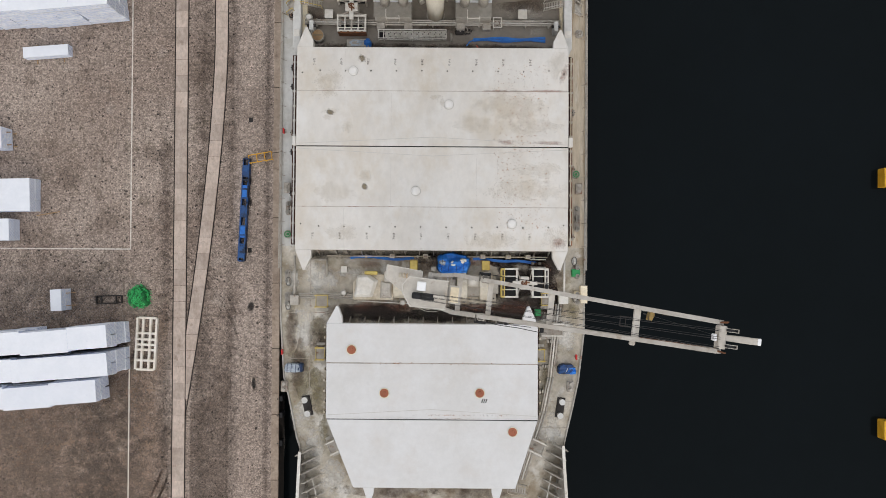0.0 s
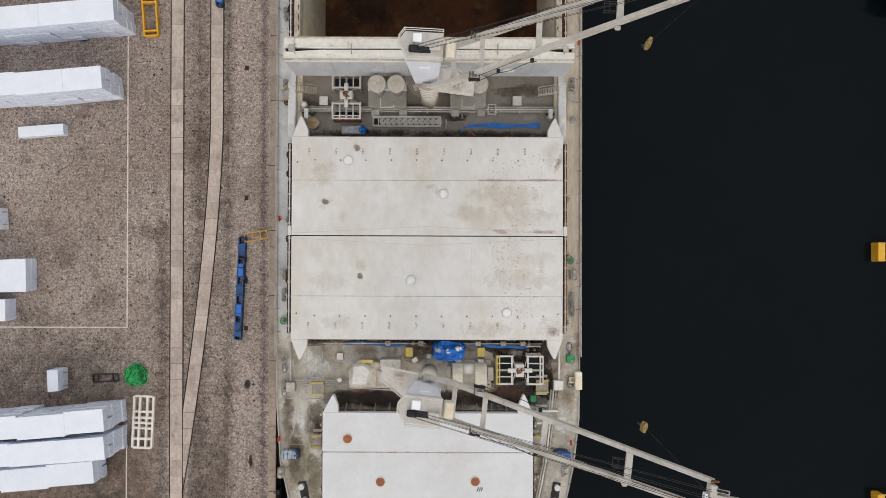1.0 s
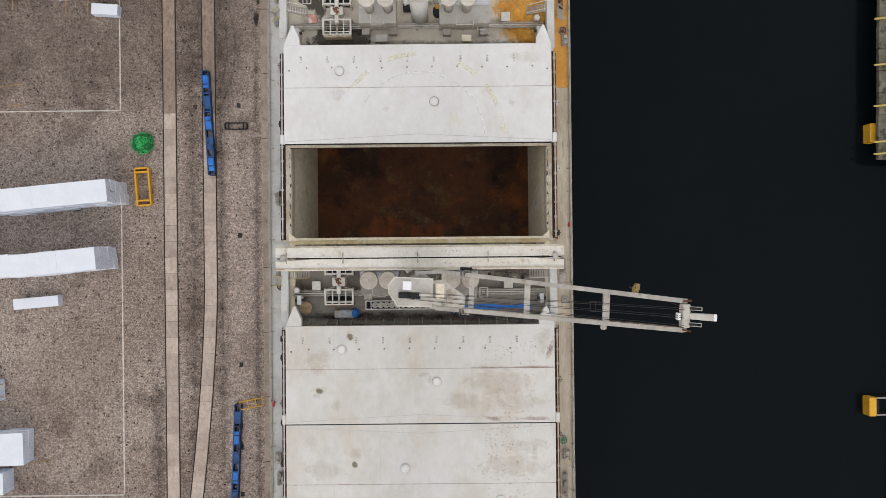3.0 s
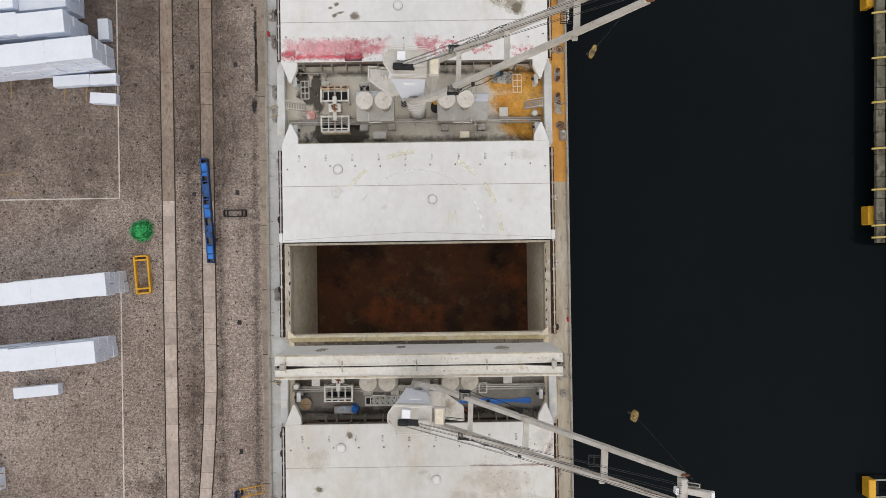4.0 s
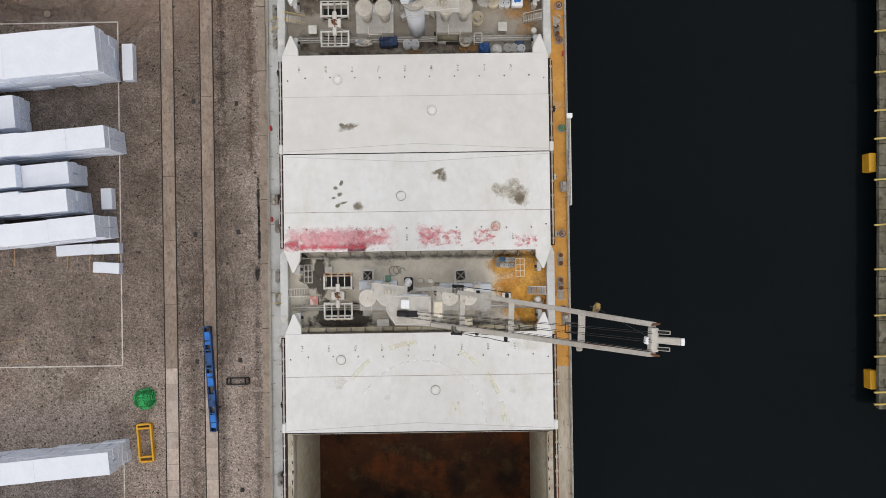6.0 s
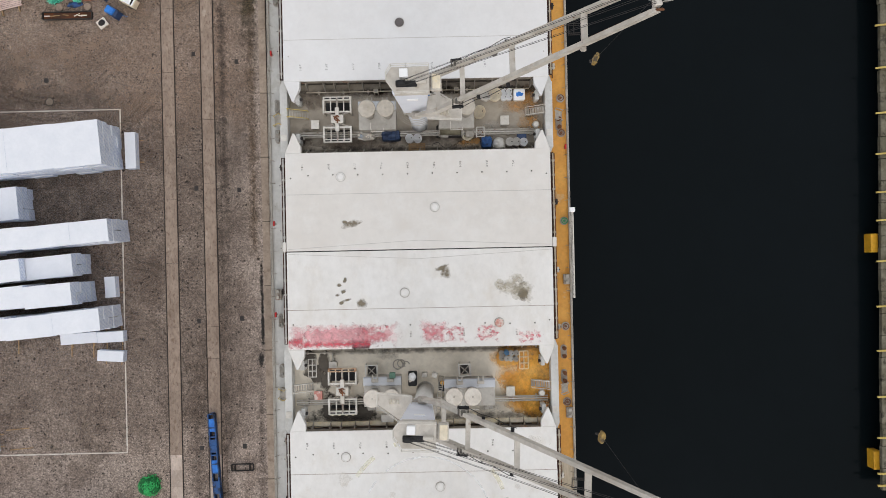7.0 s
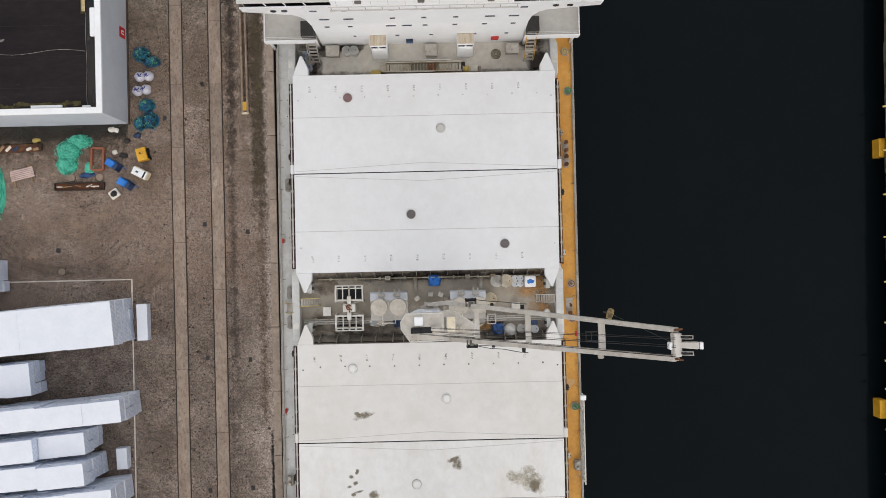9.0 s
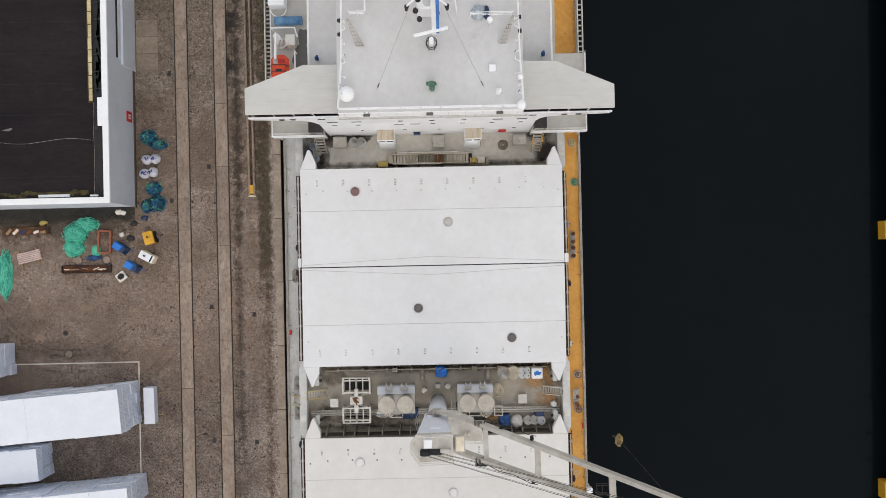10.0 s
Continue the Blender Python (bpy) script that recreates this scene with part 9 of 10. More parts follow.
for x in (-11.0, 11.0):
    r = thing("guard_rail", (x, 113.2, 21.0), "white pipe guard rail on the upper deck", "guard rail", group="ship guard rails")
    for z in (0.5, 1.0):
        part("rail_bar", rod(B(), (0, 0, z), (0, 12, z), 0.05, n=6), "superwhite", r)
    for k in range(6):
        part("rail_post", rod(B(), (0, k * 2.4, 0), (0, k * 2.4, 1.0), 0.05, n=6), "superwhite", r)
# wheelhouse top rail
r = thing("guard_rail", (0, 0, 24.5), "white pipe guard rail round the wheelhouse top", "guard rail", group="ship guard rails")
for a, c2 in (((-7.95, 109.0), (8.0, 109.0)), ((-7.95, 109.0), (-7.6, 113.2)), ((-7.6, 113.2), (-7.5, 121)), ((8.0, 109.0), (7.75, 113.2)), ((7.75, 113.2), (7.6, 121)), ((-6.9, 117.3), (-5.5, 117.3)), ((-5.5, 117.3), (-5.5, 121)), ((3.6, 117.0), (7.2, 117.0)), ((2.4, 117.0), (2.0, 121))):
    for z in (0.4, 0.75, 1.1):
        part("rail_bar", rod(B(), (*a, z), (*c2, z), 0.035, n=6), "superwhite", r)
    n = max(2, int((Vector(a) - Vector(c2)).length / 1.6))
    for k in range(n + 1):
        q = Vector(a).lerp(Vector(c2), k / n)
        part("rail_post", rod(B(), (q.x, q.y, 0), (q.x, q.y, 1.1), 0.05, n=6), "superwhite", r)


def dome(x, y, rad, stem, label):
    d = thing("satellite_dome", (x, y, 24.5), label, "satellite dome", group="satellite domes")
    bm = B()
    bmesh.ops.create_uvsphere(bm, u_segments=24, v_segments=14, radius=rad)
    for f in bm.faces:
        f.smooth = True
    part("radome", bm, "superwhite", d, loc=(0, 0, stem + rad * 0.7))
    part("stand", rod(B(), (0, 0, 0), (0, 0, stem), rad * 0.4, n=14), "superwhite", d)
    return d


dome(-7.15, 110.2, 0.68, 0.6, "large white satellite dome on the wheelhouse top")
dome(7.75, 108.95, 0.42, 0.9, "small white satellite dome at the rail")
dome(7.68, 111.35, 0.24, 1.1, "tiny white satellite dome at the rail")
dome(5.21, 116.3, 0.27, 1.0, "tiny white satellite dome at the rail")
g = thing("covered_searchlight", (0.07, 111.0, 24.5), "searchlight under a dark green canvas cover", "searchlight")
part("pedestal", rod(B(), (0, 0, 0), (0, 0, 0.9), 0.15, n=10), "superwhite", g)
part("canvas", heap(0.42, 0.26, 0.6, 61, lump=0.5), "canvas_green", g, loc=(0, 0, 0.6))
part("canvas_skirt", heap(0.24, 0.36, 0.8, 63, lump=0.5), "canvas_green", g, loc=(0.1, -0.15, 0.1))
solo("white_box", soften(box(B(), -0.3, 0.3, -0.28, 0.28, 0, 0.5), 0.04), "superwhite", "small white box on the top deck", "box", (5.38, 112.38, 24.5))
g = thing("compass_binnacle", (5.87, 110.3, 24.5), "small white compass binnacle on the top deck", "binnacle")
part("base", rod(B(), (0, 0, 0), (0, 0, 0.7), 0.25, n=12), "superwhite", g)
part("hood", heap(0.26, 0.24, 0.4, 66), "superwhite", g, loc=(0, 0, 0.7))
for x, sd in ((-6.45, 1), (6.7, -1)):
    l = thing("sloping_ladder", (x, 115.5, 24.5), "grey sloping lattice ladder on the top deck", "ladder", group="lattice ladders")
    for dx in (-0.34, 0.0, 0.34):
        part("stile", beam(B(), (dx + 0.38 * sd, -0.9, 0.08), (dx * 0.25 - 0.45 * sd, 1.0, 1.6), 0.07, 0.08), "steel_grey", l)
    for k in range(8):
        f = k / 7.5
        cx, w2 = 0.38 * sd - 0.83 * sd * f, 0.34 * (1 - 0.75 * f)
        part("rung", beam(B(), (cx - w2, -0.9 + 1.9 * f, 0.08 + 1.5 * f), (cx + w2, -0.9 + 1.9 * f, 0.08 + 1.5 * f), 0.07, 0.06), "steel_grey", l)
# arms and lamps along the top rails
for sd, xs in ((1, (-7.9, -7.62)), (-1, (7.95, 7.7))):
    for k in range(8):
        y = 109.9 + k * 0.95
        x = xs[0] if y < 111.2 else xs[1]
        a = thing("aerial_arm", (x, y, 25.4), "short white aerial arm on the top rail", "aerial", group="aerial arms")
        part("arm", rod(B(), (0, 0, 0), (sd * 0.42, -0.25 if k % 3 else 0.2, 0.25), 0.035, n=6), "superwhite", a)
        part("aerial", rod(B(), (sd * 0.42, -0.25 if k % 3 else 0.2, 0.2), (sd * 0.42, -0.25 if k % 3 else 0.2, 0.9), 0.03, n=6), "superwhite" if k % 4 else "iron", a)
    for y in (115.4, 116.6):
        a = thing("deck_lamp", (-sd * 7.75, y, 25.2), "dark deck lamp on the top rail", "lamp", group="deck lamps")
        part("bracket", rod(B(), (0, 0, -0.3), (0, 0, 0), 0.04, n=6), "superwhite", a)
        part("housing", rod(B(), (-0.12, 0, 0.12), (0.16, 0, 0.12), 0.15, 0.2, n=12), "iron", a)
for x in (-10.25, 10.2):
    a = thing("covered_repeater", (x, 114.35, 21.0), "compass repeater under a blue canvas cover", "repeater", group="covered repeaters")
    part("pedestal", rod(B(), (0, 0, 0), (0, 0, 0.9), 0.1, n=10), "superwhite", a)
    part("canvas", heap(0.17, 0.24, 0.4, 64, lump=0.4), "blue_steel", a, loc=(0, 0, 0.8))
m = thing("radar_mast", (-0.1, 117.6, 24.5), "white radar mast with scanners and a blue panel", "mast")
part("mast_base", soften(box(B(), -0.9, 0.9, -0.6, 0.8, 0, 2.2), 0.1), "superwhite", m)
part("pole", rod(B(), (0, 0, 2.2), (0, 0, 10.0), 0.4, 0.22, n=14), "superwhite", m)
part("mast_column", soften(box(B(), 0.35, 0.72, -2.45, -1.95, 1.0, 13.5), 0.04), "superwhite", m, "white mast column")
part("blue_panel", soften(box(B(), 0.72, 0.98, -2.4, -2.0, 1.2, 13.5), 0.02), "blue_tarp", m, "bright blue panel")
sc = part("radar_pedestal", rod(B(), (0.28, -3.1, 0), (0.28, -3.1, 2.0), 0.26, 0.2, n=14), "superwhite", m)
for z in (0.5, 1.1):
    part("cage_hoop", ring(B(), (0.28, -3.1, z), 0.46, 0.035, n=18), "iron", sc)
for k in range(6):
    a = k * math.pi / 3
    part("cage_bar", rod(B(), (0.28 + 0.46 * math.cos(a), -3.1 + 0.46 * math.sin(a), 0), (0.28 + 0.46 * math.cos(a), -3.1 + 0.46 * math.sin(a), 1.1), 0.03, n=5), "iron", sc)
for x, y, z in ((-0.7, -1.2, 1.4), (-1.0, -0.8, 2.4), (-0.75, -0.2, 3.4), (0.8, -0.9, 2.0)):
    part("mast_lamp", rod(rod(B(), (x, y, z), (x, y, z + 0.3), 0.17, n=12), (x, y, z - 0.1), (x, y, z), 0.24, n=12), "iron", m)
part("scanner", soften(beam(B(), (-1.2, -2.9, 2.3), (1.7, -2.25, 2.3), 0.26, 0.3), 0.05), "superwhite", sc, "white radar scanner bar")
for x in (-1.9, 1.9):
    part("spreader", beam(B(), (0, 0, 5.2), (x * 0.85, -1.4, 5.3), 0.14, 0.12), "superwhite", m)
    lt = part("lamp", rod(B(), (x * 0.85, -1.3, 5.0), (x * 0.85, -1.7, 5.3), 0.2, 0.14, n=10), "iron", m)
    part("stay_wire", rod(B(), (x * 0.75, -1.6, 5.5), (x * 2.46 + 0.1, -6.9, 0.05), 0.02, n=5), "steel_grey", m)
    part("stay_screw", rod(B(), (x * 2.3 + 0.09, -6.4, 0.58), (x * 2.4 + 0.1, -6.7, 0.22), 0.045, n=6), "iron", m)
# aft of the wings
rb = thing("rescue_boat", (-15.35, 115.75, 12.0), "bright orange rescue boat in its cradle", "boat")
bm = prism(B(), [(-0.75, -1.0), (0.75, -1.0), (0.75, 0.75), (0.35, 1.1), (-0.35, 1.1), (-0.75, 0.75)], 0.6, 1.5, [(-0.95, -1.1), (0.95, -1.1), (0.95, 0.85), (0.45, 1.3), (-0.45, 1.3), (-0.95, 0.85)])
part("boat_hull", soften(bm, 0.1, 2), "orange", rb)
part("canopy", soften(prism(B(), [(-0.8, -0.9), (0.8, -0.9), (0.8, 0.35), (-0.8, 0.35)], 1.5, 2.1, [(-0.6, -0.75), (0.6, -0.75), (0.6, 0.2), (-0.6, 0.2)]), 0.08, 2), "orange", rb)
part("cockpit", soften(box(B(), -0.5, 0.5, 0.42, 0.85, 1.48, 1.54), 0.03), "red", rb)
for y in (-0.55, 0.1):
    part("strap", sweep(B(), [(-0.96, y, 1.45), (-0.62, y, 2.13), (0.62, y, 2.13), (0.96, y, 1.45)], 0.07, 0.04), "iron", rb)
part("cabin_port", soften(box(B(), -0.3, 0.3, -0.6, -0.3, 2.09, 2.13), 0.02), "glass", rb)
part("cradle", box(B(), -0.7, 0.7, -0.9, 0.9, 0, 0.6), "steel_white", rb)
dv = thing("boat_davit", (-15.45, 118.6, 12.0), "white boat davit crane with a bent arm", "davit")
part("post", rod(B(), (0, 0, 0), (0, 0, 2.6), 0.4, 0.3, n=16), "superwhite", dv)
part("arm", soften(beam(B(), (0, 0.3, 2.7), (0, -2.6, 3.2), 0.22, 0.3), 0.05), "superwhite", dv)
part("arm_head", soften(box(B(), -0.22, 0.22, -2.9, -2.45, 2.9, 3.35), 0.06), "steel_grey", dv)
part("hydraulic_ram", rod(B(), (0.25, 0.2, 1.4), (0.12, -1.4, 2.8), 0.08, n=10), "steel_grey", dv)
part("turntable", rod(B(), (0, 0, 0), (0, 0, 0.25), 0.6, n=20), "steel_white", dv)
part("winch_box", soften(box(B(), 0.6, 1.6, -0.5, 0.6, 0, 1.2), 0.06), "steel_white", dv)
rf = thing("life_raft", (-14.6, 120.75, 12.0), "blue-covered life raft canister in a cradle", "life raft")
part("canister", rod(B(), (-1.4, 0, 0.6), (1.4, 0, 0.6), 0.46, n=18), "raft_blue", rf)
part("cradle", box(B(), -1.2, 1.2, -0.4, 0.4, 0, 0.3), "steel_white", rf)
fm = thing("rail_frame", (-14.9, 119.9, 12.0), "white pipe frame round the davit", "guard rail")
for a, c2 in (((-1.4, 0), (1.0, 0)), ((1.0, 0), (1.3, -1.0)), ((1.0, -2.4), (1.0, -5.0))):
    part("rail_bar", rod(B(), (*a, 1.1), (*c2, 1.1), 0.07, n=6), "superwhite", fm)
    part("rail_post", rod(B(), (*a, 0), (*a, 1.1), 0.06, n=6), "superwhite", fm)
wb = thing("white_locker", (-15.4, 122.9, 12.0), "white deck locker on the boat deck", "locker")
part("body", soften(box(B(), -1.1, 0.6, -0.8, 1.2, 0, 1.5), 0.08), "superwhite", wb)
part("step_rail", ring(B(), (-0.2, -0.9, 0.6), 0.8, 0.06, 180, 360, 10), "superwhite", wb)
solo("wet_patch", blob(blob(B(), 0.85, 1.5, c=(0, -0.4), seed=3, rough=0.4), 0.42, 1.3, c=(0.1, 1.5), seed=8, rough=0.3, z=0.004), "wet_solid", "dark damp patch on the boat deck", "stain", (-13.3, 117.6, 12.006), kind="structure")
g = thing("stowed_gangway", (-16.75, 119.5, 11.0), "grey slatted gangway stowed outboard of the boat deck", "gangway")
part("bed", box(B(), -0.55, 0.15, -6, 7, 0, 0.1), "iron", g)
for x in (-0.55, 0.12):
    part("side_beam", box(B(), x - 0.05, x + 0.05, -6, 7, 0.1, 0.5), "steel_white", g)
for k in range(30):
    part("tread", box(B(), -0.5, 0.07, -5.9 + k * 0.43, -5.74 + k * 0.43, 0.1, 0.2), "steel_grey", g)
g = thing("accommodation_ladder", (15.9, 119.5, 9.3), "slatted accommodation ladder along the ship's side", "ladder")
for x in (-0.25, 0.25):
    part("side_beam", box(B(), x - 0.05, x + 0.05, -2.5, 9, 0, 0.3), "steel_white", g)
for k in range(20):
    part("tread", box(B(), -0.2, 0.2, -2.3 + k * 0.56, -2.15 + k * 0.56, 0.1, 0.16), "steel_grey", g)
wl2 = thing("white_cabinet", (15.1, 113.2, 12.0), "white cabinet on the boat deck", "cabinet")
part("body", soften(box(B(), -0.45, 0.5, -0.8, 0.9, 0, 1.4), 0.06), "superwhite", wl2)
part("top_rail", rod(B(), (-0.9, 0.9, 1.35), (0.4, 0.95, 1.35), 0.06, n=6), "superwhite", wl2)
mw = thing("covered_stores", (4.3, 117.3, 24.5), "grey and blue stores heap behind the rail", "heap")
part("sheet", heap(0.6, 0.62, 0.6, 81, lump=0.5), "grey_sheet", mw)
part("dark_roll", heap(0.26, 0.55, 0.5, 83, lump=0.4), "blue_dark", mw, loc=(0.68, 0, 0))
fn = thing("funnel_block", (-0.4, 134, DECK), "white funnel casing behind the wheelhouse", "funnel")
part("casing", soften(box(B(), -5, 5, -2, 6, 0, 22), 0.2), "superwhite", fn)
# ---- timber packages on the quay ----
PL, PW, PH = 5.15, 1.22, 1.09


def package_mesh(length):
    bm = soften(box(B(), -length / 2, length / 2, -PW / 2, PW / 2, 0.1, 0.1 + PH), 0.003)
    me = mesh_of("timber_package", bm, ["wrap", "wrap_end", "wrap_side"])
    for p in me.polygons:
        if abs(p.normal.x) > 0.9:
            p.material_index = 1
        elif abs(p.normal.y) > 0.9:
            p.material_index = 2
    return me


PACKS = {l: package_mesh(l) for l in (5.15, 4.2, 3.0, 2.4)}
HALVES = {l: package_mesh(l / 2 - 0.03) for l in (5.15, 4.2, 3.0, 2.4)}
BEARER = mesh_of("bearer", box(B(), -0.05, 0.05, -1.1, 1.1, 0, 0.1), "wood")


def stack(x, y, lens, layers, wide=2, rz=4.9, label="", tops=None):
    """A row of stacked packages whose right-hand end stands at x, its long middle line at y."""
    s = thing("timber_stack", (x, y, 0), label, "timber stack", False, rz, group="timber stacks")
    xx = 0.0
    for i, l in enumerate(lens):
        n = (tops[i] if tops else layers)
        dy, dz = R.uniform(-0.13, 0.13), R.uniform(0, 0.05)
        for k in range(n):
            part("bearer", BEARER, None, s, loc=(xx - l * 0.25, 0, k * 1.19))
            part("bearer", BEARER, None, s, loc=(xx - l * 0.75, 0, k * 1.19))
            for j in range(wide):
                y2 = (j - (wide - 1) / 2) * 1.22 + dy
                if k == n - 1:
                    part("timber_package", PACKS[l], None, s, loc=(xx - l / 2, y2, k * 1.19 + dz))
                    continue
                for f in (0.25, 0.75):
                    part("timber_package", HALVES[l], None, s, loc=(xx - l * f + R.uniform(-0.09, 0.09), y2 + R.uniform(-0.1, 0.1), k * 1.19), rot=(0, 0, R.uniform(-0.9, 0.9)))
        xx -= l + 0.001
    return s


long_row = [5.15, 5.15, 5.15, 5.15]
TALL = "tall row of white-wrapped timber packages stacked five high"
MID = "row of white-wrapped timber packages stacked three high"
stack(-35.05, 35.0, [3.0] + long_row, 5, label=TALL)
stack(-36.35, 27.6, [4.2] + long_row, 5, label=TALL)
stack(-35.95, -9.4, [4.2] + long_row, 5, label=TALL)
stack(-35.85, -12.25, long_row, 5, label=TALL)
stack(-38.1, -15.7, [5.15, 5.15, 5.15, 3.0], 3, label=MID)
stack(-35.75, 80.1, [5.15] + long_row, 5, 4, label="broad row of white-wrapped timber packages stacked five high")
stack(-46.15, 73.9, [3.0, 5.15, 5.15], 3, 3, label="short row of white-wrapped timber packages stacked three high", tops=[3, 3, 5])
stack(-35.05, 70.6, [4.2] + long_row, 5, label=TALL)
stack(-39.6, 66.85, [5.15, 5.15, 5.15], 3, label="row of white-wrapped timber packages with a higher far end", tops=[4, 5, 5])
stack(-39.2, 63.75, [5.15, 5.15, 5.15], 5, label=TALL)
stack(-36.15, 60.65, [5.15] + long_row, 5, label=TALL)
stack(-50.3, 85.6, [5.15], 4, 3, label="block of white-wrapped timber packages past the bay line", rz=2)
stack(-46.3, 6.1, [5.15, 5.15], 2, 3, 1.5, "low block of white-wrapped timber packages", tops=[2, 3])
stack(-48.6, 2.3, [5.15], 2, 2, 1.5, "low block of white-wrapped timber packages")


def bundle(x, y, l, rz, w=1, n=1, label="single white-wrapped timber package on bearers"):
    s = thing("timber_package", (x, y, 0), label, "timber package", False, rz, group="loose timber packages")
    for k in range(n):
        for j in range(w):
            part("wrapped_pack", PACKS[l], None, s, loc=(0, (j - (w - 1) / 2) * 1.22, k * 1.19))
        for dx in (-0.3, 0.3):
            part("bearer", BEARER, None, s, loc=(l * dx, 0, k * 1.19))
    return s


bundle(-45.35, 22.55, 5.15, 4.5)
bundle(-34.35, 79.75, 4.2, 91)
bundle(-37.0, 64.05, 2.4, 92)
bundle(-40.75, 58.2, 4.2, 3)
bundle(-37.1, 58.3, 3.0, 2)
bundle(-37.15, 56.1, 3.0, -4)
bundle(-43.25, -5.72, 2.4, 93, 1, 2, "two white-wrapped timber packages set on end of the row")
bundle(-50.2, 12.5, 2.4, 93, 1, 2, "white-wrapped timber package at the edge of the yard")
bundle(-51.3, 46.4, 2.4, 92, 1, 2, "white-wrapped timber package at the edge of the yard")
batten = mesh_of("timber_batten", soften(box(B(), -1.35, 1.35, -0.05, 0.05, 0, 0.1), 0.015), "wood")
for x, y, rz in ((-48.6, 47.7, 4.5), (-48.2, 45.4, 4.5), (-48.3, 57.8, 90), (-42.1, 57.3, 90), (-39.55, 57.2, 90), (-45.4, 4.1, 10)):
    solo("timber_batten", batten, None, "loose timber batten on the asphalt", "batten", (x, y, 0), False, rz, group="loose battens")


# ---- nets, frames and gear ----
def net(x, y, rx, ry, h, mat, label, seed, rz=0):
    n = thing("net_heap", (x, y, 0), label, "netting", False, rz, group="net heaps")
    part("net_mound", heap(rx * 0.9, ry * 0.9, h, seed, lump=0.3), mat, n)
    r = random.Random(seed)
    bm = B()
    for k in range(260):
        a, f = r.uniform(0, 6.283), r.uniform(0.15, 1.05)
        px, py = rx * f * math.cos(a), ry * f * math.sin(a)
        a2 = a + r.uniform(-0.9, 0.9)
        f2 = min(1.15, f + r.uniform(-0.25, 0.3))
        qx, qy = rx * f2 * math.cos(a2), ry * f2 * math.sin(a2)
        z1, z2 = h * max(0.05, 1.08 - f * f), h * max(0.05, 1.08 - f2 * f2)
        m = ((px + qx) / 2 + r.uniform(-0.1, 0.1), (py + qy) / 2 + r.uniform(-0.1, 0.1), max(z1, z2) + 0.03)
        rod(bm, (px, py, z1), m, 0.03, n=4)
        rod(bm, m, (qx, qy, z2), 0.03, n=4)
    tagged(part("net_strand", bm, mat + "_light", n), "", "", "", "stuff")
    if mat == "net_blue":
        bm = B()
        for k in range(34):
            a, f = r.uniform(0, 6.283), r.uniform(0.2, 0.95)
            px, py, z1 = rx * f * math.cos(a), ry * f * math.sin(a), h * max(0.1, 1.14 - f * f)
            rod(bm, (px, py, z1), (px + r.uniform(-0.25, 0.25), py + r.uniform(-0.25, 0.25), z1), 0.035, n=4)
        tagged(part("cord_end", bm, "cord_lime", n, "lime cord ends"), "", "", "", "stuff")
    return n


net(-34.75, -5.4, 1.3, 1.3, 1.2, "net_green", "round heap of bright green netting", 1)
net(-33.3, 40.85, 1.3, 1.2, 1.2, "net_green", "round heap of bright green netting", 2)
net(-43.0, 100.0, 1.5, 1.3, 0.7, "net_teal", "spread heap of pale teal fishing net", 3)
net(-41.7, 101.0, 1.4, 0.8, 0.6, "net_teal", "spread heap of pale teal fishing net", 4)
net(-43.2, 98.3, 1.2, 1.1, 0.6, "net_teal", "spread heap of pale teal fishing net", 5)
net(-51.3, 95.3, 0.75, 2.9, 0.6, "net_teal", "long heap of pale teal fishing net", 6)
net(-40.6, 97.9, 0.5, 0.7, 0.3, "net_teal", "small heap of pale teal fishing net", 7)
net(-34.2, 111.1, 0.95, 0.85, 0.9, "net_blue", "dark blue-green net bundle by the warehouse wall", 8)
net(-33.0, 110.2, 0.95, 0.6, 0.7, "net_blue", "dark blue-green net bundle by the warehouse wall", 9)
net(-33.7, 105.1, 0.9, 0.75, 0.8, "net_blue", "dark blue-green net bundle by the warehouse wall", 10)
net(-33.3, 103.3, 0.95, 1.0, 0.8, "net_blue", "dark blue-green net bundle by the warehouse wall", 11)
net(-34.5, 103.0, 0.7, 0.8, 0.7, "net_blue", "dark blue-green net bundle by the warehouse wall", 12)
for x, y, sd in ((-33.9, 108.5, 1), (-34.2, 106.9, 2)):
    g = thing("bulk_bag", (x, y, 0), "pair of white bulk bags tied with blue cord", "bag", False, 4 * sd, group="bulk bags")
    for s in (-0.52, 0.5):
        part("bag", heap(0.6, 0.6, 0.8, 20 + sd, lump=0.2), "pink_white", g, loc=(s, 0, 0))
        rr = random.Random(sd * 3 + int(s > 0))
        for k in range(7):
            a, r2 = rr.uniform(0, 6.28), rr.uniform(0.2, 0.42)
            part("cord", sweep(B(), [(0, 0, 0.84), (0.5 * r2 * math.cos(a), 0.5 * r2 * math.sin(a), 0.85), (r2 * math.cos(a + 0.6), r2 * math.sin(a + 0.6), 0.74)], 0.08, 0.06), "bag_blue", g, "blue tie cord", loc=(s * 0.8, 0, 0))


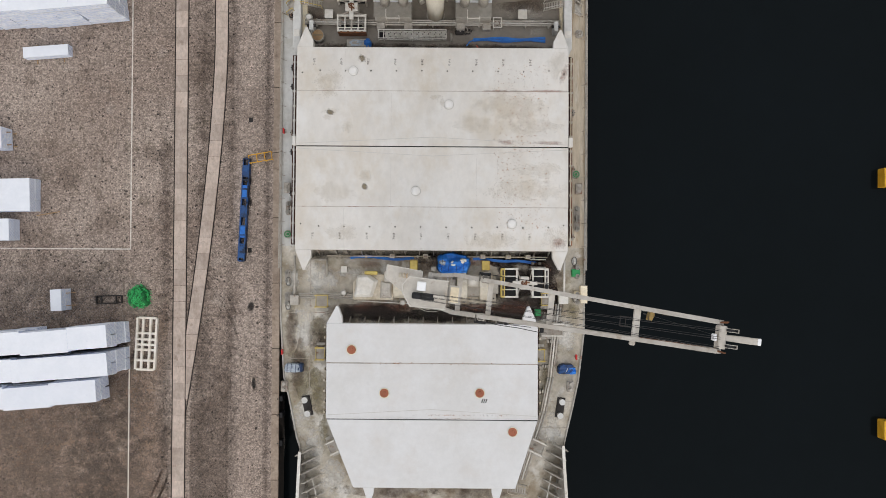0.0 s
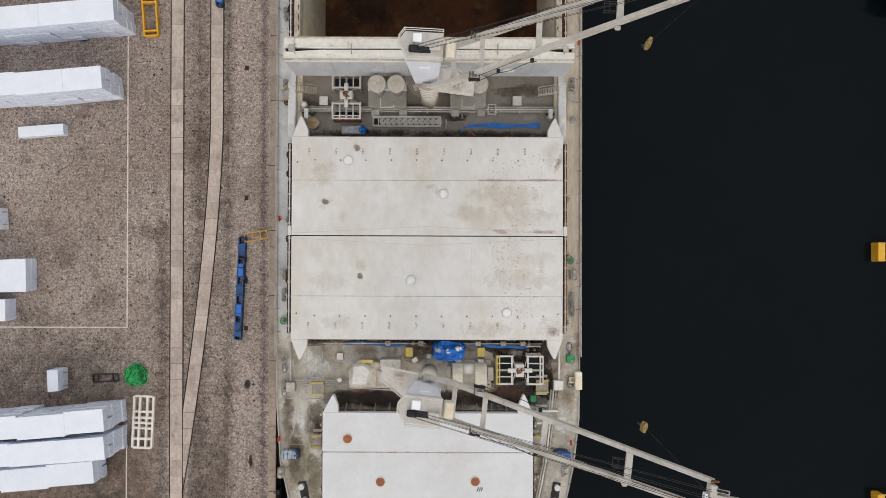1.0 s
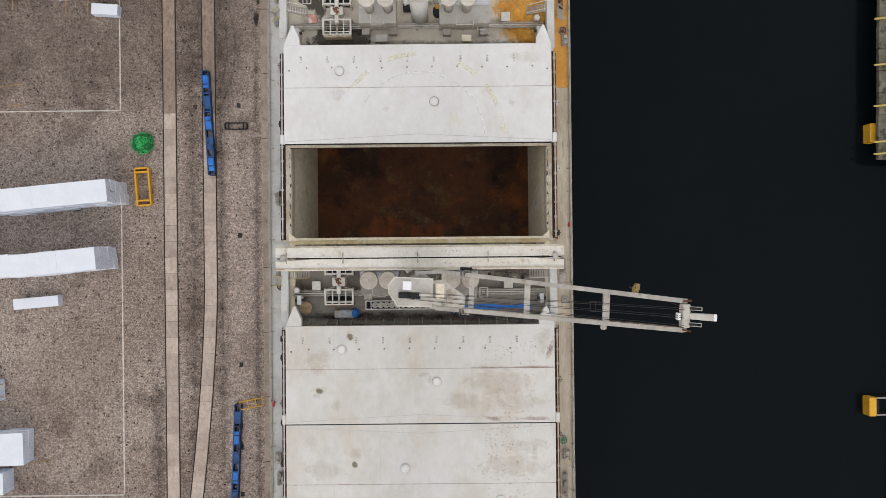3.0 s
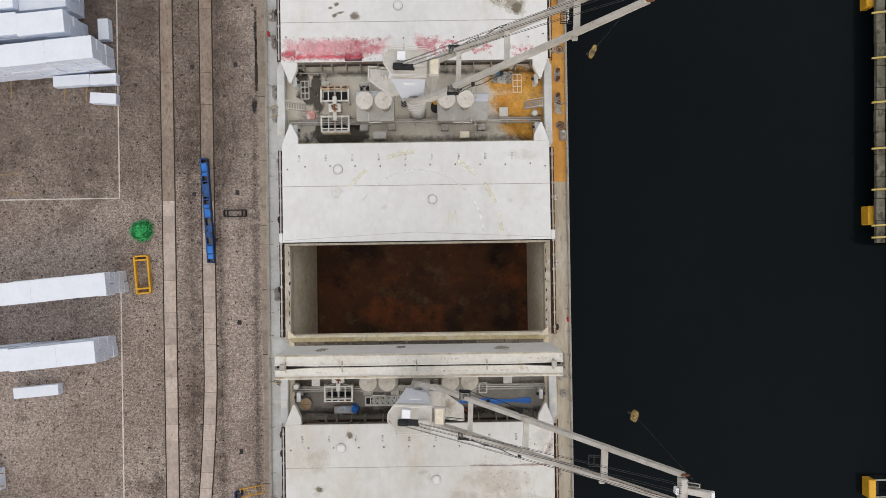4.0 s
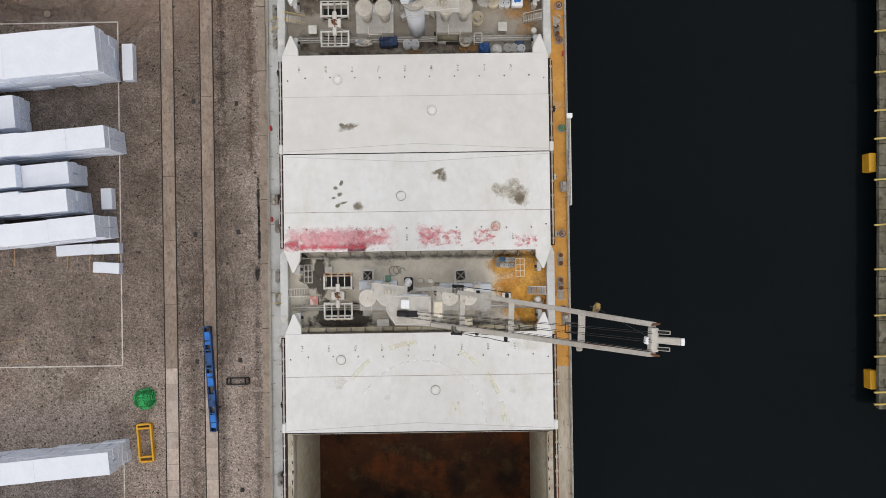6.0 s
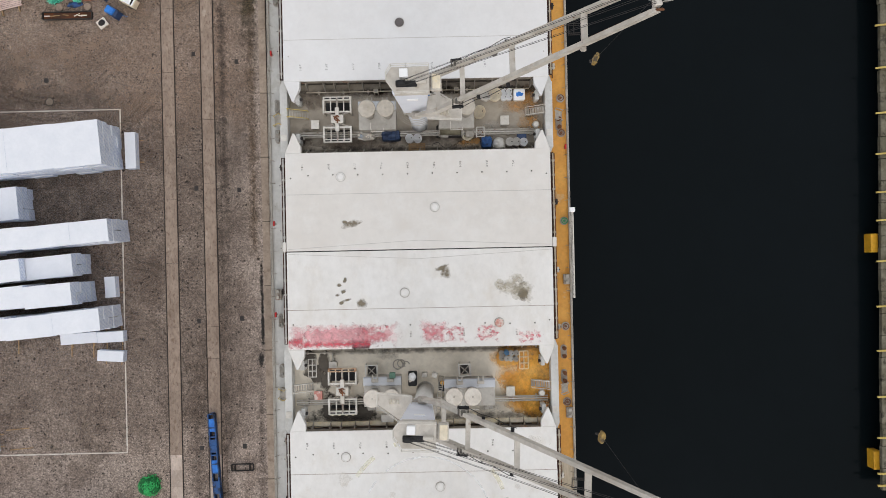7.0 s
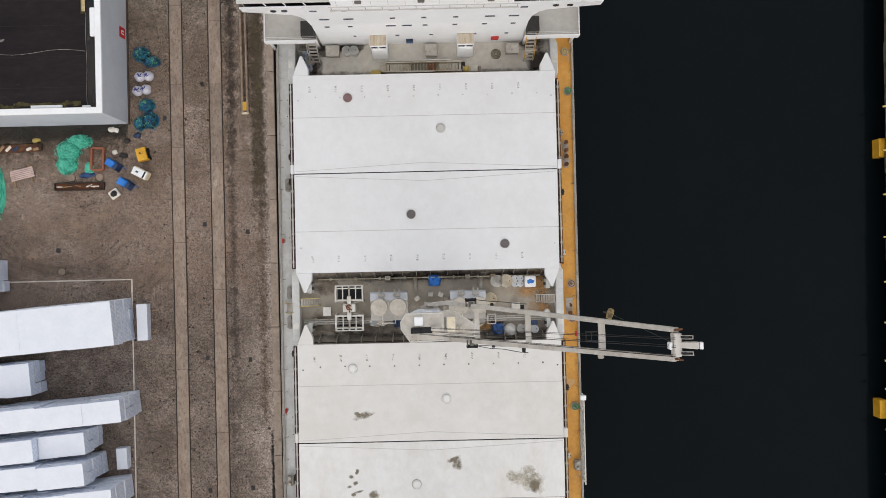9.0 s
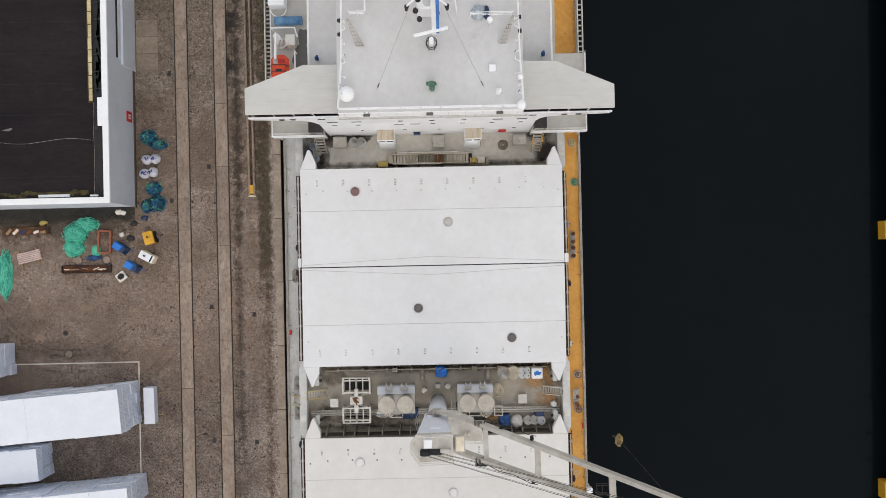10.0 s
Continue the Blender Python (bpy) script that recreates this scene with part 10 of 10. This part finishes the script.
def open_frame(name, x0, x1, y0, y1, z, w, mat, label, category, rungs=(), cols=(), rz=0, h=None):
    f = thing(name, ((x0 + x1) / 2, (y0 + y1) / 2, 0), label, category, False, rz)
    a, b2 = (x1 - x0) / 2, (y1 - y0) / 2
    h = h or z
    for s in (-1, 1):
        part("long_beam", soften(box(B(), s * a - w / 2, s * a + w / 2, -b2, b2, z - h, z), 0.03), mat, f)
        part("end_beam", soften(box(B(), -a + w / 2, a - w / 2, s * b2 - w / 2, s * b2 + w / 2, z - h, z - 0.01), 0.03), mat, f)
    for yy in rungs:
        part("cross_beam", soften(box(B(), -a, a, yy - w / 2, yy + w / 2, z - h * 0.9, z + 0.02), 0.03), mat, f)
    for xx in cols:
        part("inner_beam", soften(box(B(), xx - w / 2, xx + w / 2, -b2, b2, z - h * 0.8, z + 0.03), 0.03), mat, f)
    return f


open_frame("spreader_frame", -34.0, -32.45, 33.6, 37.9, 0.6, 0.2, "yellow", "yellow steel lifting spreader frame on the ground", "lifting frame", (-1.6, 1.7), rz=4)
open_frame("lifting_grid", -35.0, -32.8, -13.7, -7.8, 0.45, 0.24, "pallet_white", "cream steel lifting grid lying on the asphalt", "lifting frame", (-1.9, -0.7, -0.1, 0.5, 1.2), (-0.42, 0.42), rz=-2.5)
for x0, x1, y0, y1, rz in ((-39.7, -36.8, -6.15, -5.3, 2), (-23.75, -21.2, 42.3, 43.05, 0)):
    f = open_frame("skid_frame", x0, x1, y0, y1, 0.3, 0.12, "iron", "low dark steel skid frame on the ground", "frame", (), (-0.85, 0.85), rz)
f = open_frame("crane_beam", -23.08, -22.42, -1.25, 10.5, 0.75, 0.16, "blue_steel", "long blue steel lifting beam lying on the quay", "lifting beam", [-5.0 + k * 1.05 for k in range(10)], rz=-2.6)
for k in range(5):
    part("deck_plate", box(B(), -0.3, 0.3, -5.5 + k * 2.3, -4.1 + k * 2.3, 0.68, 0.735), "blue_tarp" if k % 2 else "blue_steel", f)
f = open_frame("crane_beam", -25.88, -25.18, 37.0, 49.05, 0.75, 0.16, "blue_steel", "long blue steel lifting beam lying across the rails", "lifting beam", [-5.0 + k * 1.05 for k in range(10)], rz=3.2)
for k in range(5):
    part("deck_plate", box(B(), -0.32, 0.32, -5.6 + k * 2.4, -4.1 + k * 2.4, 0.68, 0.735), "blue_tarp" if k % 2 == 0 else "blue_steel", f)
g = thing("barrier_frame", (-20.9, 10.6, 0), "low yellow tubular barrier frame on the quay", "barrier", False, 10)
bm = B()
for yy in (-0.45, 0.45):
    rod(bm, (-1.3, yy, 0.7), (1.3, yy, 0.7), 0.06, n=6)
for xx in (-1.3, -0.4, 0.5, 1.3):
    rod(bm, (xx, -0.45, 0.7), (xx, 0.45, 0.7), 0.05, n=6)
    rod(bm, (xx, -0.45, 0), (xx, -0.45, 0.7), 0.05, n=6)
    rod(bm, (xx, 0.45, 0), (xx, 0.45, 0.7), 0.05, n=6)
part("tube_frame", bm, "yellow", g)
open_frame("skid_frame", -40.25, -38.85, 97.65, 100.2, 0.4, 0.22, "cap_orange", "orange-brown rectangular steel frame on the ground", "frame", rz=-3)
for x, y, rz, mat, lab, sd in ((-37.65, 98.25, -32, "blue_steel", "small trailer pump under blue tarpaulin", 91), (-36.3, 96.0, -30, "blue_steel", "small trailer pump under blue tarpaulin", 92)):
    g = thing("covered_pump", (x, y, 0), lab, "pump", False, rz, group="covered pumps")
    g.scale = (0.82, 0.82, 0.9)
    part("skirt", soften(prism(B(), [(-0.6, -0.65), (1.15, -0.7), (1.25, 0.55), (-0.6, 0.6)], 0, 0.95, [(-0.5, -0.5), (0.8, -0.5), (0.85, 0.4), (-0.5, 0.45)]), 0.06), "blue_dark", g)
    part("tarpaulin_top", soften(prism(B(), [(-1.0, -0.6), (0.45, -0.55), (0.6, 0.5), (-0.95, 0.6)], 0.6, 1.25, [(-0.85, -0.5), (0.25, -0.45), (0.35, 0.4), (-0.8, 0.5)]), 0.08), "blue_tarp", g)
    part("tow_bar", rod(B(), (1.1, 0.2, 0.3), (2.0, 0.4, 0.3), 0.06, n=6), "blue_steel", g)
g = thing("generator", (-34.05, 99.25, 0), "yellow wheeled generator with a dark side panel", "generator", False, 14)
g.scale = (0.82, 0.8, 0.85)
part("canopy", soften(box(B(), -0.72, 0.72, -0.95, 0.95, 0.35, 1.45), 0.14, 2), "yellow", g)
part("roof_hatch", soften(box(B(), -0.3, 0.25, -0.1, 0.45, 1.45, 1.52), 0.03), "yellow", g)
part("exhaust", rod(B(), (-0.1, 0.15, 1.5), (-0.1, 0.15, 1.62), 0.12, n=10), "iron", g)
part("side_panel", soften(box(B(), 0.72, 0.8, -0.8, 0.75, 0.4, 1.2), 0.03), "black", g)
for x in (-0.7, 0.7):
    for y in (-0.6, 0.6):
        part("wheel", rod(B(), (x - 0.1, y, 0.32), (x + 0.1, y, 0.32), 0.32, n=16), "black", g)
g = thing("site_trailer", (-34.2, 97.05, 0), "small white box trailer with a dark end window", "trailer", False, -28)
g.scale = (0.8, 0.78, 0.85)
part("body", soften(box(B(), -1.15, 1.15, -0.62, 0.62, 0.4, 1.75), 0.12, 2), "hold_wall", g)
part("roof", soften(box(B(), -1.08, 1.05, -0.56, 0.56, 1.75, 1.82), 0.04), "superwhite", g)
part("roof_vent", soften(box(B(), -0.5, -0.15, -0.12, 0.12, 1.82, 1.95), 0.03), "iron", g)
part("end_window", soften(box(B(), 0.62, 0.85, -0.5, 0.5, 1.8, 1.86), 0.02), "glass", g)
part("drawbar", rod(B(), (-1.15, 0, 0.5), (-2.0, 0.15, 0.4), 0.05, n=6), "steel_grey", g)
for y in (-0.6, 0.6):
    part("wheel", rod(B(), (0.1, y - 0.1, 0.32), (0.1, y + 0.1, 0.32), 0.32, n=16), "black", g)
g = open_frame("timber_trough", -44.6, -38.85, 95.35, 96.2, 0.4, 0.1, "iron", "long rusty trough full of scrap timber", "trough")
part("trough_floor", box(B(), -2.8, 2.8, -0.4, 0.4, 0.02, 0.08), "hold_floor", g)
rr = random.Random(5)
for k in range(9):
    a = rr.uniform(-0.6, 0.6)
    x = rr.uniform(-2.4, 2.4)
    part("scrap_board", beam(B(), (x - 0.35, -0.2 * math.sin(a), 0.25), (x + 0.35, 0.2 * math.sin(a) + rr.uniform(-0.1, 0.1), 0.3), 0.1, 0.05), "pallet_white" if k % 2 else "wood", g)
g = thing("pallet", (-48.45, 97.4, 0), "pinkish weathered timber pallet stack on bearers", "pallet", False, 13, group="pallets")
for k in range(6):
    part("slat", box(B(), -1.4 + 0.05 * (k % 3), 1.4 - 0.06 * (k % 2), -0.62 + k * 0.21, -0.46 + k * 0.21, 0.2, 0.26), "pallet_pink", g)
for x in (-1.1, 0.9):
    part("bearer", box(B(), x - 0.06, x + 0.06, -1.2, 0.95, 0.0, 0.2), "wood", g)
g = thing("pallet", (-37.7, 94.8, 0), "small pale crate with a dark coil inside", "crate", False, 35)
part("frame", soften(box(B(), -0.55, 0.55, -0.5, 0.5, 0, 0.3), 0.03), "pallet_white", g)
part("coil", heap(0.38, 0.34, 0.25, 95, lump=0.5), "iron", g, loc=(0, 0, 0.3))
for x in (-42.7, -39.4):
    solo("concrete_disc", rod(B(), (0, 0, 0), (0, 0, 0.2), 0.42, n=22), "slab", "round concrete disc on the asphalt", "concrete disc", (x, 96.8, 0), False, group="concrete discs")
solo("folded_tarp", heap(0.9, 0.35, 0.2, 97, lump=0.4), "blue_steel", "folded blue tarpaulin on the asphalt", "tarpaulin", (-40.9, 97.1, 0), False, 5)
g = thing("tool_bin", (-48.7, 100.4, 0), "long open steel bin of rusty tools", "bin", False, 2)
part("bin_body", soften(box(B(), -2.7, 2.7, -0.45, 0.45, 0, 0.4), 0.05), "hold_floor", g)
for k, m2 in enumerate(("wood", "pallet_white", "blue_steel", "rust", "pallet_white", "wood")):
    part("tool", beam(B(), (-2.2 + k * 0.8, -0.3, 0.55), (-1.6 + k * 0.8, 0.3 - 0.1 * k, 0.6), 0.3, 0.08), m2, g)
for x, y, m2, sd in ((-36.2, 101.0, "iron", 1), (-36.6, 99.3, "iron", 2), (-37.6, 99.7, "pallet_white", 3), (-34.9, 101.6, "blue_dark", 4), (-46.8, 101.3, "yellow_pale", 5), (-37.4, 102.3, "pallet_white", 6), (-37.9, 102.4, "pallet_white", 7)):
    solo("debris", heap(0.35 + 0.1 * (sd % 3), 0.3, 0.2, 110 + sd, seg=12, lump=0.6), m2, "small heap of scrap on the asphalt", "debris", (x, y, 0), False, group="scrap bits")
rr = random.Random(9)
bm = B()
for k in range(40):
    a, b2 = rr.gauss(-41.2, 1.1), rr.gauss(93.6, 0.7)
    blob(bm, rr.uniform(0.03, 0.16), rr.uniform(0.03, 0.12), n=8, c=(a, b2), z=0.033, seed=k)
g = solo("oil_spots", bm, "dirt", "scattered black oil spots on the asphalt", "stain", (0, 0, 0), False, kind="stuff")
# quay boom lying near the edge
g = thing("lattice_boom", (-22.1, 103.9, 0), "long thin lattice boom lying along the quay", "boom", False, 0.4)
for x in (-0.28, 0.28):
    part("chord", rod(B(), (x, 0, 0.35), (x, 30, 0.35), 0.13, n=8), "boom_beige", g)
    part("chord", rod(B(), (x, 0, 0.08), (x, 30, 0.08), 0.07, n=6), "boom_beige", g)
for k in range(30):
    part("lacing", rod(B(), (-0.28, k, 0.35), (0.28, k + 1, 0.35), 0.03, n=4), "iron", g)
part("end_plate", soften(box(B(), -0.4, 0.4, -0.1, 0.1, 0, 0.45), 0.03), "hold_wall", g)
part("yellow_end", soften(box(B(), -0.25, 0.2, 0.3, 1.3, 0.2, 0.5), 0.04), "yellow", g)
# ---- warehouse ----
W0, W1, H = 103.0, 175.0, 7.2
wh = thing("warehouse", (-35.85, 0, 0), "grey sheet-clad warehouse with a black felt roof and white parapet", "warehouse", False)
part("quay_wall_sheet", box(B(), -0.15, 0.0, W0, W1, 0, H - 0.3), "wall_sheet", wh, "pale grey sheet wall")
part("end_wall_sheet", box(B(), -60, -0.15, W0, W0 + 0.15, 0, H - 0.3), "wall_sheet", wh)
part("far_wall", box(B(), -60, -0.15, W1 - 0.15, W1, 0, H - 0.3), "wall_sheet", wh)
rf = part("roof", box(B(), -60, -0.6, W0 + 0.6, W1, H - 1.0, H - 0.8), "roof_felt", wh, "black roofing felt")
part("parapet", soften(box(B(), -0.62, 0.05, W0 - 0.05, W1, H - 0.3, H), 0.04), "superwhite", wh, "white parapet capping")
part("parapet", soften(box(B(), -60, -0.62, W0 - 0.05, W0 + 0.62, H - 0.3, H), 0.04), "superwhite", wh)
part("parapet_back", box(B(), -0.62, -0.55, W0 + 0.6, W1, H - 1.0, H - 0.3), "superwhite", wh)
part("parapet_back", box(B(), -60, -0.62, W0 + 0.55, W0 + 0.62, H - 1.0, H - 0.3), "superwhite", wh)
part("plinth", box(B(), -0.2, 0.12, W0 - 0.12, W1, 0, 0.35), "dirt", wh)
for k in range(60):
    if k % 2 == 0:
        part("sheet_joint", box(B(), -0.0, 0.012, W0 + 0.6 + k * 1.1, W0 + 0.62 + k * 1.1, 0.4, H - 0.35), "wall_sheet", wh)
for k in range(7):
    part("felt_seam", box(B(), -30, -1.6, W0 + 3.0 + k * 3.4, W0 + 3.03 + k * 3.4, H - 0.8, H - 0.792), "roof_margin", rf)
bm = B()
for k in range(24):
    rod(bm, (-1.9 - 0.04 * math.sin(k), W0 + 0.8 + k, H - 0.76), (-1.9 - 0.04 * math.sin(k + 1), W0 + 1.8 + k, H - 0.77), 0.014, n=5)
for k in range(14):
    rod(bm, (-2.0 - k, W0 + 6.9 + 0.25 * math.sin(k * 0.6), H - 0.76), (-3.0 - k, W0 + 6.9 + 0.25 * math.sin(k * 0.6 + 0.6), H - 0.77), 0.014, n=5)
part("roof_margin", box(B(), -1.85, -0.63, W0 + 0.63, W1, H - 0.8, H - 0.786), "roof_margin", rf, "worn paler felt margin")
part("lightning_wire", bm, "steel_grey", rf, "thin pale roof cable")
bm = B()
for k in range(16):
    blob(bm, rr.uniform(0.3, 0.9), rr.uniform(0.1, 0.3), c=(-3.0 - k * 0.6, W0 + 1.0 + rr.uniform(-0.1, 0.3)), seed=k, z=H - 0.79 + 0.002 * k, rough=0.4)
for k in range(14):
    blob(bm, rr.uniform(0.08, 0.2), rr.uniform(0.3, 0.9), c=(-1.3 + rr.uniform(-0.1, 0.2), W0 + 13 + k * 0.9), seed=k + 30, z=H - 0.78, rough=0.4)
tagged(part("moss", bm, "moss", rf), "moss along the gutter", "", "", "stuff")
part("white_trim", soften(box(B(), -8.0, -4.6, W0 + 0.75, W0 + 1.05, H - 0.8, H - 0.55), 0.04), "superwhite", rf)
part("white_trim", soften(box(B(), -2.4, -1.5, W0 + 0.75, W0 + 0.95, H - 0.8, H - 0.6), 0.04), "superwhite", rf)
part("white_trim", soften(box(B(), -1.25, -0.62, W0 + 8.4, W0 + 11.5, H - 0.6, H - 0.25), 0.04), "superwhite", rf)
part("vent_strip", soften(box(B(), -2.4, -1.85, W0 + 11.0, W0 + 30, H - 0.8, H - 0.6), 0.04), "moss", rf)
for k in range(13):
    part("vent_tile", soften(box(B(), -2.26 + R.uniform(-0.03, 0.03), -1.87, W0 + 11.2 + k * 1.4, W0 + 12.52 + k * 1.4, H - 0.6, H - 0.57), 0.01), "lip_yellow", rf)
part("gutter", box(B(), -1.8, -0.66, W0 + 11.6, W0 + 40, H - 0.785, H - 0.78), "black", rf, "black roof gutter")
for k in range(12):
    part("gutter_bracket", beam(B(), (-1.8, W0 + 12.4 + k * 1.9, H - 0.6), (-0.66, W0 + 12.6 + k * 1.9, H - 0.5), 0.08, 0.06), "iron", rf)
sg = part("wall_sign", soften(box(B(), 0.0, 0.1, 112.7, 113.9, 0.9, 2.3), 0.03), "red", wh, "red wall sign with a white symbol")
part("sign_symbol", box(B(), 0.1, 0.115, 113.05, 113.55, 1.25, 1.95), "superwhite", sg)
part("sign_mark", box(B(), 0.115, 0.12, 113.2, 113.4, 1.4, 1.8), "red", sg)
dr = part("slit_window", box(B(), 0.0, 0.03, 119.4, 127, 4.3, 4.75), "glass", wh, "dark slit window")
part("window_sill", box(B(), 0.0, 0.08, 119.3, 127, 4.22, 4.3), "wall_sheet", dr)
part("wall_step", box(B(), 0.0, 0.25, 118.9, 130, 0.0, 3.4), "wall_sheet", wh)
ap = thing("door_ramp", (-34.3, 121.9, 0), "brown-grey concrete ramp slabs before the warehouse door", "ramp", False)
for k in range(3):
    part("ramp_board", soften(box(B(), -1.15, 1.4, -2.9 + k * 2.0, -0.95 + k * 2.0, 0, 0.1), 0.02), "slab_brown", ap)
